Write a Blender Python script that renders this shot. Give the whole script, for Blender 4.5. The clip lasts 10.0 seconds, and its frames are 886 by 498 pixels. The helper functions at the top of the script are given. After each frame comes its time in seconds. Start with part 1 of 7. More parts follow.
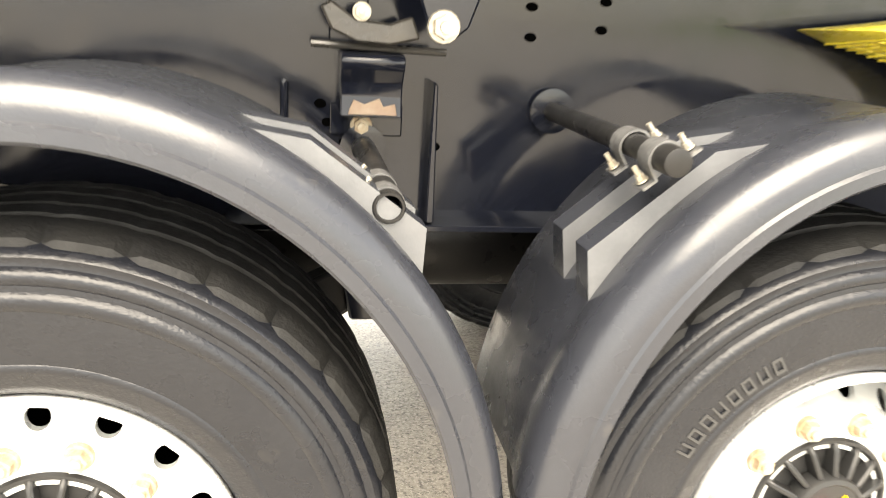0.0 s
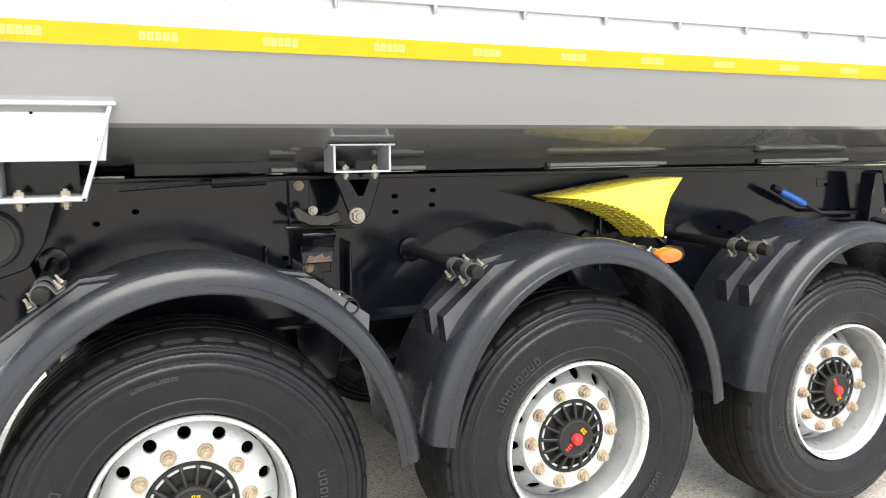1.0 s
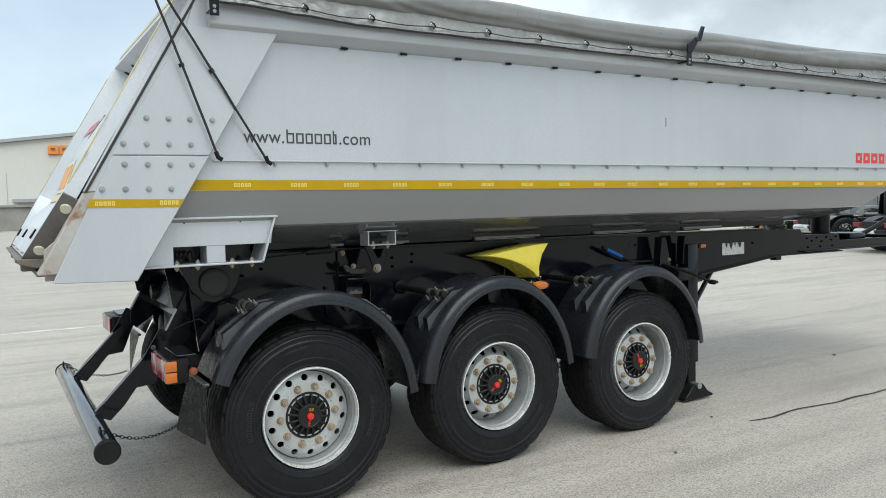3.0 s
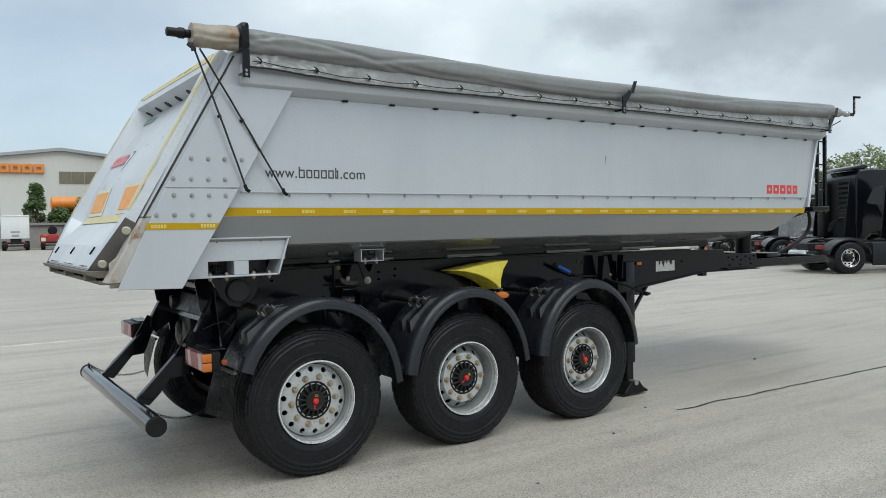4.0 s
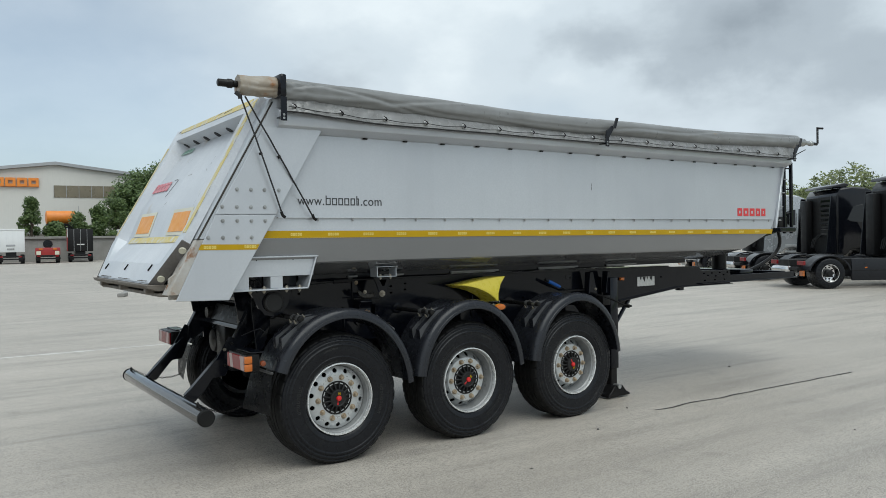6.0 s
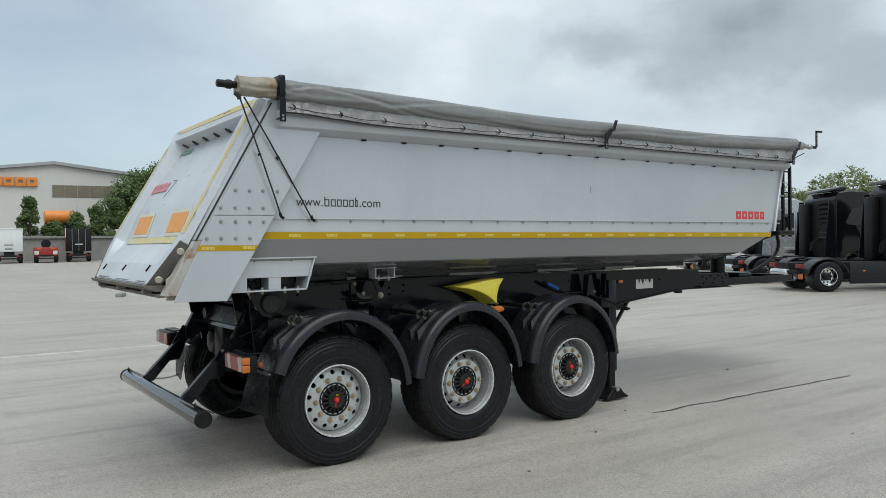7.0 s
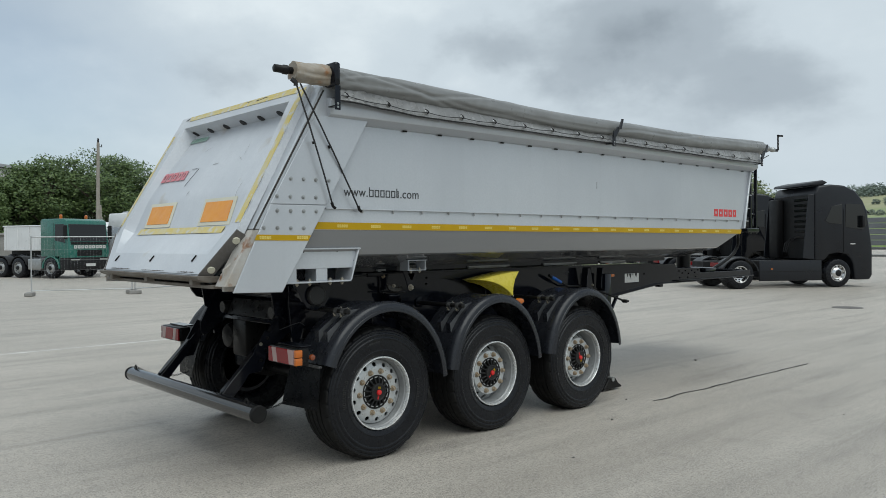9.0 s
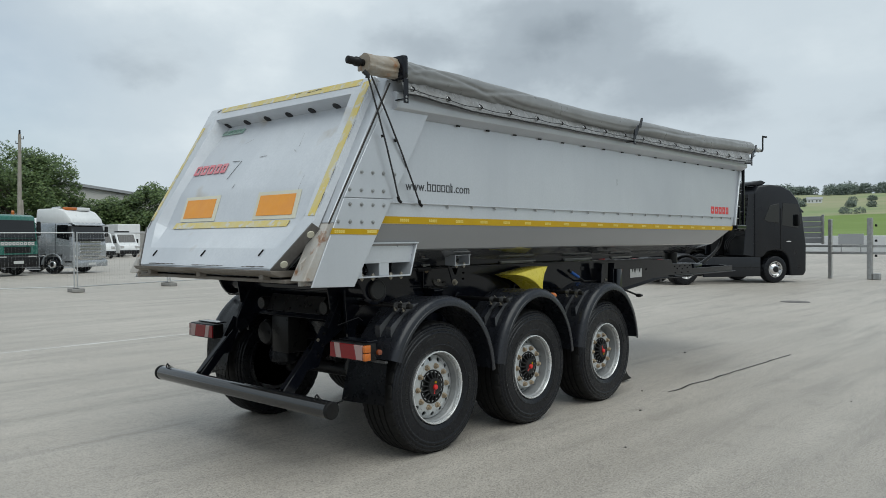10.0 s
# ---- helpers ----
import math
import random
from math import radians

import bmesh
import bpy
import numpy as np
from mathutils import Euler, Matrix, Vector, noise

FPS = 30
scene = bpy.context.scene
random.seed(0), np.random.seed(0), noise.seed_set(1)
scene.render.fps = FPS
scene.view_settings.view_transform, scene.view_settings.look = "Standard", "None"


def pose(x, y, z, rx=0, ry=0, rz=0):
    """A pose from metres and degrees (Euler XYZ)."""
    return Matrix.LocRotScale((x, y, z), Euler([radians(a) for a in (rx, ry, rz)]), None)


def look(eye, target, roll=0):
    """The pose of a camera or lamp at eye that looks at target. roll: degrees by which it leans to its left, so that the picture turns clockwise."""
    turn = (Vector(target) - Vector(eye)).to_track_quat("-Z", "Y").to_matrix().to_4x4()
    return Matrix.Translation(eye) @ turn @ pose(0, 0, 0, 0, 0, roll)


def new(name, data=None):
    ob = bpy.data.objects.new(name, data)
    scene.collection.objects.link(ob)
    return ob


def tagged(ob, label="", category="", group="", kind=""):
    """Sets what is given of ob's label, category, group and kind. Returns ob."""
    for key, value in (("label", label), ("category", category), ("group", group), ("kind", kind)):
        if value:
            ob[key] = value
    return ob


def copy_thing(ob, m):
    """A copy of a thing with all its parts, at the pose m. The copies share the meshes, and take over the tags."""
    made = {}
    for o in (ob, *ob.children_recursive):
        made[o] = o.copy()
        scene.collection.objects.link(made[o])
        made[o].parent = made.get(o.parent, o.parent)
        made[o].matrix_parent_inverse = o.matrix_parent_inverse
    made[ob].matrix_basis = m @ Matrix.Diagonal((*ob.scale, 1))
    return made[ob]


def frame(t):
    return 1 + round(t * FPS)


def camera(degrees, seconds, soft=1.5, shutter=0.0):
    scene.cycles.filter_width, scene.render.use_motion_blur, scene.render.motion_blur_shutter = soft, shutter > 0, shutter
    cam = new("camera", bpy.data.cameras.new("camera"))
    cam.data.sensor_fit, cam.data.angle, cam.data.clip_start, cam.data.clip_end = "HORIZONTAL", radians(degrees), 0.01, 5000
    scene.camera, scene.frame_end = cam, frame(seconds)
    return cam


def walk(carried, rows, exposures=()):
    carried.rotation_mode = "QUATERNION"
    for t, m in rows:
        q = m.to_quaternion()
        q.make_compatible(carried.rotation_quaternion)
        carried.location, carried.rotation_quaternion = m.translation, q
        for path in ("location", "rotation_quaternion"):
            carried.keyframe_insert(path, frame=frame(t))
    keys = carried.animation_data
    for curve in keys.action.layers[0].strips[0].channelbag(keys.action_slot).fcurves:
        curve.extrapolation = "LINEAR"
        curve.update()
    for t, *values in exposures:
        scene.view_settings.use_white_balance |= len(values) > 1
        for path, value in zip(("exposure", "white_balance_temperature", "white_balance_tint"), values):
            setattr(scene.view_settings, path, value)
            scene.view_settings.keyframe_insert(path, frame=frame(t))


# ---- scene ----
cam = camera(59.9, 10.0, soft=0.6, shutter=0.2)
PATH = [
    (0, (0.372, -1.055, 1.34), (0.731, 0.827, 0.765), 3.4),
    (0.5, (0.113, -1.615, 1.503), (0.773, 0.227, 1.09), 1.5),
    (1, (-0.178, -2.223, 1.577), (0.617, -0.408, 1.3), -0.3),
    (1.5, (-0.529, -2.809, 1.634), (0.294, -1.006, 1.369), -1.9),
    (2, (-0.88, -3.319, 1.659), (-0.003, -1.533, 1.455), -1.7),
    (3.5, (-1.915, -4.581, 1.728), (-0.832, -2.901, 1.645), -1.3),
    (4, (-2.258, -4.98, 1.732), (-1.138, -3.325, 1.674), -1.1),
    (4.5, (-2.555, -5.315, 1.765), (-1.417, -3.671, 1.724), -1.0),
    (5, (-2.726, -5.573, 1.783), (-1.585, -3.93, 1.751), -0.9),
    (5.5, (-2.835, -5.626, 1.785), (-1.696, -3.982, 1.762), -1.0),
    (7, (-2.83, -5.617, 1.79), (-1.689, -3.975, 1.772), -0.7),
    (7.5, (-2.842, -5.609, 1.78), (-1.676, -3.984, 1.764), -0.5),
    (8, (-3.109, -5.468, 1.754), (-1.895, -3.879, 1.74), -0.3),
    (8.5, (-3.436, -5.247, 1.744), (-2.157, -3.709, 1.728), -0.3),
    (9, (-3.774, -4.914, 1.732), (-2.426, -3.438, 1.712), -0.4),
    (9.5, (-4.21, -4.576, 1.737), (-2.792, -3.166, 1.713), -0.4),
    (10, (-4.531, -4.184, 1.713), (-3.046, -2.845, 1.686), -0.3),
]
EXPOSURES = [
    (0.0, 3.78, 8000, 10), (0.5, 3.45, 7900, 12), (1.0, 2.2, 6750, 10), (1.5, 1.38, 6600, 7), (2.0, 1.05, 6350, 5),
    (3.5, 0.5, 6250, 4), (4.0, 0.36, 6200, 4), (6.0, 0.27, 6200, 4), (10.0, 0.10, 6200, 4),
]
walk(cam, [(t, look(eye, target, roll)) for t, eye, target, roll in PATH], EXPOSURES)

# ---- world and light ----
world = bpy.data.worlds.new("overcast_sky")
scene.world = world
world.use_nodes = True
wn, wl = world.node_tree.nodes, world.node_tree.links
wn.clear()
w_out = wn.new("ShaderNodeOutputWorld")
w_bg = wn.new("ShaderNodeBackground")
w_sky = wn.new("ShaderNodeTexSky")
w_sky.sky_type = "NISHITA"
w_sky.sun_disc = False
w_sky.sun_elevation = radians(60)
w_sky.sun_rotation = radians(200)
w_gain = wn.new("ShaderNodeVectorMath")
w_gain.operation = "SCALE"
w_gain.inputs["Scale"].default_value = 0.085
wl.new(w_sky.outputs[0], w_gain.inputs[0])
w_co = wn.new("ShaderNodeTexCoord")
w_map = wn.new("ShaderNodeMapping")
w_map.inputs["Location"].default_value = (0.35, 0.1, 0.0)
w_map.inputs["Rotation"].default_value = (0, 0, radians(36))
w_map.inputs["Scale"].default_value = (1.0, 1.0, 1.9)
wl.new(w_co.outputs["Generated"], w_map.inputs["Vector"])


def sky_noise(scale, detail, rough, offset):
    shift = wn.new("ShaderNodeVectorMath")
    shift.operation = "ADD"
    shift.inputs[1].default_value = (offset, offset * 0.7, 0)
    wl.new(w_map.outputs[0], shift.inputs[0])
    n = wn.new("ShaderNodeTexNoise")
    n.inputs["Scale"].default_value, n.inputs["Detail"].default_value, n.inputs["Roughness"].default_value = scale, detail, rough
    wl.new(shift.outputs[0], n.inputs["Vector"])
    return n.outputs["Fac"]


def sky_ramp(fac, stops):
    r = wn.new("ShaderNodeValToRGB")
    r.color_ramp.interpolation = "EASE"
    while len(r.color_ramp.elements) < len(stops):
        r.color_ramp.elements.new(0.5)
    for e, (at, col) in zip(r.color_ramp.elements, stops):
        e.position, e.color = at, (*col, 1)
    wl.new(fac, r.inputs[0])
    return r.outputs[0]


def sky_math(op, a, b):
    n = wn.new("ShaderNodeMath")
    n.operation = op
    for sock, v in zip(n.inputs, (a, b)):
        if isinstance(v, float):
            sock.default_value = v
        else:
            wl.new(v, sock)
    return n.outputs[0]


# ragged edges for the single clouds: the direction, shifted a little by noise
w_rag = wn.new("ShaderNodeTexNoise")
w_rag.inputs["Scale"].default_value, w_rag.inputs["Detail"].default_value, w_rag.inputs["Roughness"].default_value = 7.0, 6.0, 0.58
wl.new(w_co.outputs["Generated"], w_rag.inputs["Vector"])
w_off = wn.new("ShaderNodeVectorMath")
w_off.operation = "MULTIPLY_ADD"
w_off.inputs[1].default_value = (0.16, 0.16, 0.10)
wl.new(w_rag.outputs["Color"], w_off.inputs[0])
wl.new(w_co.outputs["Generated"], w_off.inputs[2])


def cloud_at(direction, radius, flat=2.2):
    """A soft ragged cloud round a direction: 1 in its middle, 0 outside its radius."""
    d = wn.new("ShaderNodeVectorMath")
    d.operation = "SUBTRACT"
    d.inputs[1].default_value = tuple(c + o for c, o in zip(direction, (0.08, 0.08, 0.05)))
    wl.new(w_off.outputs[0], d.inputs[0])
    q = wn.new("ShaderNodeVectorMath")
    q.operation = "MULTIPLY"
    q.inputs[1].default_value = (1.0, 1.0, flat)
    wl.new(d.outputs[0], q.inputs[0])
    ln = wn.new("ShaderNodeVectorMath")
    ln.operation = "LENGTH"
    wl.new(q.outputs[0], ln.inputs[0])
    r = wn.new("ShaderNodeMapRange")
    r.interpolation_type = "SMOOTHSTEP"
    for k, v in zip(("From Min", "From Max", "To Min", "To Max"), (radius * 0.25, radius, 1.0, 0.0)):
        r.inputs[k].default_value = v
    wl.new(ln.outputs["Value"], r.inputs["Value"])
    return r.outputs[0]


# clouds: bright veil, grey bellies, single darker clouds, and thin places where the blue shows
veil = sky_math("ADD", sky_math("MULTIPLY", sky_noise(2.0, 7.0, 0.55, 3.1), 0.62), 0.235)
for at, radius, weight in (((0.755, 0.607, 0.262), 0.22, 0.125), ((0.655, 0.715, 0.235), 0.14, 0.07), ((0.83, 0.50, 0.235), 0.16, 0.05), ((0.455, 0.86, 0.222), 0.15, 0.09), ((0.618, 0.764, 0.185), 0.12, 0.07), ((0.90, 0.39, 0.185), 0.14, 0.06), ((0.30, 0.92, 0.27), 0.14, 0.05)):
    veil = sky_math("SUBTRACT", veil, sky_math("MULTIPLY", cloud_at(at, radius), weight))
cloud = sky_ramp(veil, [(0.30, (0.27, 0.30, 0.34)), (0.42, (0.40, 0.435, 0.48)), (0.53, (0.585, 0.625, 0.67)), (0.68, (0.76, 0.785, 0.81))])
thin = sky_math("ADD", sky_ramp(sky_noise(1.3, 5, 0.5, 7.7), [(0.50, (0, 0, 0)), (0.68, (0.6, 0.6, 0.6))]), sky_math("MULTIPLY", cloud_at((0.10, 0.98, 0.14), 0.42, 1.4), 0.55))
w_mix = wn.new("ShaderNodeMix")
w_mix.data_type = "RGBA"
wl.new(thin, w_mix.inputs["Factor"])
wl.new(cloud, w_mix.inputs["A"])
wl.new(w_gain.outputs[0], w_mix.inputs["B"])
wl.new(w_mix.outputs["Result"], w_bg.inputs["Color"])
w_bg.inputs["Strength"].default_value = 1.0
wl.new(w_bg.outputs[0], w_out.inputs[0])

sun = new("sun", bpy.data.lights.new("sun", "SUN"))
sun.data.energy, sun.data.angle, sun.data.color = 1.8, radians(60), (1.0, 0.97, 0.92)
sun.matrix_world = look((-2, -10, 18), (0, 0, 0))

# ---- materials ----
def surface(name, base, other=None, rough=0.5, metal=0.0, grain=40.0, patch=1.5, mix=0.35, bump=0.0, bump_scale=60.0, coat=0.0, spec=0.5, streak=0.0, dirt=None, dirt_from=0.6, spread=0.1, run=(9.0, 9.0, 0.5)):
    """Painted, cast or moulded surface with variation at two scales, optional vertical streaks, dirt and fine relief."""
    m = bpy.data.materials.new(name)
    m.use_nodes = True
    n, l = m.node_tree.nodes, m.node_tree.links
    b = n["Principled BSDF"]
    co = n.new("ShaderNodeTexCoord").outputs["Object"]

    def noise_fac(scale, detail=4.0, squash=None):
        t = n.new("ShaderNodeTexNoise")
        t.inputs["Scale"].default_value, t.inputs["Detail"].default_value = scale, detail
        if squash:
            mp = n.new("ShaderNodeMapping")
            mp.inputs["Scale"].default_value = squash
            l.new(co, mp.inputs[0])
            l.new(mp.outputs[0], t.inputs[0])
        else:
            l.new(co, t.inputs[0])
        return t.outputs["Fac"]

    def blend(fac, a, c):
        x = n.new("ShaderNodeMix")
        x.data_type = "RGBA"
        l.new(fac, x.inputs["Factor"])
        for sock, v in (("A", a), ("B", c)):
            if isinstance(v, tuple):
                x.inputs[sock].default_value = (*v, 1)
            else:
                l.new(v, x.inputs[sock])
        return x.outputs["Result"]

    def span(fac, lo, hi, to_lo=0.0, to_hi=1.0):
        x = n.new("ShaderNodeMapRange")
        for k, v in zip(("From Min", "From Max", "To Min", "To Max"), (lo, hi, to_lo, to_hi)):
            x.inputs[k].default_value = v
        l.new(fac, x.inputs["Value"])
        return x.outputs[0]

    other = other or tuple(c * 0.8 for c in base)
    col = blend(span(noise_fac(patch), 0.35, 0.7, 0, mix * 2), base, other)
    col = blend(span(noise_fac(grain, 2.0), 0.3, 0.75, 0, mix), col, other)
    if streak:
        col = blend(span(noise_fac(1.0, 4.0, run), 0.5, 0.8, 0, streak), col, tuple(c * 0.62 for c in base))
    if dirt:
        col = blend(span(noise_fac(patch * 2.3, 6.0), dirt_from, dirt_from + 0.12), col, dirt)
    l.new(col, b.inputs["Base Color"])
    l.new(span(noise_fac(patch * 3), 0.3, 0.7, max(0.03, rough - spread), rough + spread), b.inputs["Roughness"])
    b.inputs["Metallic"].default_value, b.inputs["Specular IOR Level"].default_value = metal, spec
    if coat:
        b.inputs["Coat Weight"].default_value, b.inputs["Coat Roughness"].default_value = coat, max(0.05, rough * 0.6)
    if bump:
        bp = n.new("ShaderNodeBump")
        bp.inputs["Strength"].default_value, bp.inputs["Distance"].default_value = bump, 0.004
        l.new(noise_fac(bump_scale, 5.0), bp.inputs["Height"])
        l.new(bp.outputs[0], b.inputs["Normal"])
    return m


M = {
    # broad darker blotches imitate clouds mirrored in the silver
    "silver": surface("cloud_mottled_silver_paint", (0.53, 0.55, 0.575), (0.44, 0.46, 0.49), 0.36, 0.42, 60, 0.8, 0.45, 0.03, 1.6, streak=0.10, spread=0.05),
    "gate": surface("scuffed_silver_paint", (0.60, 0.62, 0.645), (0.46, 0.485, 0.52), 0.46, 0.15, 50, 1.1, 0.5, 0.05, 4.0, streak=0.14, dirt=(0.44, 0.42, 0.39), dirt_from=0.62),
    "grey": surface("glossy_grey_body_paint", (0.215, 0.22, 0.225), (0.195, 0.20, 0.205), 0.07, 0.0, 60, 0.8, 0.3, 0.006, 2.5, coat=0.9, spec=0.5, spread=0.02),
    # darker grey that holds the shade of the gate's downward corners
    "darksteel": surface("dark_oiled_steel", (0.013, 0.013, 0.013), (0.028, 0.025, 0.021), 0.32, 0.2, 40, 9, 0.5, 0.2),
    "earplate": surface("shaded_corner_grey", (0.16, 0.155, 0.15), (0.11, 0.10, 0.09), 0.5, 0.3, 40, 5, 0.5, 0.15),
    "black": surface("glossy_black_chassis_paint", (0.0033, 0.0040, 0.0070), (0.0057, 0.0066, 0.0098), 0.12, 0.0, 50, 3, 0.4, 0.1, 9.0, coat=0.0, spec=0.28, spread=0.06),
    "blacksatin": surface("satin_black_steel", (0.006, 0.006, 0.0065), (0.012, 0.0115, 0.011), 0.33, 0.0, 60, 5, 0.4, 0.12, spec=0.18),
    "fender": surface("dark_grey_moulded_plastic", (0.0122, 0.0134, 0.0172), (0.0170, 0.0183, 0.0226), 0.27, 0.0, 120, 4, 0.35, 0.08, 220, spec=0.36, dirt=(0.032, 0.031, 0.030), dirt_from=0.68),
    "rubber": surface("tyre_rubber", (0.0052, 0.0058, 0.0078), (0.0088, 0.0094, 0.0114), 0.29, 0.0, 90, 6, 0.4, 0.25, 160, spec=0.24, dirt=(0.015, 0.0143, 0.0135), dirt_from=0.66),
    "tread": surface("dusty_tread_rubber", (0.0065, 0.0066, 0.007), (0.012, 0.0118, 0.0112), 0.6, 0.0, 90, 8, 0.5, 0.5, 120, spec=0.15),
    "mould": surface("raised_tyre_lettering_rubber", (0.030, 0.030, 0.030), None, 0.5, spec=0.2),
    "rim": surface("silver_painted_rim", (0.50, 0.515, 0.515), (0.40, 0.412, 0.41), 0.34, 0.4, 60, 7, 0.25, 0.08, 60),
    "rimlip": surface("bright_rim_lip", (0.74, 0.75, 0.75), None, 0.28, 0.6, 60, 7, 0.2),
    "nut": surface("surface_rusted_wheel_nut", (0.40, 0.35, 0.27), (0.27, 0.19, 0.11), 0.5, 0.4, 200, 60, 0.5, 0.3, 300),
    "hub": surface("black_hub_plastic", (0.010, 0.010, 0.010), (0.02, 0.02, 0.02), 0.42, spec=0.25),
    "red": surface("red_plastic", (0.62, 0.02, 0.02), None, 0.35),
    "redtext": surface("red_lettering_film", (0.60, 0.035, 0.04), None, 0.4),
    "fadedred": surface("faded_red_lettering_film", (0.55, 0.12, 0.15), (0.52, 0.30, 0.32), 0.5, patch=9),
    "darktext": surface("dark_grey_lettering_film", (0.045, 0.047, 0.05), None, 0.45),
    "yellowtape": surface("yellow_reflective_tape", (0.43, 0.272, 0.003), (0.38, 0.235, 0.004), 0.4, 0.0, 300, 6, 0.35, 0.1, 500, spec=0.22),
    "yellowmark": surface("pale_yellow_print", (0.66, 0.52, 0.12), None, 0.4),
    "yellowpaint": surface("worn_yellow_paint", (0.58, 0.44, 0.07), (0.52, 0.47, 0.28), 0.5, 0.0, 60, 7, 0.5, dirt=(0.50, 0.50, 0.48), dirt_from=0.54),
    "chock": surface("yellow_moulded_plastic", (0.76, 0.63, 0.07), (0.70, 0.58, 0.06), 0.30, 0.0, 90, 8, 0.3, 0.2, 90),
    "orange": surface("orange_reflective_film", (0.72, 0.29, 0.015), (0.66, 0.25, 0.03), 0.4, patch=6),
    "creamfilm": surface("cream_reflective_border", (0.62, 0.60, 0.48), None, 0.4),
    "tarp": surface("grey_pvc_tarpaulin", (0.205, 0.21, 0.208), (0.145, 0.145, 0.14), 0.36, 0.0, 12, 3, 0.3, 0.35, 9, streak=0.6, run=(0.7, 22.0, 22.0), dirt=(0.24, 0.19, 0.13), dirt_from=0.68),
    "gapshade": surface("brown_gap_shade", (0.045, 0.036, 0.028), (0.018, 0.016, 0.014), 0.7, 0.0, 40, 6, 0.5),
    "tarpend": surface("stained_tarpaulin", (0.34, 0.325, 0.295), (0.25, 0.205, 0.15), 0.42, 0.0, 40, 5, 0.6, 0.6, 14, dirt=(0.24, 0.115, 0.045), dirt_from=0.59),
    "steel": surface("bare_galvanised_steel", (0.42, 0.43, 0.43), (0.30, 0.30, 0.29), 0.42, 0.8, 80, 9, 0.45, 0.1),
    "bolt": surface("zinc_bolt", (0.33, 0.315, 0.28), (0.22, 0.19, 0.14), 0.38, 0.6, 200, 60, 0.5),
    "rust": surface("rust_flaked_steel", (0.17, 0.135, 0.10), (0.09, 0.05, 0.03), 0.7, 0.1, 60, 9, 0.6, 0.4, 60),
    "pad": surface("pale_nylon_strip", (0.22, 0.22, 0.215), (0.15, 0.15, 0.145), 0.4, 0.0, 60, 12, 0.5),
    "blue": surface("blue_rubber_grip", (0.02, 0.13, 0.50), None, 0.4),
    "label": surface("white_label_torn", (0.62, 0.62, 0.60), (0.40, 0.40, 0.39), 0.5, patch=30),
    "amber": surface("amber_lens", (0.50, 0.125, 0.008), None, 0.18, coat=0.4),
    "redlens": surface("red_lens", (0.21, 0.010, 0.013), (0.17, 0.008, 0.011), 0.2, coat=0.1, spec=0.3),
    "whitelens": surface("pale_lens", (0.360, 0.241, 0.228), None, 0.15, coat=0.5),
    "cord": surface("black_elastic_cord", (0.012, 0.012, 0.013), None, 0.6),
    "green_print": surface("faded_green_print", (0.16, 0.33, 0.24), (0.36, 0.42, 0.40), 0.5, patch=12),
    "glass": surface("dark_glazing", (0.006, 0.007, 0.008), None, 0.05, spread=0.02),
    "chrome": surface("polished_alloy", (0.70, 0.70, 0.70), (0.5, 0.5, 0.5), 0.16, 1.0, 60, 9, 0.3),
    "truckblack": surface("gloss_black_truck_paint", (0.0036, 0.0042, 0.0062), (0.0054, 0.0062, 0.0088), 0.10, 0.0, 40, 1.5, 0.3, spec=0.4, spread=0.04),
    "truckmatt": surface("matt_black_truck_paint", (0.0068, 0.0078, 0.0105), (0.0094, 0.0106, 0.0138), 0.36, 0.0, 40, 1.5, 0.3, spec=0.35),
    "truckpanel": surface("matt_black_plastic", (0.009, 0.009, 0.0095), None, 0.5, spec=0.25),
    "truckgrey": surface("silver_grey_truck_paint", (0.36, 0.38, 0.40), (0.30, 0.32, 0.34), 0.25, 0.4, 40, 1.5, 0.3, coat=0.3),
    "truckgreen": surface("green_truck_paint", (0.022, 0.13, 0.10), (0.02, 0.11, 0.085), 0.28, 0.0, 40, 1.5, 0.3, coat=0.3),
    "white": surface("white_vehicle_paint", (0.68, 0.69, 0.69), (0.58, 0.59, 0.59), 0.35, 0.0, 40, 1.0, 0.3, streak=0.2),
    "truckred": surface("red_vehicle_paint", (0.30, 0.02, 0.02), None, 0.4),
    "fencewire": surface("galvanised_wire", (0.45, 0.46, 0.46), None, 0.45, 0.6),
    "wallconc": surface("weathered_concrete_wall", (0.30, 0.29, 0.275), (0.20, 0.195, 0.18), 0.8, 0.0, 3.0, 0.35, 0.5, 0.3, 6, streak=0.5),
    "cladding": surface("cream_sheet_cladding", (0.60, 0.59, 0.55), (0.54, 0.53, 0.49), 0.55, 0.0, 2.0, 0.12, 0.4, streak=0.15),
    "roofedge": surface("grey_roof_sheet", (0.36, 0.37, 0.38), None, 0.5, 0.2, 2.0, 0.2, 0.3),
    "darkband": surface("olive_window_band", (0.22, 0.19, 0.13), (0.15, 0.13, 0.09), 0.3, 0.0, 1.5, 0.3, 0.5),
    "signorange": surface("orange_sign_panel", (0.75, 0.24, 0.03), None, 0.4),
    "bark": surface("grey_brown_bark", (0.09, 0.07, 0.05), (0.05, 0.04, 0.03), 0.9, 0.0, 12, 1.5, 0.5, 0.6, 20),
    "polewood": surface("weathered_wooden_pole", (0.30, 0.28, 0.24), (0.22, 0.20, 0.17), 0.8, 0.0, 30, 3, 0.5, streak=0.4),
    "lip": surface("worn_grey_lip_steel", (0.17, 0.158, 0.14), (0.11, 0.09, 0.07), 0.65, 0.1, 40, 5, 0.5, 0.4, 40),
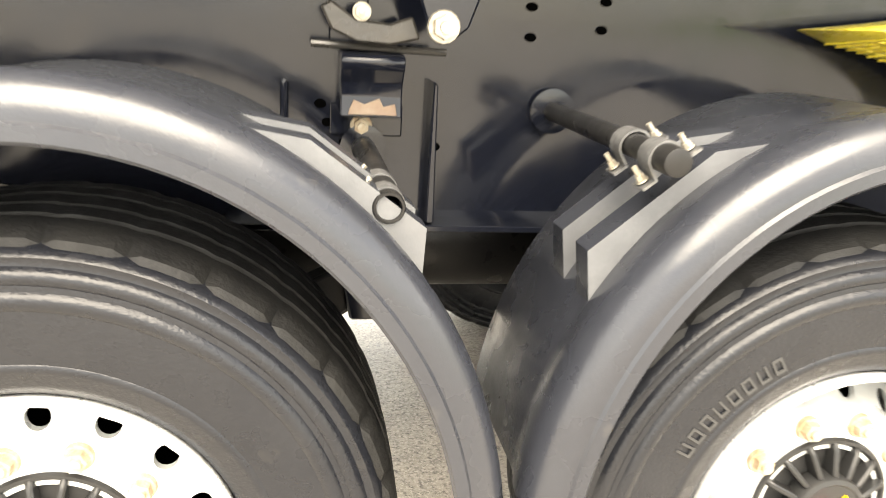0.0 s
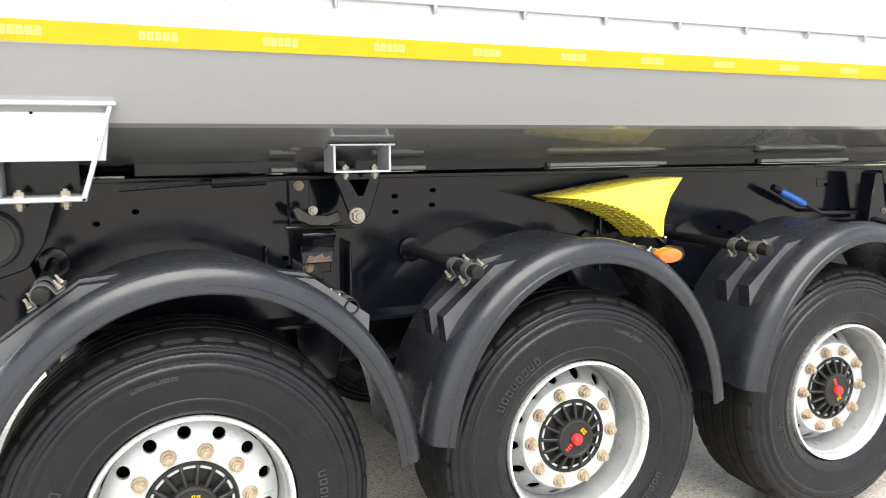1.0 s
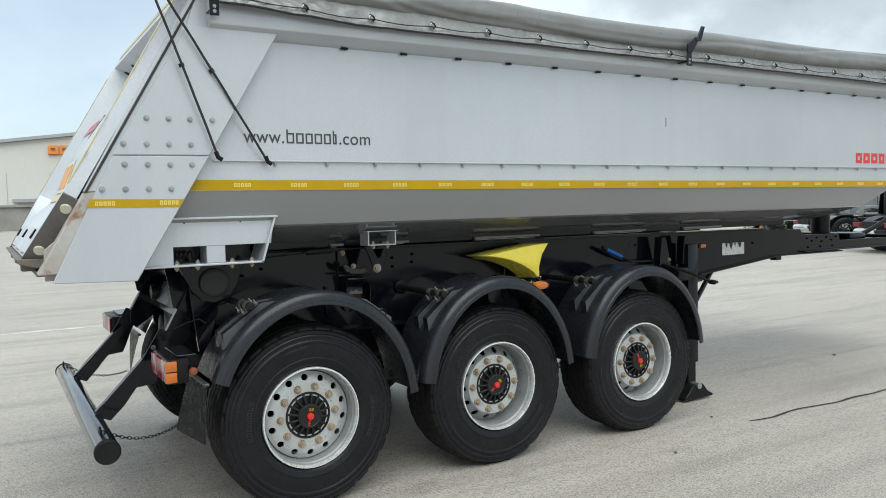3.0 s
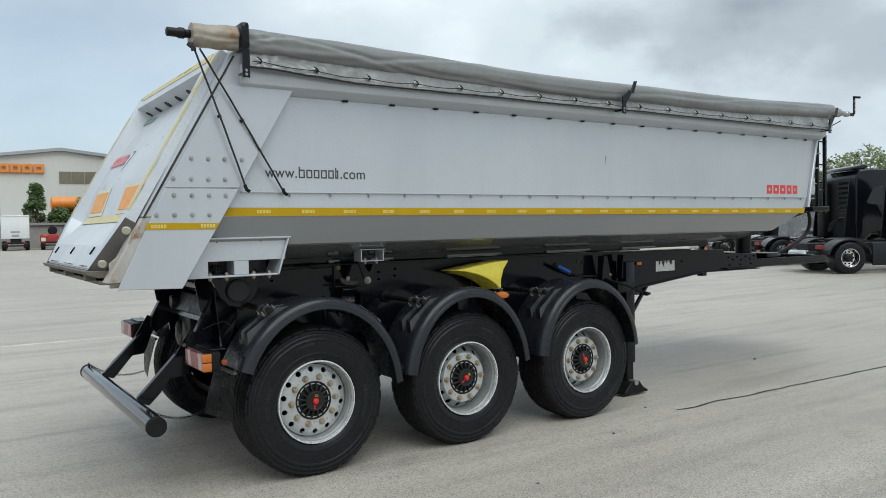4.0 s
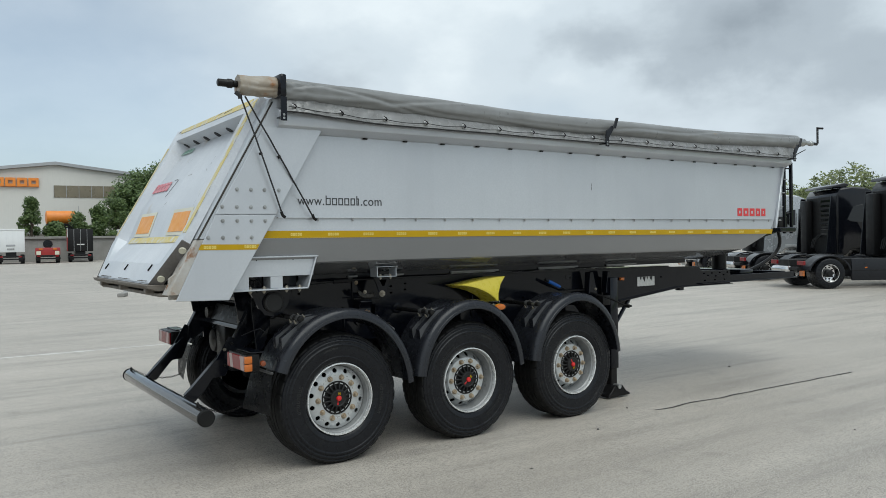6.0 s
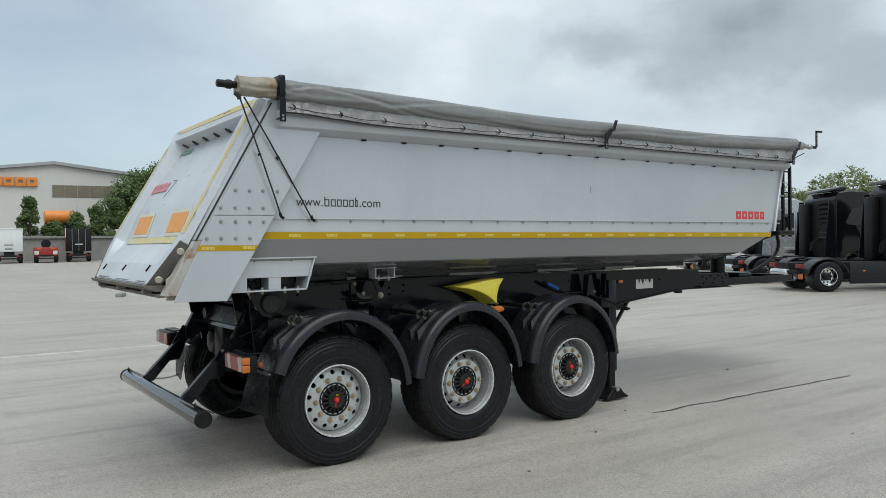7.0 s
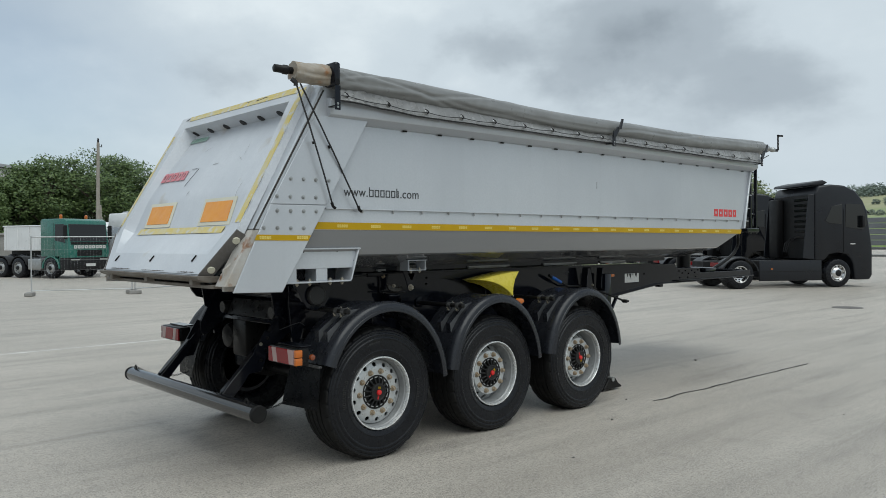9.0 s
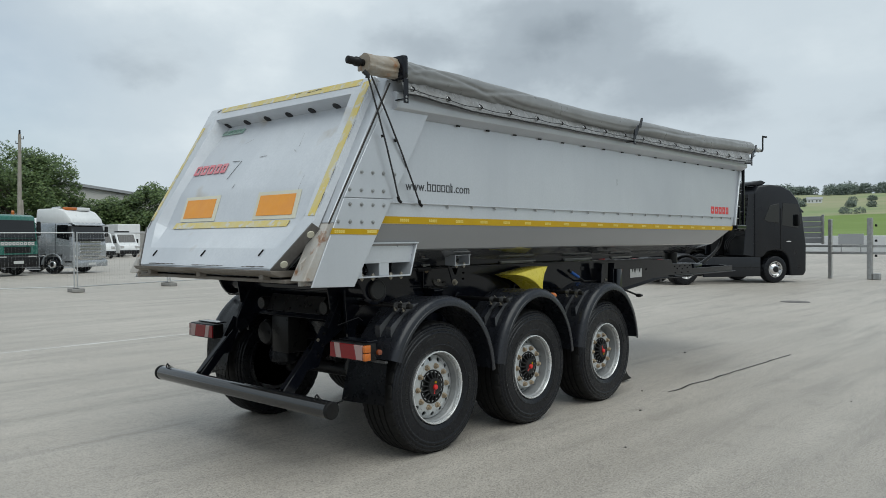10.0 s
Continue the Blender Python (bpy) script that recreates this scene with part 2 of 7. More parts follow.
    "boss": surface("pale_boss_flank_plastic", (0.085, 0.088, 0.092), (0.06, 0.062, 0.066), 0.5, 0.0, 120, 14, 0.5, 0.1, 200),
    "clamp": surface("dull_clamp_steel", (0.13, 0.13, 0.13), (0.06, 0.06, 0.06), 0.4, 0.5, 90, 30, 0.5),
    "gateslat": surface("grey_gate_slats", (0.24, 0.25, 0.26), (0.20, 0.21, 0.22), 0.5, 0.3, 10, 1, 0.3),
    "crack": surface("dark_joint_sealant", (0.018, 0.017, 0.016), (0.04, 0.038, 0.035), 0.8, 0.0, 60, 9, 0.5),
    "linepaint": surface("worn_white_road_line", (0.66, 0.65, 0.62), (0.46, 0.445, 0.42), 0.8, 0.0, 40, 2.5, 0.6),
    # near-black without gloss: painted darkness for the depth of holes
    "void": surface("unlit_hole_black", (0.0008, 0.0008, 0.0008), None, 0.9, spec=0.0),
    "bumper": surface("gloss_black_bumper_paint", (0.007, 0.0075, 0.0085), (0.012, 0.012, 0.013), 0.15, 0.0, 60, 4, 0.4, 0.08, 12, coat=0.5, spec=0.45),
    "dimamber": surface("dim_amber_reflector", (0.20, 0.045, 0.012), None, 0.2, coat=0.4),
    "rustpanel": surface("rust_streaked_silver_panel", (0.42, 0.415, 0.40), (0.33, 0.29, 0.24), 0.6, 0.1, 50, 5, 0.4, 0.3, 50, streak=0.5, dirt=(0.20, 0.095, 0.045), dirt_from=0.57),
    # same tarpaulin in lighter grey: light from above put into the colour
    "tarpedge": surface("lit_folded_tarpaulin_edge", (0.27, 0.272, 0.268), (0.17, 0.168, 0.162), 0.26, 0.0, 10, 6, 0.35, 0.2, 7, dirt=(0.16, 0.12, 0.08), dirt_from=0.68),
    # rim paint darkened to hold the shade inside the barrel
    "barrel": surface("shaded_rim_barrel_grey", (0.26, 0.265, 0.265), (0.20, 0.203, 0.203), 0.36, 0.2, 60, 7, 0.4),
    "scrape": surface("bare_chipped_metal", (0.05, 0.047, 0.045), (0.16, 0.13, 0.10), 0.6, 0.1, 90, 20, 0.6),
    "iron": surface("cast_iron_cover", (0.09, 0.085, 0.08), (0.15, 0.14, 0.13), 0.6, 0.3, 60, 9, 0.5),
}


def ground_material():
    m = bpy.data.materials.new("worn_concrete_yard")
    m.use_nodes = True
    n, l = m.node_tree.nodes, m.node_tree.links
    b = n["Principled BSDF"]
    co = n.new("ShaderNodeTexCoord").outputs["Object"]

    def tex(scale, detail, rough=0.5, squash=None):
        t = n.new("ShaderNodeTexNoise")
        t.inputs["Scale"].default_value, t.inputs["Detail"].default_value, t.inputs["Roughness"].default_value = scale, detail, rough
        src = co
        if squash:
            mp = n.new("ShaderNodeMapping")
            mp.inputs["Rotation"].default_value = (0, 0, radians(squash[2]))
            mp.inputs["Scale"].default_value = (squash[0], squash[1], 1)
            l.new(co, mp.inputs[0])
            src = mp.outputs[0]
        l.new(src, t.inputs[0])
        return t.outputs["Fac"]

    def ramp(fac, lo, hi, to_hi):
        x = n.new("ShaderNodeMapRange")
        for k, v in zip(("From Min", "From Max", "To Min", "To Max"), (lo, hi, 0.0, to_hi)):
            x.inputs[k].default_value = v
        l.new(fac, x.inputs["Value"])
        return x.outputs[0]

    def over(fac, a, c):
        x = n.new("ShaderNodeMix")
        x.data_type = "RGBA"
        l.new(fac, x.inputs["Factor"])
        if isinstance(a, tuple):
            x.inputs["A"].default_value = (*a, 1)
        else:
            l.new(a, x.inputs["A"])
        x.inputs["B"].default_value = (*c, 1)
        return x.outputs["Result"]

    col = over(ramp(tex(0.16, 5), 0.36, 0.64, 0.95), (0.433, 0.390, 0.337), (0.319, 0.288, 0.247))
    col = over(ramp(tex(0.5, 6, 0.6, (0.22, 2.4, 8)), 0.46, 0.68, 0.7), col, (0.504, 0.463, 0.405))
    col = over(ramp(tex(0.9, 7, 0.62, (0.30, 2.6, -14)), 0.50, 0.68, 0.75), col, (0.205, 0.186, 0.162))
    col = over(ramp(tex(1.6, 8, 0.68, (0.12, 3.2, 4)), 0.56, 0.66, 0.35), col, (0.153, 0.139, 0.121))
    col = over(ramp(tex(2.2, 8, 0.65), 0.58, 0.70, 0.5), col, (0.171, 0.156, 0.136))
    col = over(ramp(tex(9, 6, 0.7), 0.5, 0.72, 0.55), col, (0.208, 0.191, 0.166))
    col = over(ramp(tex(26, 4, 0.75), 0.50, 0.64, 0.6), col, (0.148, 0.135, 0.117))
    col = over(ramp(tex(60, 3, 0.75), 0.51, 0.61, 0.8), col, (0.088, 0.081, 0.071))
    col = over(ramp(tex(95, 3, 0.75), 0.52, 0.61, 0.75), col, (0.62, 0.575, 0.51))
    l.new(col, b.inputs["Base Color"])
    b.inputs["Roughness"].default_value = 0.56
    b.inputs["Specular IOR Level"].default_value = 0.7
    bp = n.new("ShaderNodeBump")
    bp.inputs["Strength"].default_value, bp.inputs["Distance"].default_value = 0.5, 0.006
    l.new(tex(90, 4, 0.7), bp.inputs["Height"])
    l.new(bp.outputs[0], b.inputs["Normal"])
    return m


def leaf_material(name, a, c):
    m = bpy.data.materials.new(name)
    m.use_nodes = True
    n, l = m.node_tree.nodes, m.node_tree.links
    b = n["Principled BSDF"]
    g = n.new("ShaderNodeNewGeometry")
    x = n.new("ShaderNodeMix")
    x.data_type = "RGBA"
    l.new(g.outputs["Random Per Island"], x.inputs["Factor"])
    x.inputs["A"].default_value, x.inputs["B"].default_value = (*a, 1), (*c, 1)
    l.new(x.outputs["Result"], b.inputs["Base Color"])
    b.inputs["Roughness"].default_value = 0.6
    return m


M["ground"] = ground_material()
M["leaf"] = leaf_material("dark_green_leaves", (0.036, 0.070, 0.018), (0.110, 0.160, 0.045))
# paler, bluer leaves: distance haze mixed into the colour
M["leaf_far"] = leaf_material("haze_tinted_far_leaves", (0.085, 0.115, 0.095), (0.14, 0.175, 0.135))
M["leaf_light"] = leaf_material("yellow_green_leaves", (0.07, 0.10, 0.025), (0.16, 0.18, 0.06))
M["field"] = surface("spring_green_field", (0.15, 0.22, 0.04), (0.12, 0.18, 0.035), 0.9, 0.0, 0.5, 0.02, 0.4)
M["hill"] = surface("patchwork_hill_fields", (0.17, 0.235, 0.09), (0.27, 0.265, 0.15), 0.9, 0.0, 0.05, 0.012, 0.8)

# ---- building helpers ----
C = 1.19  # the trailer's centre line


def box(bm, x0, x1, y0, y1, z0, z1, bev=0.0, seg=2):
    r = bmesh.ops.create_cube(bm, size=1.0, matrix=Matrix.Translation(((x0 + x1) / 2, (y0 + y1) / 2, (z0 + z1) / 2)) @ Matrix.Diagonal((x1 - x0, y1 - y0, z1 - z0, 1)))
    if bev:
        edges = list({e for v in r["verts"] for e in v.link_edges})
        bmesh.ops.bevel(bm, geom=edges, offset=bev, segments=seg, affect="EDGES", profile=0.5)
    return bm


def prism(bm, pts, axis, a, b, bev=0.0, seg=2):
    """Extrudes a flat outline: axis y takes (x, z), x takes (y, z), z takes (x, y)."""
    def at(p, d):
        return {"x": (d, p[0], p[1]), "y": (p[0], d, p[1]), "z": (p[0], p[1], d)}[axis]
    lo = [bm.verts.new(at(p, a)) for p in pts]
    hi = [bm.verts.new(at(p, b)) for p in pts]
    n = len(pts)
    faces = [bm.faces.new(lo), bm.faces.new(hi[::-1])] + [bm.faces.new((lo[i], hi[i], hi[(i + 1) % n], lo[(i + 1) % n])) for i in range(n)]
    bmesh.ops.recalc_face_normals(bm, faces=faces)
    if bev:
        edges = list({e for v in lo + hi for e in v.link_edges})
        bmesh.ops.bevel(bm, geom=edges, offset=bev, segments=seg, affect="EDGES", profile=0.5)
    return bm


def lathe(bm, prof, origin=(0, 0, 0), axis="y", n=48, close=False):
    """Turns a profile of (radius, along) round an axis through origin."""
    o = Vector(origin)
    rings = []
    for r, d in prof:
        ring = []
        for k in range(n):
            a = 2 * math.pi * k / n
            c, s = r * math.cos(a), r * math.sin(a)
            ring.append(bm.verts.new(o + Vector({"y": (c, d, s), "x": (d, c, s), "z": (c, s, d)}[axis])))
        rings.append(ring)
    pairs = list(zip(rings, rings[1:])) + ([(rings[-1], rings[0])] if close else [])
    faces = []
    for p, q in pairs:
        for k in range(n):
            faces.append(bm.faces.new((p[k], p[(k + 1) % n], q[(k + 1) % n], q[k])))
    if not close:
        faces += [bm.faces.new(rings[0]), bm.faces.new(rings[-1][::-1])]
    bmesh.ops.recalc_face_normals(bm, faces=faces)
    return bm


def sweep(bm, pts, r, n=8, radii=None):
    """A round bar along a line of points."""
    pts = [Vector(p) for p in pts]
    rings, up = [], None
    for i, p in enumerate(pts):
        d = (pts[min(i + 1, len(pts) - 1)] - pts[max(i - 1, 0)]).normalized()
        if up is None:
            up = d.orthogonal().normalized()
        up = (up - d * up.dot(d)).normalized()
        side = d.cross(up)
        rr = radii[i] if radii else r
        rings.append([bm.verts.new(p + rr * (math.cos(2 * math.pi * k / n) * up + math.sin(2 * math.pi * k / n) * side)) for k in range(n)])
    faces = []
    for p, q in zip(rings, rings[1:]):
        faces += [bm.faces.new((p[k], p[(k + 1) % n], q[(k + 1) % n], q[k])) for k in range(n)]
    faces += [bm.faces.new(rings[0][::-1]), bm.faces.new(rings[-1])]
    bmesh.ops.recalc_face_normals(bm, faces=faces)
    return bm


def hexbolt(bm, p, axis, r=0.014, h=0.012):
    """A washer, a hexagon head and a stub, standing out along axis from p."""
    p, a = Vector(p), Vector(axis).normalized()
    turn = Vector((0, 0, 1)).rotation_difference(a).to_matrix().to_4x4()
    for rad, d0, d1, n in ((r * 1.35, 0, h * 0.25, 16), (r, h * 0.25, h * 1.1, 6), (r * 0.5, h * 1.1, h * 1.6, 10)):
        bmesh.ops.create_cone(bm, cap_ends=True, segments=n, radius1=rad, radius2=rad * 0.93, depth=d1 - d0, matrix=Matrix.Translation(p) @ turn @ Matrix.Translation((0, 0, (d0 + d1) / 2)))
    return bm


def mirrored(bm):
    """The same shape on the trailer's other side."""
    c = bm.copy()
    for v in c.verts:
        v.co.y = 2 * C - v.co.y
    bmesh.ops.reverse_faces(c, faces=c.faces)
    return c


def mesh_of(name, bm, mats, sharp=35):
    me = bpy.data.meshes.new(name)
    bm.to_mesh(me)
    bm.free()
    for m in mats if isinstance(mats, (list, tuple)) else [mats]:
        me.materials.append(m)
    me.shade_smooth()
    me.set_sharp_from_angle(angle=radians(sharp))
    return me


# shifts and stretches the trailer's frame and body, not its wheels, to fit the camera's view
VIEW_FIT = Matrix.Translation((-0.04, -0.025, 0.022)) @ Matrix.Diagonal((1.0115, 1, 1.002, 1))
view_fitted = set()


def part(name, bm, mat, parent, label="", sharp=35):
    me = mesh_of(name, bm, mat, sharp)
    ob = new(name, me)
    ob.parent = parent
    if parent.name in view_fitted:
        me.transform(VIEW_FIT)
        view_fitted.add(ob.name)
    return tagged(ob, label)


def both(name, bm, mat, parent, label=""):
    """A part and its mirror image on the trailer's other side."""
    twin = mirrored(bm)
    return part(name, bm, mat, parent, label), part(name, twin, mat, parent, label)


def thing(name, label, category, at=(0, 0, 0), turn=0, group="", kind=""):
    e = new(name)
    e.empty_display_size = 0.2
    e.matrix_world = pose(*at, 0, 0, turn)
    return tagged(e, label, category, group, kind)


def solo(name, bm, mat, label, category, kind="", sharp=35, group=""):
    return tagged(new(name, mesh_of(name, bm, mat, sharp)), label, category, group, kind)


def strokes(bm, x0, x1, z0, z1, widths, y, depth=0.003, stroke=0.011, slant=0.0, tall=()):
    """A row of plain upright frames in place of letters, on a wall that faces -y."""
    total = sum(widths) + 0.28 * (len(widths) - 1)
    u = (x1 - x0) / total
    x = x0
    for k, w in enumerate(widths):
        a, b, top = x, x + w * u, z1 + (0.32 * (z1 - z0) if k in tall else 0)
        if w < 0.5:
            box(bm, a, b, y - depth, y, z0, z0 + stroke * 1.3)
        else:
            for p in ((a, a + stroke, z0, top), (b - stroke, b, z0, z1), (a + stroke, b - stroke, z0, z0 + stroke), (a + stroke, b - stroke, z1 - stroke, z1)):
                box(bm, p[0], p[1], y - depth, y, p[2], p[3])
        x = b + 0.28 * u
    return bm


def lettering(text, size, at, width):
    """Words in the built-in font as a flat mesh on a wall that faces -y."""
    cu = bpy.data.curves.new("lettering", "FONT")
    cu.body, cu.size, cu.extrude, cu.space_character = text, size, 0.001, 1.05
    ob = bpy.data.objects.new("lettering", cu)
    scene.collection.objects.link(ob)
    dg = bpy.context.evaluated_depsgraph_get()
    me = bpy.data.meshes.new_from_object(ob.evaluated_get(dg))
    bm = bmesh.new()
    bm.from_mesh(me)
    span = max(v.co.x for v in bm.verts)
    bm.transform(Matrix.Translation(at) @ Matrix.Diagonal((width / span, 1, 1, 1)) @ Matrix.Rotation(radians(90), 4, "X"))
    bpy.data.objects.remove(ob)
    bpy.data.curves.remove(cu)
    bpy.data.meshes.remove(me)
    return bm


B = bmesh.new

# ---- tipper semitrailer ----
trailer = thing("tipper_semitrailer", "silver and grey three-axle tipper semitrailer with black chassis and rolled tarpaulin", "semitrailer")
view_fitted.add(trailer.name)


def gate_x(z):
    return -0.5487 - 0.565 * (2.900 - z)


def rear_x(z):
    return gate_x(z) + 0.10


def front_x(z):
    return 6.085 + 0.26 * (z - 1.83) if z > 1.83 else 6.085 - 2.05 * (1.83 - z)


# body shell: one closed trough, upper silver, lower grey
def shell(profile, mat, name, label="", sharp=35):
    bm = B()
    xs_n = 12
    rows = []
    inward = [(y + (0.012 if y < C else -0.012), z + (0.012 if z < 1.6 else 0.0)) for y, z in profile]
    loop = profile + inward[::-1]
    for y, z in loop:
        a, b = rear_x(z), front_x(z)
        rows.append([bm.verts.new((a + (b - a) * k / xs_n, y, z)) for k in range(xs_n + 1)])
    for p, q in zip(rows, rows[1:] + rows[:1]):
        for k in range(xs_n):
            bm.faces.new((p[k], p[k + 1], q[k + 1], q[k]))
    bmesh.ops.recalc_face_normals(bm, faces=bm.faces)
    return part(name, bm, mat, body, label, sharp)


SIDE = 0.012
bm = B()
# front wall of the trough
outline = [(SIDE + 0.004, 2.60), (SIDE + 0.004, 1.83), (0.235, 1.64), (0.46, 1.505), (C, 1.462)]
outline = outline + [(2 * C - y, z) for y, z in reversed(outline[:-1])]
vs = [bm.verts.new((front_x(z) - 0.004, y, z)) for y, z in outline]
mid = [bm.verts.new((front_x(z) - 0.004, C, z)) for z in (2.60, 1.83, 1.64, 1.50, 1.45)]
for k in range(4):
    bm.faces.new((vs[k], vs[k + 1], mid[k + 1], mid[k]) if k < 3 else (vs[3], mid[4], mid[3]))
    q = len(vs) - 1 - k
    bm.faces.new((vs[q], mid[k], mid[k + 1], vs[q - 1]) if k < 3 else (vs[q], mid[3], mid[4]))
bmesh.ops.recalc_face_normals(bm, faces=bm.faces)
bmesh.ops.solidify(bm, geom=list(bm.faces), thickness=0.01)
body = part("tipper_body", bm, M["silver"], trailer, "silver tipper trough with glossy grey lower half")
up = [(SIDE, z) for z in (2.64, 2.4, 2.2, 1.965, 1.80)]
low = [(SIDE + 0.001, 1.80), (0.058, 1.70), (0.106, 1.606), (0.124, 1.594), (0.30, 1.537), (0.47, 1.487), (0.64, 1.468), (C, 1.46)]
shell(up, M["silver"], "side_wall")
shell([(2 * C - y, z) for y, z in up], M["silver"], "side_wall")
shell(low + [(2 * C - y, z) for y, z in reversed(low[:-1])], M["grey"], "lower_trough", "glossy dark grey lower trough", 12)

# long ledge at the seam, with hanging pins
bm = box(B(), -0.46, 6.07, SIDE - 0.018, SIDE - 0.001, 1.957, 1.966, 0.002, 1)
both("seam_ledge", bm, M["silver"], body)
pin = B()
bmesh.ops.create_cone(pin, cap_ends=True, segments=8, radius1=0.006, radius2=0.008, depth=0.028)
pin_me = mesh_of("seam_pin", pin, M["steel"])
for k in range(21):
    o = new("seam_pin", pin_me)
    o.parent, o.location = body, VIEW_FIT @ Vector((-0.12 + 0.305 * k, SIDE - 0.012, 1.946))
# top rail with its sloped underside
rail = [(SIDE + 0.012, 2.612), (SIDE - 0.02, 2.620), (-0.088, 2.662), (-0.088, 2.765), (-0.075, 2.785), (SIDE + 0.012, 2.785)]
bm = prism(B(), rail, "x", -0.47, 6.36, 0.006, 2)
both("top_rail", bm, M["silver"], body)
# dark blocks painted in for the unlit gaps under the rail
slot = box(B(), -0.024, 0.024, -0.006, 0.006, -0.007, 0.007, 0.004, 1)
slot_me = mesh_of("rail_slot", slot, M["blacksatin"])
for k in range(16):
    o = new("rail_slot", slot_me)
    o.parent, o.location, o.rotation_euler = body, VIEW_FIT @ Vector((0.31 + 0.385 * k, -0.002, 2.612)), (radians(60), 0, 0)
# front end of the rails and front post
bm = prism(B(), [(6.10, 1.85), (6.135, 1.85), (6.315, 2.62), (6.28, 2.62)], "y", -0.02, 0.07, 0.006, 1)
both("front_post", bm, M["silver"], body)
for z in (1.95, 2.12, 2.30, 2.47):
    part("post_pin", sweep(B(), [(front_x(z) + 0.07, 0.0, z), (front_x(z) + 0.13, 0.0, z)], 0.008, 8), M["steel"], body)

# rear side panel with its two plates and bolts
GY = -0.055
gus_top = [(-0.575, 2.646), (-0.100, 2.650), (-0.488, 1.984), (-0.955, 1.981)]
gus_low = [(-0.957, 1.976), (-0.491, 1.979), (-0.866, 1.350), (-1.245, 1.362)]
for pts in (gus_top, gus_low):
    bm = prism(B(), pts, "y", GY, GY + 0.012, 0.003, 1)
    both("rear_side_panel", bm, M["silver"], body)
both("panel_backing", prism(B(), [(-0.50, 2.62), (-0.16, 2.63), (-0.90, 1.37), (-1.20, 1.38)], "y", GY + 0.013, 0.12, 0, 1), M["silver"], body)
both("corner_post", prism(B(), [(-0.518, 2.86), (-0.30, 2.86), (-0.30, 2.60), (-0.52, 2.60), (-0.941, 1.80), (-1.0905, 1.80)], "y", -0.042, 0.10, 0.004, 1), M["silver"], body)
both("corner_rust", prism(B(), [(-1.0905, 1.797), (-0.941, 1.797), (-1.13, 1.405), (-1.303, 1.405)], "y", -0.044, 0.10, 0.004, 1), M["rustpanel"], body, "rust-streaked corner plate")
# brown-black strip painted in for the dark gap beside the gate
both("corner_gap_shade", prism(B(), [(-0.508, 2.84), (-0.494, 2.84), (-1.076, 1.795), (-1.091, 1.795)], "y", -0.047, -0.0425), M["gapshade"], body)
for row, (z, xs) in enumerate(((2.166, (-0.792, -0.686, -0.582, -0.468)), (2.036, (-0.905, -0.796, -0.689, -0.582)), (1.933, (-0.903, -0.795, -0.687, -0.580)), (1.810, (-1.010, -0.903, -0.795, -0.688)))):
    for x in xs:
        part("panel_bolt", hexbolt(B(), (x, GY, z), (0, -1, 0), 0.0115, 0.010), M["steel"], body)

# reflective tape
TAPE_Z = (1.803, 1.858)
part("reflective_tape", prism(B(), [(-0.60, TAPE_Z[0]), (6.055, TAPE_Z[0] - 0.022), (6.078, TAPE_Z[1] - 0.022), (-0.57, TAPE_Z[1])], "y", SIDE - 0.004, SIDE - 0.0005), M["yellowtape"], body, "yellow reflective tape with pale printed marks")
part("reflective_tape", prism(B(), [(-1.084, 1.722), (-0.651, 1.718), (-0.628, 1.757), (-1.064, 1.763)], "y", GY - 0.003, GY - 0.0005), M["yellowtape"], body)
for k in range(20):
    x = -0.305 + 0.3185 * k
    z = 1.829 - 0.0034 * x
    part("tape_mark", strokes(B(), x - 0.047, x + 0.047, z - 0.011, z + 0.011, [1] * 5, SIDE - 0.004, 0.001, 0.006), M["yellowmark"], body)
for x in (-1.00, -0.70):
    part("tape_mark", strokes(B(), x - 0.045, x + 0.045, 1.730, 1.752, [1] * 5, GY - 0.003, 0.001, 0.006), M["yellowmark"], body)
# lettering on the side, as plain frames
part("side_lettering", lettering("www.", 0.105, (-0.289, SIDE - 0.002, 2.062), 0.226), M["darktext"], body, "dark grey web address with plain frames for the name")
part("side_lettering", strokes(B(), -0.048, 0.250, 2.062, 2.120, [1, 1, 0.95, 1, 0.95, 0.52], SIDE, 0.0025, 0.0085, tall=(0, 5)), M["darktext"], body, "plain frames for the name")
part("side_lettering", lettering(".com", 0.105, (0.262, SIDE - 0.002, 2.062), 0.200), M["darktext"], body)
part("maker_lettering", strokes(B(), 5.36, 5.93, 2.000, 2.094, [1, 1.05, 1.05, 0.95, 0.9], SIDE, 0.0025, 0.030), M["redtext"], body, "red maker's mark shown as plain frames")
both("corner_cap", prism(B(), [(-0.49, 2.905), (-0.34, 2.905), (-0.30, 2.60), (-0.585, 2.640)], "y", -0.046, 0.12, 0.004, 1), M["silver"], body)
part("scratch", box(B(), 2.912, 2.918, SIDE - 0.001, SIDE + 0.001, 2.25, 2.32), M["darktext"], body)

# ---- tailgate ----
def on_gate(y, z, n=0.0):
    """A point of the gate's plane, n metres out of it."""
    return Vector((gate_x(z) - n * 0.867, y, z + n * 0.498))


GR, GL = 0.0, 2 * C - 0.0


def recess(y, z):
    """How deep the pressed panel lies below the frame."""
    stops = ((1.625, 0.0), (1.845, -0.088), (2.115, -0.048), (2.30, -0.060), (2.785, -0.125))
    for (z0, d0), (z1, d1) in zip(stops, stops[1:]):
        if z <= z1:
            return d0 + (d1 - d0) * max(0.0, (z - z0) / (z1 - z0))
    return -0.120


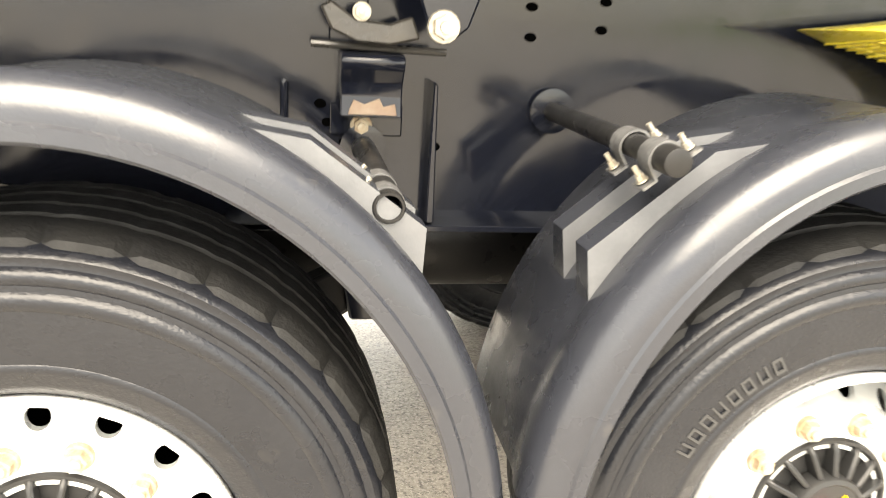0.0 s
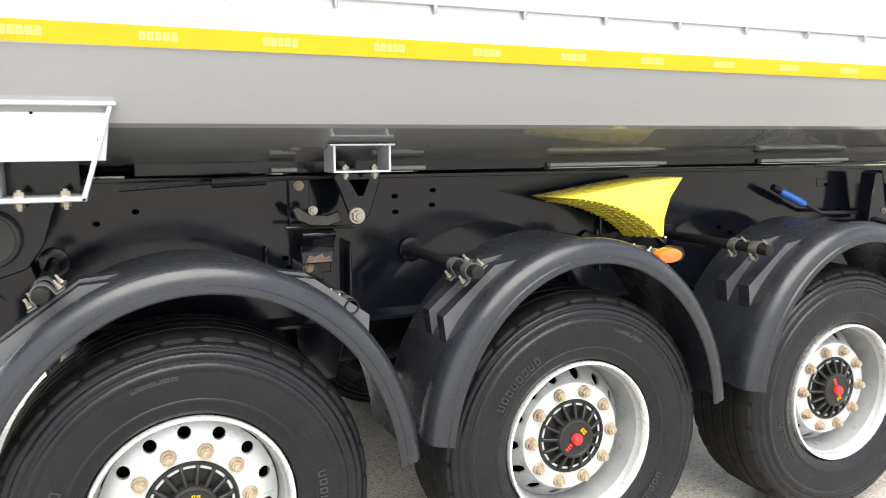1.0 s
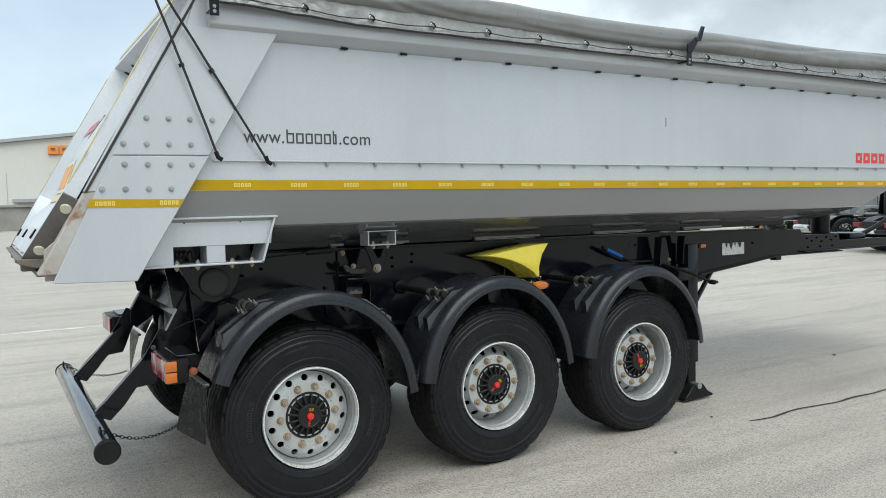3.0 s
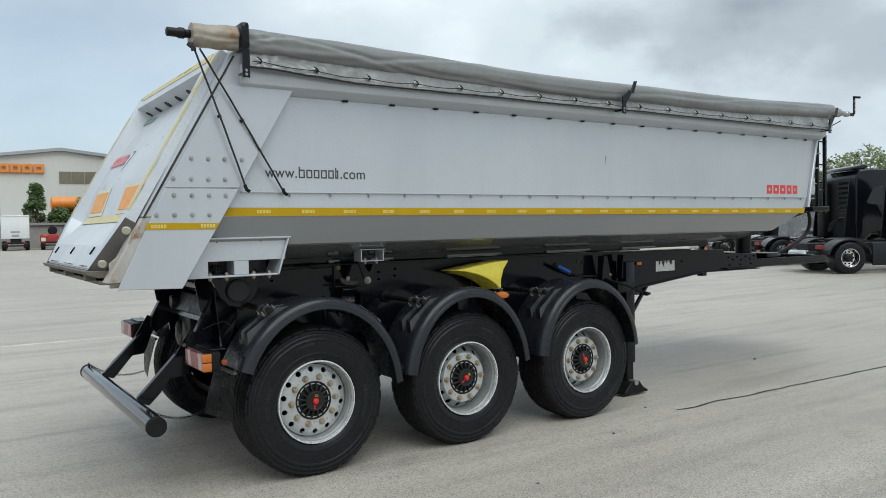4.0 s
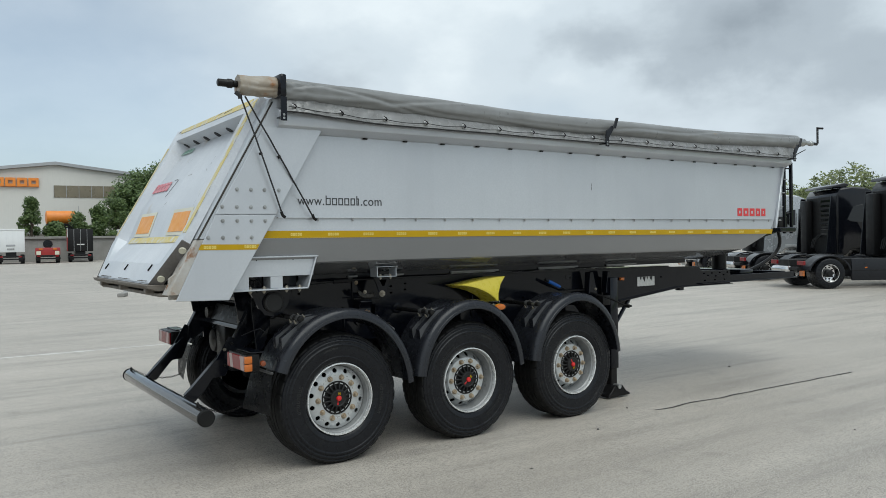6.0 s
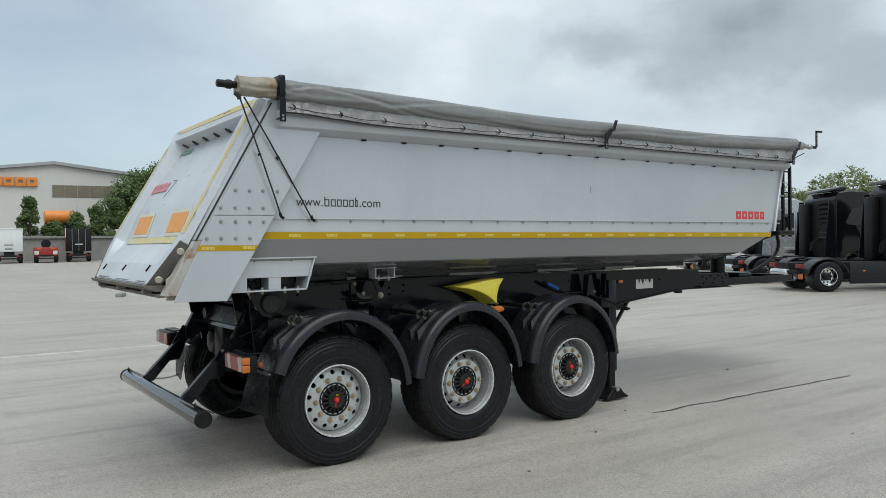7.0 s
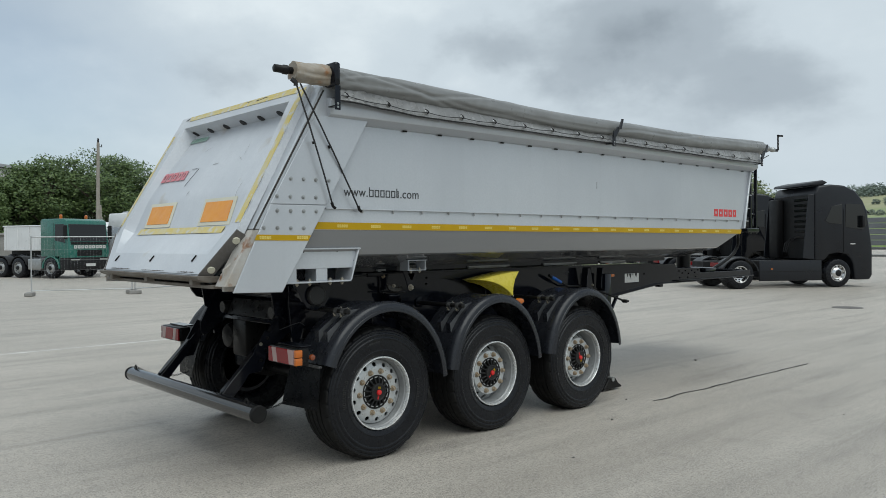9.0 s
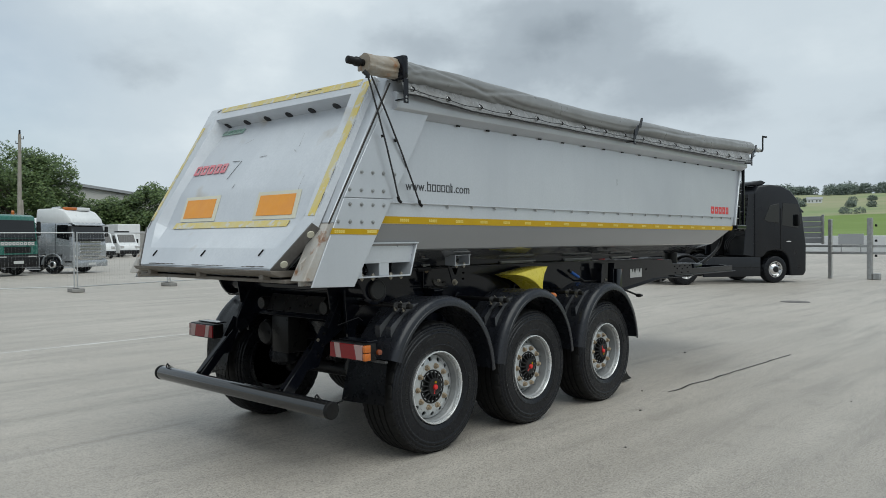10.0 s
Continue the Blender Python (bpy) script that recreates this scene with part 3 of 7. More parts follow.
# frame and pressed panel: outline from the top corner down the right side, then mirrored
OUT = [(0.070, 2.905), (0.025, 1.800), (0.255, 1.480)]
INN = [(0.255, 2.785), (0.145, 1.850), (0.280, 1.625)]
outer = OUT + [(2 * C - y, z) for y, z in reversed(OUT)]
inner = INN + [(2 * C - y, z) for y, z in reversed(INN)]
bm = B()
o_f = [bm.verts.new(on_gate(y, z, 0.0)) for y, z in outer]
o_b = [bm.verts.new(on_gate(y, z, -0.062)) for y, z in outer]
i_f = [bm.verts.new(on_gate(y, z, 0.0)) for y, z in inner]
n6 = 6
for k in range(n6):
    j = (k + 1) % n6
    bm.faces.new((o_f[k], o_f[j], i_f[j], i_f[k]))
    bm.faces.new((o_f[j], o_f[k], o_b[k], o_b[j]))
bmesh.ops.recalc_face_normals(bm, faces=bm.faces)
rim_edges = [e for e in bm.edges if e.calc_face_angle(0) > 0.7]
bmesh.ops.bevel(bm, geom=rim_edges, offset=0.008, segments=2, affect="EDGES")
gate = part("tailgate", bm, M["gate"], trailer, "scuffed silver tailgate with recessed panel", 25)

bm = B()
for y, z in outer:
    bm.verts.new(on_gate(y + (0.03 if y < C else -0.03), z, -0.128))
bm.faces.new(bm.verts)
bmesh.ops.solidify(bm, geom=list(bm.faces), thickness=0.004)
part("gate_back", bm, M["gate"], gate)
bm = B()
ny, nz = 26, 32
grid = []
for j in range(nz + 1):
    z = 1.625 + (2.785 - 1.625) * j / nz
    edge = 0.145 + 0.110 * max(0, (z - 1.85) / 0.935) + max(0, 1.85 - z) * 0.600
    flank = 0.045
    row = []
    for i in range(ny + 1):
        near_edge = min(i, ny - i)
        if near_edge == 0:
            y, d = edge, 0.0
        else:
            y, d = edge + flank + (C - edge - flank) * (near_edge - 1) / (ny / 2 - 1), recess(0, z)
        if i > ny / 2:
            y = 2 * C - y
        dent = 0.004 * noise.noise(Vector((y * 2.5, z * 2.5, 3.0))) if near_edge > 2 and j > 2 else 0
        row.append(bm.verts.new(on_gate(y, z, d + dent)))
    grid.append(row)
top = [bm.verts.new(on_gate(INN[0][0] + (2 * C - 2 * INN[0][0]) * i / ny, 2.785, -0.0005)) for i in range(ny + 1)]
grid.append(top)
for p, q in zip(grid, grid[1:]):
    for i in range(ny):
        bm.faces.new((p[i], p[i + 1], q[i + 1], q[i]))
bmesh.ops.recalc_face_normals(bm, faces=bm.faces)
part("pressed_panel", bm, M["gate"], gate, "recessed silver panel with dents and scrapes", 25)


def gate_plate(name, y0, y1, z0, z1, n, mat, label="", thick=0.003, slant=0.0):
    bm = B()
    def deep(y, z):
        return recess(y, z) + n
    q = [(y0 + slant, z1), (y1 + slant, z1), (y1, z0), (y0, z0)]
    a = [bm.verts.new(on_gate(y, z, deep(y, z))) for y, z in q]
    b = [bm.verts.new(on_gate(y, z, deep(y, z) + thick)) for y, z in q]
    bm.faces.new(b)
    bm.faces.new(a[::-1])
    for k in range(4):
        bm.faces.new((a[k], a[(k + 1) % 4], b[(k + 1) % 4], b[k]))
    bmesh.ops.recalc_face_normals(bm, faces=bm.faces)
    return part(name, bm, mat, gate, label)


def gate_frames(name, y0, y1, z0, z1, widths, mat, label, stroke=0.02, lean=0.0):
    """Plain upright frames in place of letters, on the pressed panel."""
    bm = strokes(B(), 0.0, y1 - y0, z0, z1, widths, 0.0, 0.003, stroke)
    for v in bm.verts:
        y = y1 - v.co.x - lean * (v.co.z - z0)
        v.co = on_gate(y, v.co.z, recess(y, v.co.z) + 0.007 - v.co.y)
    return part(name, bm, mat, gate, label)


for ya, yb in ((1.45, 1.99), (0.37, 0.91)):
    gate_plate("reflector_plate", ya, yb, 1.880, 2.080, 0.002, M["creamfilm"], "orange reflector with cream border", slant=0.03)
    gate_plate("reflector_field", ya + 0.055, yb - 0.035, 1.906, 2.052, 0.0055, M["orange"], slant=0.022)
gate_plate("yellow_stripe", 0.42, 2.04, 1.818, 1.870, 0.004, M["yellowpaint"], "worn yellow painted stripe")
gate_frames("gate_lettering", 1.62, 2.12, 2.285, 2.375, [1, 1.05, 1.05, 0.95, 0.9], M["fadedred"], "faded red maker's mark as plain frames", 0.024, -0.25)
gate_plate("gate_flourish", 1.50, 1.60, 2.386, 2.389, 0.004, M["darktext"])
gate_plate("gate_flourish", 1.52, 1.523, 2.22, 2.385, 0.004, M["darktext"], slant=-0.06)
gate_frames("dealer_mark", 1.76, 2.10, 2.69, 2.735, [1, 1, 1, 1, 1, 1, 1], M["green_print"], "faded green dealer mark as plain frames", 0.012)
gate_plate("dealer_emblem", 2.13, 2.20, 2.68, 2.745, 0.004, M["green_print"])
# worn yellow edge stripes on the frame
for q in ([(0.19, 2.893), (2 * C - 0.28, 2.893), (2 * C - 0.28, 2.850), (0.19, 2.842)], [(0.085, 2.875), (0.160, 2.86), (0.108, 1.85), (0.036, 1.85)], [(2 * C - 0.085, 2.72), (2 * C - 0.125, 2.72), (2 * C - 0.075, 1.86), (2 * C - 0.035, 1.86)]):
    bm = B()
    a = [bm.verts.new(on_gate(y, z, 0.001)) for y, z in q]
    b = [bm.verts.new(on_gate(y, z, 0.004)) for y, z in q]
    bm.faces.new(b)
    bm.faces.new(a[::-1])
    for k in range(4):
        bm.faces.new((a[k], a[(k + 1) % 4], b[(k + 1) % 4], b[k]))
    bmesh.ops.recalc_face_normals(bm, faces=bm.faces)
    part("edge_stripe", bm, M["yellowpaint"], gate, "worn yellow edge stripe")
# scrapes and chipped paint on frame and panel
rng = random.Random(21)


def scrape(a, b, w, deep=False):
    a, b = Vector(a), Vector(b)
    d = (b - a)
    side = Vector((-d.y, d.x)).normalized()
    bm = B()
    n = max(4, int(d.length / 0.02))
    rows = []
    for k in range(n + 1):
        p = a + d * k / n + side * rng.uniform(-0.5, 0.5) * w
        h = w * rng.uniform(0.2, 1.0) * (0.2 if k in (0, n) else 1)
        row = []
        for q in (p - side * h, p + side * h):
            row.append(bm.verts.new(on_gate(q.x, q.y, (recess(q.x, q.y) if deep else 0.0) + 0.0045)))
        rows.append(row)
    for p, q in zip(rows, rows[1:]):
        bm.faces.new((p[0], p[1], q[1], q[0]))
    bmesh.ops.solidify(bm, geom=list(bm.faces), thickness=0.001)
    part("scrape", bm, M["scrape"], gate)


for a, b, w in (((0.040, 2.20), (0.030, 2.05), 0.004), ((0.034, 2.02), (0.030, 1.90), 0.006), ((0.052, 2.55), (0.046, 2.40), 0.003), ((0.66, 2.880), (0.86, 2.872), 0.006), ((0.92, 2.885), (1.02, 2.880), 0.004), ((2.10, 2.885), (2.18, 2.86), 0.006), ((2 * C - 0.04, 2.10), (2 * C - 0.03, 1.95), 0.005), ((2 * C - 0.05, 1.90), (2 * C - 0.07, 1.78), 0.007), ((0.34, 1.497), (0.62, 1.495), 0.004), ((0.85, 1.496), (1.30, 1.494), 0.003), ((1.55, 1.497), (1.98, 1.494), 0.004)):
    scrape(a, b, w)
for a, b, w in (((0.78, 2.58), (0.74, 2.45), 0.002), ((0.80, 2.44), (0.72, 2.40), 0.002), ((1.22, 2.40), (1.12, 2.41), 0.003), ((1.36, 2.12), (1.35, 2.17), 0.003), ((1.60, 2.56), (1.50, 2.60), 0.002), ((0.45, 2.20), (0.44, 2.05), 0.002)):
    scrape(a, b, w, True)
# round slots in the soffit under the top frame: black discs for their unlit depth
UP = Vector((0.520, 0, 0.854))
for k in range(6):
    bm = B()
    bmesh.ops.create_cone(bm, cap_ends=True, segments=16, radius1=0.036, radius2=0.036, depth=0.006, matrix=Matrix.Translation(on_gate(0.53 + 0.308 * k, 2.783, -0.100)) @ Vector((0, 0, 1)).rotation_difference(UP).to_matrix().to_4x4())
    part("frame_slot", bm, M["cord"], gate)
# chamfered lower corners: plates greyed for the shade of a downward face, two round caps
for flip in (False, True):
    p0, p1 = Vector((0.025, 1.800)), Vector((0.255, 1.480))
    nrm = Vector((-0.82, -0.57)) * 0.010
    q = [(p0, 0.004), (p1, 0.004), (p1, -0.085), (p0, -0.085)]
    bm = B()
    a = [bm.verts.new(on_gate(p.x, p.y, n)) for p, n in q]
    b = [bm.verts.new(on_gate(p.x + nrm.x, p.y + nrm.y, n)) for p, n in q]
    bm.faces.new(b)
    bm.faces.new(a[::-1])
    for k in range(4):
        bm.faces.new((a[k], a[(k + 1) % 4], b[(k + 1) % 4], b[k]))
    bmesh.ops.recalc_face_normals(bm, faces=bm.faces)
    caps = []
    for t in (0.16, 0.80):
        p = p0.lerp(p1, t) + nrm * 1.3
        axis = on_gate(p.x + nrm.x, p.y + nrm.y, -0.045) - on_gate(p.x, p.y, -0.045)
        c = B()
        bmesh.ops.create_cone(c, cap_ends=True, segments=20, radius1=0.028, radius2=0.025, depth=0.010, matrix=Matrix.Translation(on_gate(p.x, p.y, -0.045)) @ Vector((0, 0, 1)).rotation_difference(axis).to_matrix().to_4x4())
        caps.append(c)
    if flip:
        bm, caps = mirrored(bm), [mirrored(c) for c in caps]
    part("corner_plate", bm, M["earplate"], gate, "chamfered gate corner, shade of its downward face in the grey")
    for c in caps:
        part("round_cap", c, M["creamfilm"], gate)
part("gate_lip", prism(B(), [(-1.385, 1.474), (-1.372, 1.448), (-1.30, 1.425), (-1.14, 1.425), (-1.14, 1.470)], "y", 0.21, 2 * C - 0.21, 0.004, 1), M["lip"], gate, "worn steel lower lip")
part("rear_sill", box(B(), -1.30, -0.95, 0.16, 2 * C - 0.16, 1.385, 1.410, 0.004, 1), M["lip"], gate)
for y in (0.36, 1.19, 1.95):
    part("gate_hook", box(B(), -1.36, -1.29, y - 0.025, y + 0.025, 1.405, 1.45, 0.006, 1), M["lip"], gate)
both("rusty_corner", prism(B(), [(-1.27, 1.52), (-1.06, 1.70), (-0.99, 1.37), (-1.27, 1.37)], "y", 0.03, 0.06, 0.003, 1), M["rustpanel"], trailer, "rust-streaked inner corner plate")
for y, z in ((0.44, 1.615), (1.20, 1.605), (1.95, 1.60)):
    part("lip_notch", sweep(B(), [on_gate(y, z, 0.004), on_gate(y + 0.025, z - 0.045, 0.006)], 0.006, 6), M["blacksatin"], gate)

# ---- hinge bracket under the body (silver channel) ----
HY = 0.092
both("hinge_bracket", prism(B(), [(-0.83, 1.505), (-0.130, 1.505), (-0.112, 1.650), (-0.72, 1.650)], "y", HY, HY + 0.012, 0.002, 1), M["silver"], trailer, "silver steel hinge channel with bolts")
both("bracket_flange", box(B(), -0.75, -0.097, HY - 0.035, HY + 0.30, 1.650, 1.662, 0.003, 1), M["silver"], trailer)
both("bracket_web", box(B(), -0.83, -0.66, HY, HY + 0.16, 1.405, 1.51, 0.003, 1), M["silver"], trailer)
both("bracket_web", box(B(), -0.488, -0.386, HY + 0.004, HY + 0.16, 1.41, 1.51, 0.003, 1), M["silver"], trailer)
both("bracket_foot", box(B(), -0.83, -0.182, HY - 0.03, HY + 0.20, 1.398, 1.410, 0.003, 1), M["silver"], trailer)
both("bracket_end", prism(B(), [(-0.117, 1.655), (-0.105, 1.655), (-0.184, 1.399), (-0.198, 1.399)], "y", HY - 0.03, HY + 0.20, 0.002, 1), M["silver"], trailer)
for x, z in ((-0.30, 1.632), (-0.145, 1.56), (-0.60, 1.632)):
    # black studs painted in for unlit holes
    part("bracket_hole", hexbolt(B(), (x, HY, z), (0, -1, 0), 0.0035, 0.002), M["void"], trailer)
for x in (-0.64, -0.53, -0.345, -0.235):
    bm = hexbolt(B(), (x, HY + 0.03, 1.41), (0, 0, 1), 0.014, 0.013)
    hexbolt(bm, (x, HY + 0.03, 1.398), (0, 0, -1), 0.014, 0.015)
    part("bracket_bolt", bm, M["bolt"], trailer)
both("bracket_backing", box(B(), -0.80, -0.20, HY + 0.17, HY + 0.19, 1.40, 1.655, 0.002, 1), M["black"], trailer)

coil = [(-0.70 + 0.16 * k / 56, HY + 0.09 + 0.024 * math.cos(k * math.pi / 4), 1.455 + 0.024 * math.sin(k * math.pi / 4)) for k in range(57)]
part("coil_spring", sweep(B(), coil, 0.0045, 6), M["blacksatin"], trailer, "small black coil spring")
# ---- chassis ----
WEB = 0.56
web = [(-0.62, 1.36), (-0.30, 1.425), (4.70, 1.400), (5.34, 1.385), (5.38, 1.330), (5.97, 1.318), (5.99, 1.250), (7.45, 1.245), (7.45, 1.168), (5.99, 1.165), (5.97, 1.147), (4.95, 1.150), (3.86, 1.035), (3.70, 0.92), (3.45, 0.90), (0.25, 0.90), (-0.25, 0.97), (-0.58, 1.13)]
beam, twin = both("chassis_beam", prism(B(), web, "y", WEB, WEB + 0.012, 0.002, 1), M["black"], trailer, "glossy black chassis beam with cable holes")
both("beam_flange", prism(B(), [(-0.30, 1.425), (4.70, 1.400), (4.70, 1.415), (-0.30, 1.440)], "y", WEB - 0.055, WEB + 0.12, 0.002, 1), M["black"], trailer)
both("beam_flange", prism(B(), [(0.25, 0.888), (3.45, 0.888), (3.45, 0.902), (0.25, 0.902)], "y", WEB - 0.07, WEB + 0.12, 0.002, 1), M["black"], trailer)
both("neck_flange", prism(B(), [(3.86, 1.025), (4.95, 1.140), (5.97, 1.137), (5.97, 1.149), (4.95, 1.152), (3.86, 1.038)], "y", WEB - 0.05, WEB + 0.12, 0.002, 1), M["black"], trailer)
part("coupling_plate", box(B(), 5.35, 7.46, WEB - 0.05, 2 * C - WEB + 0.05, 1.156, 1.170, 0.003, 1), M["black"], trailer)
# black discs on the web stand for unlit cable holes
hole = B()
bmesh.ops.create_cone(hole, cap_ends=True, segments=14, radius1=0.012, radius2=0.012, depth=0.004, matrix=pose(0, 0, 0, 90) @ Matrix.Diagonal((1.0, 0.75, 1, 1)))
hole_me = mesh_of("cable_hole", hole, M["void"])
HOLES = [(0.862, 1.287), (0.860, 1.347), (1.012, 1.309), (1.016, 1.365), (0.675, 1.056), (0.49, 1.060), (0.44, 1.137), (0.455, 1.10), (-0.05, 1.325), (-0.17, 1.29), (-0.42, 1.08), (-0.40, 1.12), (-0.44, 1.04), (2.45, 1.15), (2.52, 1.12), (1.35, 1.12), (3.12, 1.33), (3.22, 1.20), (5.44, 1.29), (5.52, 1.26), (5.60, 1.29), (5.68, 1.25), (5.76, 1.29), (5.84, 1.26), (5.92, 1.29), (5.46, 1.20), (5.66, 1.20), (5.86, 1.20), (4.62, 1.28)]
for x, z in HOLES:
    o = new("cable_hole", hole_me)
    o.parent, o.location = trailer, VIEW_FIT @ Vector((x, WEB - 0.0025, z))
# black block stands for the unlit slot
part("beam_slot", box(B(), 3.06, 3.13, WEB - 0.004, WEB - 0.0005, 1.32, 1.36, 0.0015, 1), M["cord"], trailer)
part("neck_stub", box(B(), 4.92, 5.00, WEB - 0.04, WEB + 0.04, 1.10, 1.145, 0.008, 1), M["black"], trailer)
for x in (0.1, 1.0, 1.95, 3.0, 4.4, 5.6, 7.2):
    z0 = 0.95 if x < 3.5 else 1.22
    part("cross_member", box(B(), x - 0.05, x + 0.05, WEB + 0.01, 2 * C - WEB - 0.01, z0, 1.38 if x < 5 else 1.26, 0.006, 1), M["black"], trailer)
# rear hinge plates with the pivot disc
both("pivot_plate", prism(B(), [(-0.62, 1.397), (-0.26, 1.397), (-0.30, 1.27), (-0.345, 1.205), (-0.43, 1.178), (-0.50, 1.195), (-0.545, 1.25)], "y", 0.20, 0.23, 0.004, 1), M["black"], trailer)
both("pivot_disc", lathe(B(), [(0.080, 0.21), (0.080, 0.172), (0.075, 0.165), (0.067, 0.163), (0.064, 0.167), (0.02, 0.167)], (-0.43, 0, 1.295), "y", 40), M["hub"], trailer, "black round pivot cover")
both("pivot_tube", lathe(B(), [(0.07, 0.21), (0.07, 0.62)], (-0.43, 0, 1.295), "y", 24), M["black"], trailer)
part("rear_cross_tube", lathe(B(), [(0.06, WEB), (0.06, 2 * C - WEB)], (-0.43, 0, 1.295), "y", 24), M["black"], trailer)
part("rear_cross_panel", prism(B(), [(-0.50, 1.03), (-0.385, 1.30), (-0.365, 1.30), (-0.48, 1.03)], "y", WEB, 2 * C - WEB, 0.004, 1), M["black"], trailer)
part("recessed_plate", prism(B(), [(-0.507, 1.075), (-0.447, 1.215), (-0.435, 1.21), (-0.495, 1.07)], "y", 0.78, 1.52, 0.003, 1), M["blacksatin"], trailer)
for y in (0.72, 1.58):
    part("tow_lug", lathe(B(), [(0.050, -0.525), (0.055, -0.515), (0.055, -0.43)], (0, y, 1.13), "x", 20), M["blacksatin"], trailer)
part("rear_tank", lathe(B(), [(0.02, -0.47), (0.10, -0.46), (0.115, -0.43), (0.115, -0.17), (0.10, -0.14), (0.02, -0.13)], (0, 1.62, 0.86), "x", 24), M["blacksatin"], trailer)
part("rear_box", box(B(), -0.46, -0.25, 1.28, 1.52, 0.70, 1.03, 0.02, 2), M["blacksatin"], trailer)

# side frames that carry the mudguards and lights at the tail
ARM = 2 * C - 1.80
tail = [(-0.50, 1.36), (-0.40, 1.36), (-0.34, 1.10), (-0.40, 0.90), (-0.46, 0.86), (-0.48, 1.02), (-0.50, 1.20)]
both("tail_frame", prism(B(), tail, "y", ARM - 0.10, ARM - 0.07, 0.004, 1), M["black"], trailer)
lower_arm = [(-1.03, 0.55), (-0.945, 0.648), (-0.86, 0.735), (-0.765, 0.838), (-0.66, 1.012), (-0.632, 1.0), (-0.60, 0.90), (-0.632, 0.847), (-0.672, 0.74), (-0.695, 0.691), (-0.80, 0.681), (-0.868, 0.587), (-0.945, 0.51)]
upper_arm = [(-0.635, 0.985), (-0.516, 1.21), (-0.43, 1.36), (-0.28, 1.36), (-0.34, 1.13), (-0.44, 0.97), (-0.60, 0.86), (-0.64, 0.91)]
both("bumper_arm", prism(B(), lower_arm, "y", ARM - 0.013, ARM - 0.001, 0.003, 1), M["black"], trailer)
both("bumper_arm", prism(B(), [(-1.02, 0.55), (-0.76, 0.838), (-0.70, 0.90), (-0.68, 0.86), (-0.80, 0.69), (-0.945, 0.52)], "y", ARM + 0.045, ARM + 0.057, 0.003, 1), M["black"], trailer)
both("arm_spine", prism(B(), [(-1.02, 0.57), (-0.935, 0.655), (-0.76, 0.842), (-0.752, 0.83), (-0.927, 0.643), (-1.012, 0.56)], "y", ARM, ARM + 0.044, 0, 1), M["black"], trailer)
both("arm_frame", prism(B(), upper_arm, "y", ARM, ARM + 0.014, 0.003, 1), M["black"], trailer, "black tail frame plate")
both("arm_flange", prism(B(), [(-0.632, 0.995), (-0.514, 1.214), (-0.428, 1.364), (-0.416, 1.364), (-0.502, 1.214), (-0.620, 0.995)], "y", ARM - 0.052, ARM - 0.0015, 0.002, 1), M["black"], trailer)
for x, z, mat in ((-0.70, 0.905, "bolt"), (-0.655, 0.86, "blacksatin"), (-0.64, 0.95, "blacksatin"), (-0.70, 0.78, "blacksatin")):
    both("arm_bolt", hexbolt(B(), (x, ARM - 0.013, z), (0, -1, 0), 0.011, 0.010), M[mat], trailer)
bumper = part("rear_bumper", lathe(B(), [(0.045, -0.01), (0.060, 0.0), (0.062, 0.02), (0.062, 2 * C - 0.05), (0.060, 2 * C - 0.03), (0.045, 2 * C - 0.02)], (-1.035, 0, 0.495), "y", 32), M["bumper"], trailer, "round dark grey underrun bumper tube")
for y in (-0.014, 2 * C - 0.022):
    part("end_cap", lathe(B(), [(0.02, y), (0.056, y + 0.001), (0.0635, y + 0.008), (0.0635, y + 0.028), (0.056, y + 0.035), (0.02, y + 0.036)], (-1.035, 0, 0.495), "y", 32), M["tread"], bumper, "black rubber end cap")
for y in (0.14, 2 * C - 0.14):
    part("shackle", sweep(B(), [(-1.05, y - 0.02, 0.55), (-1.05, y - 0.02, 0.575), (-1.05, y, 0.59), (-1.05, y + 0.02, 0.575), (-1.05, y + 0.02, 0.55)], 0.006, 8), M["blacksatin"], bumper)


def chain(parent, a, b, sag, links=22):
    a, b = Vector(a), Vector(b)
    for k in range(links):
        t = (k + 0.5) / links
        p = a.lerp(b, t) - Vector((0, 0, 4 * sag * t * (1 - t)))
        d = (b - a) / links - Vector((0, 0, 4 * sag * (1 - 2 * t) / links))
        bm = B()
        ln, w = d.length * 0.72, 0.0075
        pts = [(math.cos(q) * w + 0, math.sin(q) * ln, 0) for q in (2 * math.pi * i / 10 for i in range(10))]
        vs = [Vector(p0) for p0 in pts]
        ring = []
        for i, v in enumerate(vs):
            tang = (vs[(i + 1) % 10] - vs[i - 1]).normalized()
            side = tang.cross(Vector((0, 0, 1)))
            ring.append([bm.verts.new(v + 0.0022 * (math.cos(g) * side + math.sin(g) * Vector((0, 0, 1)))) for g in (2 * math.pi * h / 5 for h in range(5))])
        for i in range(10):
            r0, r1 = ring[i], ring[(i + 1) % 10]
            for h in range(5):
                bm.faces.new((r0[h], r0[(h + 1) % 5], r1[(h + 1) % 5], r1[h]))
        turn = Vector((0, 1, 0)).rotation_difference(d.normalized()).to_matrix().to_4x4() @ pose(0, 0, 0, 0, 90 * (k % 2), 0)
        bm.transform(Matrix.Translation(p) @ turn)
        part("chain_link", bm, M["blacksatin"], parent)


chain(bumper, (-1.045, 0.14, 0.575), (-0.63, 0.30, 0.50), 0.06)
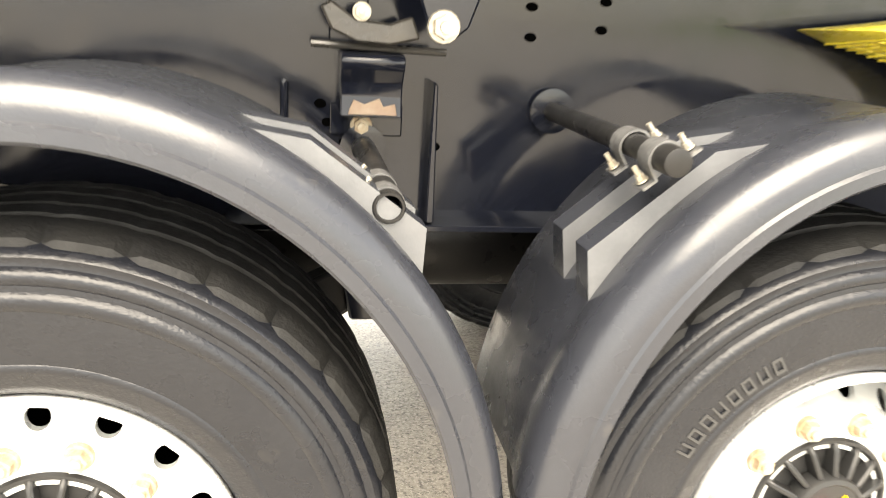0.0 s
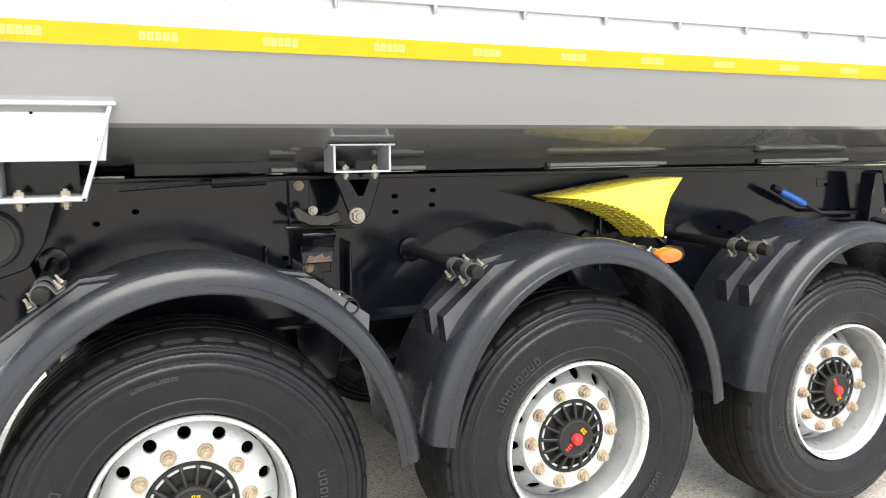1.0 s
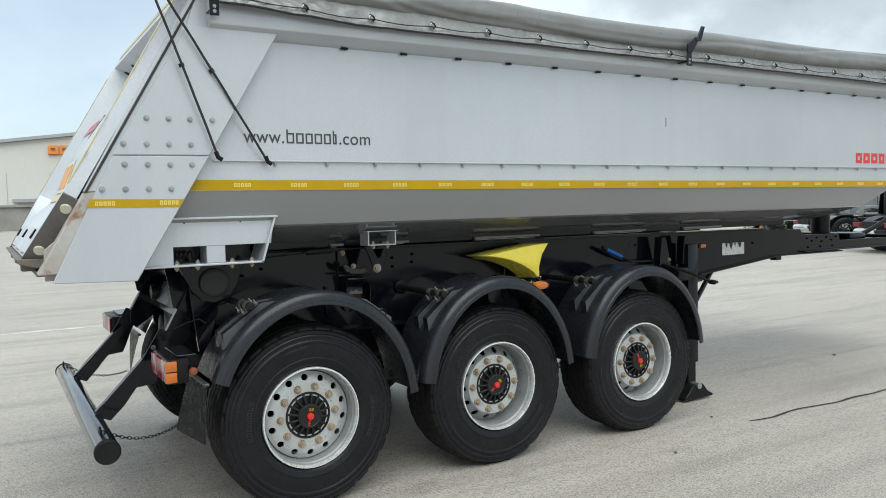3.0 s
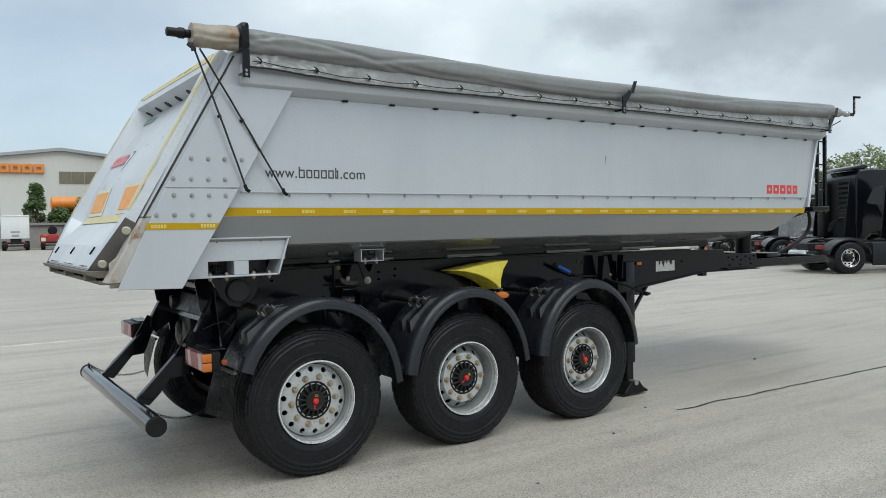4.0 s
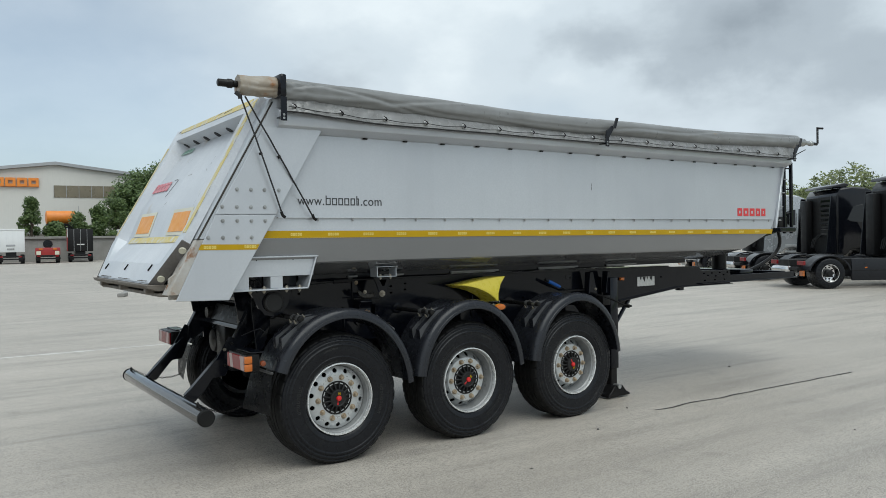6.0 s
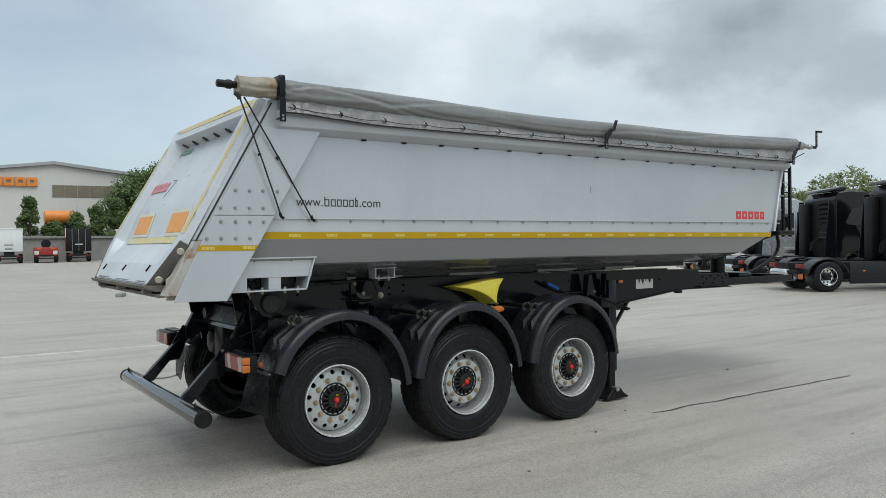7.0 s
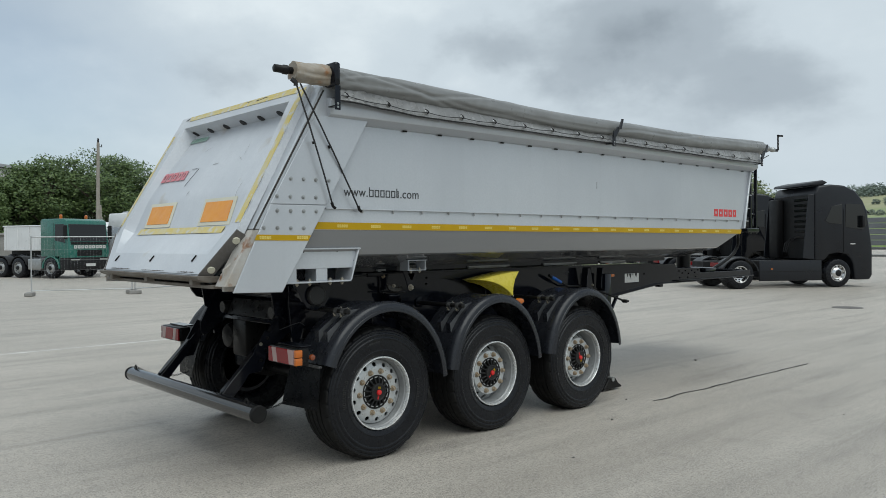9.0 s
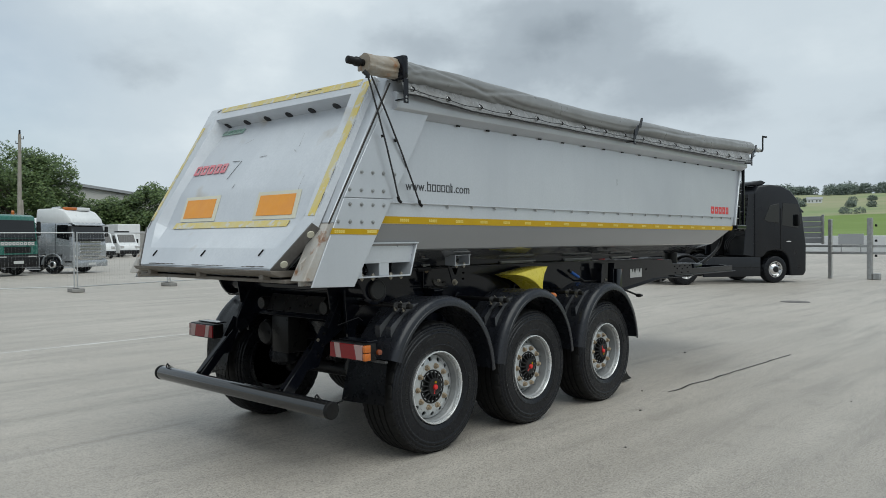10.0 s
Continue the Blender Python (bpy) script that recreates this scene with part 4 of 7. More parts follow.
chain(bumper, (-1.045, 2 * C - 0.14, 0.575), (-0.63, 2 * C - 0.30, 0.50), 0.06)


def tail_light(flip):
    def f(bm):
        return mirrored(bm) if flip else bm
    lamp = part("tail_light", f(box(B(), -0.735, -0.63, -0.02, 0.37, 0.795, 0.925, 0.008, 2)), M["blacksatin"], trailer, "rear light cluster with red, white and amber lenses")
    def lens(y0, y1, slant0, slant1, mat):
        part("lens", f(prism(B(), [(y0, 0.805), (y1, 0.805), (y1 + slant1, 0.915), (y0 + slant0, 0.915)], "x", -0.748, -0.733, 0.003, 1)), mat, lamp)
    lens(0.300, 0.366, 0.025, 0.0, M["redlens"])
    lens(0.236, 0.298, 0.025, 0.025, M["whitelens"])
    lens(0.072, 0.234, 0.025, 0.025, M["redlens"])
    lens(0.006, 0.070, 0.0, 0.025, M["whitelens"])
    for z in (0.803, 0.862):
        part("lens", f(box(B(), -0.749, -0.690, -0.029, 0.000, z, z + 0.055, 0.006, 2)), M["whitelens"] if flip else M["amber"], lamp)
    part("lens", f(lathe(B(), [(0.010, -0.045), (0.019, -0.042), (0.022, -0.036), (0.022, -0.02)], (-0.61, 0, 0.855), "y", 20)), M["dimamber"], lamp)
    part("light_bracket", f(box(B(), -0.68, -0.58, 0.02, 0.34, 0.928, 0.938, 0.003, 1)), M["black"], lamp)
    flap = B()
    rows = []
    for j in range(9):
        z = 0.775 - 0.325 * j / 8
        x = -0.545 - 0.018 * math.sin(math.pi * 0.6 * j / 8)
        rows.append([flap.verts.new((x - 0.065 * (i / 6) * (j / 8), -0.045 + 0.41 * i / 6 + 0.012 * j / 8, z)) for i in range(7)])
    for p, q in zip(rows, rows[1:]):
        for i in range(6):
            flap.faces.new((p[i], p[i + 1], q[i + 1], q[i]))
    bmesh.ops.solidify(flap, geom=list(flap.faces), thickness=0.008)
    part("mud_flap", f(flap), M["rubber"], trailer, "black rubber mud flap")
    part("flap_clamp", f(box(B(), -0.557, -0.532, -0.040, 0.36, 0.762, 0.780, 0.004, 1)), M["clamp"], trailer)


tail_light(False)
tail_light(True)
part("wire", sweep(B(), [(-0.60, 0.45, 1.02), (-0.55, 0.36, 1.06), (-0.49, 0.33, 1.08), (-0.45, 0.33, 1.05)], 0.003, 6), M["cord"], trailer)

# ---- wheels ----
def build_wheel(deep):
    w = new("wheel")
    w.empty_display_size = 0.1
    w.parent = trailer
    tagged(w, "black tyre on a silver steel rim with rusty nuts")
    # tyre: bead, ribbed sidewall, rounded shoulder with notched blocks, grooved tread
    sidewall = [(0.292, -0.012), (0.300, -0.034), (0.318, -0.046), (0.335, -0.0485), (0.338, -0.0505), (0.346, -0.0505), (0.349, -0.0485), (0.40, -0.054), (0.426, -0.0530), (0.432, -0.0570), (0.440, -0.0582), (0.447, -0.0560), (0.452, -0.0500), (0.460, -0.0490), (0.466, -0.0522), (0.474, -0.0515), (0.480, -0.0470), (0.484, -0.0410), (0.490, -0.0395), (0.496, -0.0412), (0.503, -0.0360), (0.507, -0.0270)]
    other = [(r, 0.275 - y) for r, y in reversed(sidewall)]
    part("tyre", lathe(B(), sidewall + [(0.512, -0.012), (0.512, 0.287)] + other, (0, 0, 0), "y", 96, True), M["rubber"], w, "worn black radial tyre")
    bm = B()
    n = 180
    prof = [(0.504, -0.030, 1), (0.517, -0.024, 1), (0.5255, -0.008, 1), (0.5295, 0.012, 0), (0.530, 0.040, 0), (0.518, 0.043, 0), (0.518, 0.053, 0), (0.531, 0.056, 0), (0.532, 0.098, 0), (0.520, 0.101, 0), (0.520, 0.111, 0), (0.532, 0.114, 0), (0.532, 0.161, 0), (0.520, 0.164, 0), (0.520, 0.174, 0), (0.532, 0.177, 0), (0.531, 0.219, 0), (0.518, 0.222, 0), (0.518, 0.232, 0), (0.530, 0.235, 0), (0.5295, 0.263, 0), (0.5255, 0.283, 1), (0.517, 0.299, 1), (0.504, 0.305, 1)]
    rings = []
    for r, y, notch in prof:
        ring = []
        for k in range(n):
            a = 2 * math.pi * k / n
            rr = r - (0.007 if notch and k % 6 == 0 else 0) - (0.002 if k % 6 == 0 else 0)
            ring.append(bm.verts.new((rr * math.cos(a), y + (0.004 if notch and k % 6 == 0 and y < 0.1 else 0), rr * math.sin(a))))
        rings.append(ring)
    for p, q in zip(rings, rings[1:]):
        for k in range(n):
            bm.faces.new((p[k], p[(k + 1) % n], q[(k + 1) % n], q[k]))
    bmesh.ops.recalc_face_normals(bm, faces=bm.faces)
    part("tread", bm, M["tread"], w, "worn grooved tread", 28)
    # moulded marks on the sidewall, as plain bars
    for start, step, count, rad, high in ((200, 4.4, 8, 0.375, 0.028), (20, 4.2, 9, 0.375, 0.024), (120, 3.0, 6, 0.415, 0.012)):
        for k in range(count):
            a = radians(start - step * k)
            q = B()
            box(q, -0.009, -0.005, -0.0545, -0.0515, -high / 2, high / 2)
            box(q, 0.006, 0.010, -0.0545, -0.0515, -high / 2, high / 2)
            box(q, -0.005, 0.006, -0.0545, -0.0515, -high / 2, -high / 2 + 0.005)
            if k % 3:
                box(q, -0.005, 0.006, -0.0545, -0.0515, high / 2 - 0.005, high / 2)
            q.transform(Matrix.Rotation(-a + math.pi / 2, 4, "Y") @ Matrix.Translation((0, 0, rad)))
            part("moulded_mark", q, M["mould"], w)
    # rim: lip, barrel with shade in its paint, disc with a ring of hand holes
    lip = [(0.288, 0.0), (0.291, -0.016), (0.294, -0.034), (0.291, -0.044), (0.284, -0.045), (0.279, -0.036), (0.277, -0.020), (0.281, -0.008)]
    part("rim", lathe(B(), lip, (0, 0, 0), "y", 72, True), M["rimlip"], w, "silver steel rim")
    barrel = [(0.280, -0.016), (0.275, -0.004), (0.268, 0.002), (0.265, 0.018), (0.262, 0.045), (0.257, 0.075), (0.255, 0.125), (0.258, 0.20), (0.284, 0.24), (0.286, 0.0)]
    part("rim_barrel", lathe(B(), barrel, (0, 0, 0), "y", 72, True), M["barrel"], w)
    bm = B()
    holes = 14

    def disc_y(r):
        # a dished disc: rises from the barrel to the nut circle
        if deep:
            return 0.029 + 0.078 * max(0.0, min(1.0, (r - 0.196) / 0.056)) ** 0.9
        return 0.029 + 0.024 * max(0.0, (r - 0.185) / 0.07) ** 1.4

    for s in range(holes):
        a0, a1 = 2 * math.pi * (s - 0.5) / holes, 2 * math.pi * (s + 0.5) / holes
        r0, r1 = 0.197, 0.255
        am, rm = (a0 + a1) / 2, 0.2220
        m = 16
        hole_pts, edge_pts = [], []
        for k in range(m):
            g = 2 * math.pi * k / m
            u, v = math.cos(g), math.sin(g)
            hole_pts.append((rm + 0.0185 * u, am + 0.0195 / rm * v))
            q = max(abs(u), abs(v))
            uu, vv = u / q, v / q
            edge_pts.append(((r0 + r1) / 2 + (r1 - r0) / 2 * uu, am + (a1 - a0) / 2 * vv))
        def mk(r, a, dy=0.0):
            return bm.verts.new((r * math.cos(a), disc_y(r) + dy, r * math.sin(a)))
        hv = [mk(*p) for p in hole_pts]
        ev = [mk(*p) for p in edge_pts]
        bv = [mk(p[0], p[1], 0.014) for p in hole_pts]
        for k in range(m):
            j = (k + 1) % m
            bm.faces.new((hv[k], hv[j], ev[j], ev[k]))
            bm.faces.new((hv[j], hv[k], bv[k], bv[j]))
        # corner fill
    inner = [[bm.verts.new((r * math.cos(a), disc_y(r), r * math.sin(a))) for a in (2 * math.pi * k / 112 for k in range(112))] for r in (0.198, 0.182, 0.165, 0.14, 0.115)]
    for p, q in zip(inner, inner[1:]):
        for k in range(112):
            bm.faces.new((p[k], p[(k + 1) % 112], q[(k + 1) % 112], q[k]))
    bmesh.ops.remove_doubles(bm, verts=bm.verts, dist=0.0008)
    bmesh.ops.recalc_face_normals(bm, faces=bm.faces)
    part("wheel_disc", bm, M["rim"], w, "silver wheel disc with round hand holes", 50)
    # drum blackened so that the hand holes look unlit
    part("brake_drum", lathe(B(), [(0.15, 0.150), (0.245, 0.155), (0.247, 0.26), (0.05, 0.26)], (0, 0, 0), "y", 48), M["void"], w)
    nut = B()
    bmesh.ops.create_cone(nut, cap_ends=True, segments=24, radius1=0.0235, radius2=0.0215, depth=0.008, matrix=pose(0, -0.004, 0, 90))
    bmesh.ops.create_cone(nut, cap_ends=True, segments=6, radius1=0.0185, radius2=0.0170, depth=0.018, matrix=pose(0, -0.015, 0, 90))
    bmesh.ops.create_cone(nut, cap_ends=True, segments=12, radius1=0.011, radius2=0.010, depth=0.008, matrix=pose(0, -0.027, 0, 90))
    nut_me = mesh_of("wheel_nut", nut, M["nut"])
    for k in range(10):
        a = 2 * math.pi * (k + 0.35) / 10
        o = new("wheel_nut", nut_me)
        o.parent, o.location = w, (0.1675 * math.cos(a), disc_y(0.1675), 0.1675 * math.sin(a))
        o.rotation_euler = (0, k * 0.7, 0)
    # hub cover: ring of ribs round a flat cap with a red centre
    part("hub_cover", lathe(B(), [(0.134, 0.0360), (0.137, 0.0280), (0.134, 0.0220), (0.128, 0.0220), (0.118, 0.0360), (0.075, 0.0340), (0.070, 0.0520)], (0, 0, 0), "y", 48), M["hub"], w, "black slotted hub cover")
    rib = B()
    prism(rib, [(0.066, 0.0020), (0.074, -0.0010), (0.118, 0.0120), (0.132, 0.0230), (0.132, 0.0360), (0.066, 0.0360)], "z", -0.0055, 0.0055, 0.003, 1)
    rib_me = mesh_of("cover_rib", rib, M["hub"])
    for k in range(16):
        o = new("cover_rib", rib_me)
        o.parent, o.rotation_euler = w, (0, 2 * math.pi * k / 16, 0)
    part("centre_cap", lathe(B(), [(0.072, 0.0320), (0.073, 0.0020), (0.070, -0.0050), (0.062, -0.0080), (0.058, -0.0050), (0.010, -0.0050)], (0, 0, 0), "y", 40), M["hub"], w)
    part("red_knob", lathe(B(), [(0.021, -0.0020), (0.022, -0.0140), (0.018, -0.0210), (0.009, -0.0240)], (0, 0, 0), "y", 24), M["red"], w, "red plastic knob")
    bm = B()
    for k in range(3):
        box(bm, -0.007 + 0 * k, 0.007, -0.0075, -0.0055, -0.056 + 0.011 * k, -0.048 + 0.011 * k, 0.001, 1)
    part("red_mark", bm, M["red"], w)
    bm = B()
    for dx in (-0.011, 0.003):
        for p in ((dx, dx + 0.010, 0.030, 0.033), (dx, dx + 0.010, 0.043, 0.046), (dx, dx + 0.003, 0.033, 0.043), (dx + 0.007, dx + 0.010, 0.033, 0.043)):
            box(bm, p[0], p[1], -0.0075, -0.0055, p[2], p[3])
    part("yellow_mark", bm, M["yellowtape"], w)
    return w


AXLES = (0.0, 1.31, 2.62)
HUB_Z = 0.521
wheel = build_wheel(False)
wheel.matrix_basis = pose(AXLES[0], 0, HUB_Z, 0, 10, 0)
wheel = build_wheel(True)
wheel.matrix_basis = pose(AXLES[1], 0, HUB_Z, 0, 48, 0)
copy_thing(wheel, pose(AXLES[2], 0, HUB_Z, 0, 158, 0))
for k, x in enumerate(AXLES):
    copy_thing(wheel, pose(x, 2 * C, HUB_Z, 0, 30 + 40 * k, 180))
for x in (0.0395, 1.3346, 2.6298):
    part("axle", lathe(B(), [(0.06, 0.25), (0.063, 0.30), (0.063, 2 * C - 0.30), (0.06, 2 * C - 0.25)], (x, 0, HUB_Z), "y", 20), M["blacksatin"], trailer)
    both("trailing_arm", prism(B(), [(x - 0.16, 0.46), (x - 0.02, 0.42), (x + 0.12, 0.44), (x + 0.55, 0.72), (x + 0.50, 0.80), (x + 0.10, 0.60), (x - 0.18, 0.54)], "y", 0.60, 0.68, 0.01, 1), M["blacksatin"], trailer)
    both("hanger_bracket", prism(B(), [(x + 0.42, 0.90), (x + 0.64, 0.90), (x + 0.58, 0.66), (x + 0.47, 0.66)], "y", 0.57, 0.71, 0.006, 1), M["black"], trailer)
    both("air_spring", lathe(B(), [(0.09, 0.54), (0.13, 0.57), (0.14, 0.64), (0.12, 0.70), (0.14, 0.77), (0.12, 0.86), (0.10, 0.89)], (x - 0.22, 0.66, 0), "z", 20), M["rubber"], trailer)
    both("brake_chamber", lathe(B(), [(0.03, 0.10), (0.08, 0.11), (0.085, 0.20), (0.08, 0.29), (0.03, 0.30)], (x, 0.42, 0.62), "x", 18), M["blacksatin"], trailer)
    part("brake_bolt", hexbolt(B(), (x + 0.30, 0.40, 0.85), (0, -1, 0), 0.014, 0.014), M["clamp"], trailer)

# ---- mudguards ----
def arc_point(cx, a, b, ang, off=0.0):
    """A point of a mudguard's arch: ang from the top, positive to the front, off metres outside it."""
    s, c = math.sin(ang), math.cos(ang)
    p = Vector((cx + a * s, 0, HUB_Z + b * c))
    nrm = Vector((s / a, 0, c / b)).normalized()
    return p + nrm * off


def mudguard(cx, a, b, lo, hi, bosses):
    # across: inner edge, flat shell, raised bead, rolled outer lip, turned-in edge
    prof = [(0.37, -0.006), (0.36, 0.0), (0.06, 0.0), (0.035, 0.003), (0.005, 0.011), (-0.025, 0.015), (-0.052, 0.012), (-0.072, 0.002), (-0.084, -0.014), (-0.089, -0.032), (-0.090, -0.040), (-0.096, -0.044), (-0.098, -0.062), (-0.093, -0.067), (-0.087, -0.062), (-0.083, -0.038), (-0.075, -0.014), (-0.05, 0.003), (0.0, 0.0), (0.06, -0.008), (0.36, -0.008)]
    bm = B()
    steps = 48
    rings = []
    for k in range(steps + 1):
        ang = lo + (hi - lo) * k / steps
        rings.append([bm.verts.new(arc_point(cx, a - 0.014, b - 0.014, ang, off) + Vector((0, y, 0))) for y, off in prof])
    m = len(prof)
    for p, q in zip(rings, rings[1:]):
        for i in range(m):
            bm.faces.new((p[i], p[(i + 1) % m], q[(i + 1) % m], q[i]))
    bm.faces.new(rings[0][::-1])
    bm.faces.new(rings[-1])
    bmesh.ops.recalc_face_normals(bm, faces=bm.faces)
    guards = both("mudguard", bm, M["fender"], trailer, "dark grey plastic half-round mudguard")
    # clamp bosses: a straight top over the curved arch, so that both flanks show deeper towards the low end
    for top, end in bosses:
        sign = 1 if end > top else -1
        for y0 in (0.035, 0.155):
            n = 10
            ra, rb = a - 0.014, b - 0.014
            tip = top - sign * 0.16
            low = [arc_point(cx, ra, rb, tip + (end - tip) * k / n, -0.003) for k in range(n + 1)]
            start, stop = arc_point(cx, ra, rb, top, 0.034), arc_point(cx, ra, rb, end - sign * 0.105, 0.055)
            pts = [(p.x, p.z) for p in low] + [(stop.x, stop.z), (start.x, start.z)]
            w = B()
            n = len(pts)
            la = [w.verts.new((x, y0, z)) for x, z in pts]
            lb = [w.verts.new((x, y0 + 0.055, z)) for x, z in pts]
            w.faces.new(la)
            w.faces.new(lb[::-1])
            for k in range(n):
                w.faces.new((la[k], lb[k], lb[(k + 1) % n], la[(k + 1) % n]))
            bmesh.ops.recalc_face_normals(w, faces=w.faces)
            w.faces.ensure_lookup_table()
            # only the face at y0 takes the paler grey
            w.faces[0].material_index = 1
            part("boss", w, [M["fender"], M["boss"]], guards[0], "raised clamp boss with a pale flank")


def stay(x, z, y_end, lean=0.0, hollow=False, clamp=(), tilt=0.0):
    """A tube from the chassis that carries a mudguard, with its washer, clamps and bolts."""
    bm = B()
    if hollow:
        lathe(bm, [(0.022, y_end), (0.024, y_end + 0.004), (0.024, WEB), (0.018, WEB), (0.018, y_end + 0.004), (0.019, y_end)], (x, 0, z), "y", 24, True)
    else:
        lathe(bm, [(0.016, y_end - 0.002), (0.021, y_end), (0.022, y_end + 0.01), (0.022, y_end + 0.06), (0.0195, y_end + 0.062), (0.0195, WEB)], (x, 0, z), "y", 24)
    tube = both("mudguard_stay", bm, M["blacksatin"], trailer, "black mudguard tube with clamps")[0]
    part("washer", lathe(B(), [(0.03, WEB - 0.022), (0.047, WEB - 0.020), (0.047, WEB - 0.012), (0.03, WEB - 0.010)], (x, 0, z), "y", 28), M["black"], tube)
    for y in clamp:
        bm = B()
        c, s = math.cos(tilt), math.sin(tilt)
        arch = []
        for k in range(9):
            g = math.pi * k / 8
            u, v = 0.028 * math.cos(g), 0.025 * math.sin(g)
            arch.append((x + u * c + v * -s, y, z + u * s + v * c))
        foot = [(x + 0.052 * c + 0.019 * s, y, z + 0.052 * s - 0.019 * c), (x + 0.030 * c + 0.019 * s, y, z + 0.030 * s - 0.019 * c)]
        foot2 = [(x - 0.030 * c + 0.019 * s, y, z - 0.030 * s - 0.019 * c), (x - 0.052 * c + 0.019 * s, y, z - 0.052 * s - 0.019 * c)]
        line = [Vector(p) for p in foot + arch + foot2]
        rows = [[bm.verts.new(p + Vector((0, dy, 0))) for dy in (-0.02, 0.02)] for p in line]
        for p, q in zip(rows, rows[1:]):
            bm.faces.new((p[0], p[1], q[1], q[0]))
        bmesh.ops.recalc_face_normals(bm, faces=bm.faces)
        bmesh.ops.solidify(bm, geom=list(bm.faces), thickness=0.004)
        part("clamp", bm, M["clamp"], tube)
        for sgn in (-1, 1):
            p = Vector((x + sgn * 0.041 * c + 0.016 * s, y, z + sgn * 0.041 * s - 0.016 * c))
            bm = hexbolt(B(), p, (-s, 0, c), 0.0075, 0.010)
            sweep(bm, [p, p + Vector((-s, 0, c)) * 0.026], 0.0045, 8)
            part("clamp_bolt", bm, M["bolt"], tube)


mudguard(0.075, 0.640, 0.710, radians(-68), radians(86), ((radians(-26), radians(-54)), (radians(31), radians(54))))
mudguard(1.333, 0.603, 0.707, radians(-83), radians(84), ((radians(-30.5), radians(-57)),))
mudguard(2.628, 0.606, 0.702, radians(-83), radians(84), ((radians(-30.5), radians(-57)),))
stay(-0.302, 1.172, -0.055, clamp=(0.0, 0.09), tilt=radians(32))
stay(0.527, 1.052, 0.030, hollow=True, clamp=(0.075, 0.17), tilt=radians(-42))
stay(0.918, 1.140, -0.040, clamp=(0.02, 0.13), tilt=radians(38))
stay(1.725, 1.125, 0.07, clamp=(0.10, 0.20), tilt=radians(-40))
stay(2.142, 1.134, -0.04, clamp=(0.02, 0.13), tilt=radians(38))
stay(3.06, 1.06, 0.05, clamp=(0.10, 0.20), tilt=radians(-40))
part("side_marker", lathe(B(), [(0.012, 0.03), (0.030, 0.034), (0.034, 0.045), (0.034, 0.066)], (0, 0, 0), "y", 28), M["amber"], trailer, "amber side marker lamp")
marker = bpy.data.objects["side_marker"]
marker.matrix_basis = pose(1.812 - 0.025, 0.0, 1.142 - 0.022 + 0.016) @ Matrix.Diagonal((1.7, 1, 0.85, 1))
part("marker_socket", lathe(B(), [(0.025, 0.062), (0.030, 0.07), (0.028, 0.13)], (1.80, 0, 1.128), "y", 20), M["blacksatin"], trailer)
part("side_marker", box(B(), 3.89, 3.955, WEB - 0.03, WEB - 0.002, 1.268, 1.302, 0.008, 2), M["amber"], trailer, "amber side marker lamp")
part("type_label", box(B(), 4.20, 4.50, WEB - 0.004, WEB - 0.001, 1.185, 1.295, 0.001, 1), M["label"], trailer, "torn white label")
for k, (x, w, h) in enumerate(((4.24, 0.03, 0.045), (4.29, 0.05, 0.06), (4.36, 0.02, 0.035), (4.41, 0.05, 0.05))):
    part("label_tear", prism(B(), [(x, 1.294), (x + w, 1.294), (x + w * 0.6, 1.294 - h), (x + w * 0.2, 1.294 - h * 0.5)], "y", WEB - 0.0065, WEB - 0.0042), M["cord"], trailer)

# ---- fittings along the beam ----
for x, z0, z1, r in ((0.37, 0.99, 1.176, 0.008), (1.78, 1.0, 1.27, 0.007)):
    part("stay_rod", sweep(B(), [(x, WEB - 0.02, z0), (x, WEB - 0.02, z1), (x + 0.004, WEB - 0.02, z1 + 0.006)], r, 8), M["black"], trailer)
part("stiffener", prism(B(), [(0.655, 0.905), (0.672, 0.905), (0.667, 1.188), (0.658, 1.195)], "y", WEB - 0.065, WEB, 0.003, 1), M["black"], trailer)
for x in (1.60, 2.75, 3.0):
    part("stiffener", prism(B(), [(x, 0.905), (x + 0.016, 0.905), (x + 0.012, 1.12), (x + 0.004, 1.125)], "y", WEB - 0.05, WEB, 0.003, 1), M["black"], trailer)
# body rest: silver box frame, fork plate, curved catch, rusty step
bm = B()
box(bm, 0.538, 0.546, 0.24, 0.36, 1.452, 1.540, 0.001, 1)
box(bm, 0.726, 0.734, 0.24, 0.36, 1.452, 1.540, 0.001, 1)
box(bm, 0.546, 0.726, 0.24, 0.36, 1.452, 1.459, 0.001, 1)
box(bm, 0.526, 0.746, 0.232, 0.31, 1.540, 1.546, 0.001, 1)
part("rest_box", bm, M["silver"], trailer, "open silver box bracket")
for x in (0.585, 0.685):
    part("rest_bolt", hexbolt(hexbolt(B(), (x, 0.268, 1.459), (0, 0, 1), 0.012, 0.012), (x, 0.268, 1.452), (0, 0, -1), 0.013, 0.014), M["bolt"], trailer)
fork = [(0.556, 1.448), (0.735, 1.448), (0.726, 1.405), (0.690, 1.300), (0.664, 1.278), (0.640, 1.278), (0.618, 1.300), (0.586, 1.39)]
part("fork_plate", prism(B(), fork, "y", 0.345, 0.358, 0.004, 1), M["black"], trailer)
# black patch painted on the fork for its unlit notch
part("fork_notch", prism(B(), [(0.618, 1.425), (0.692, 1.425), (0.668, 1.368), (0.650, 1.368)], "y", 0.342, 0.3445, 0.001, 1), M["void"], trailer)
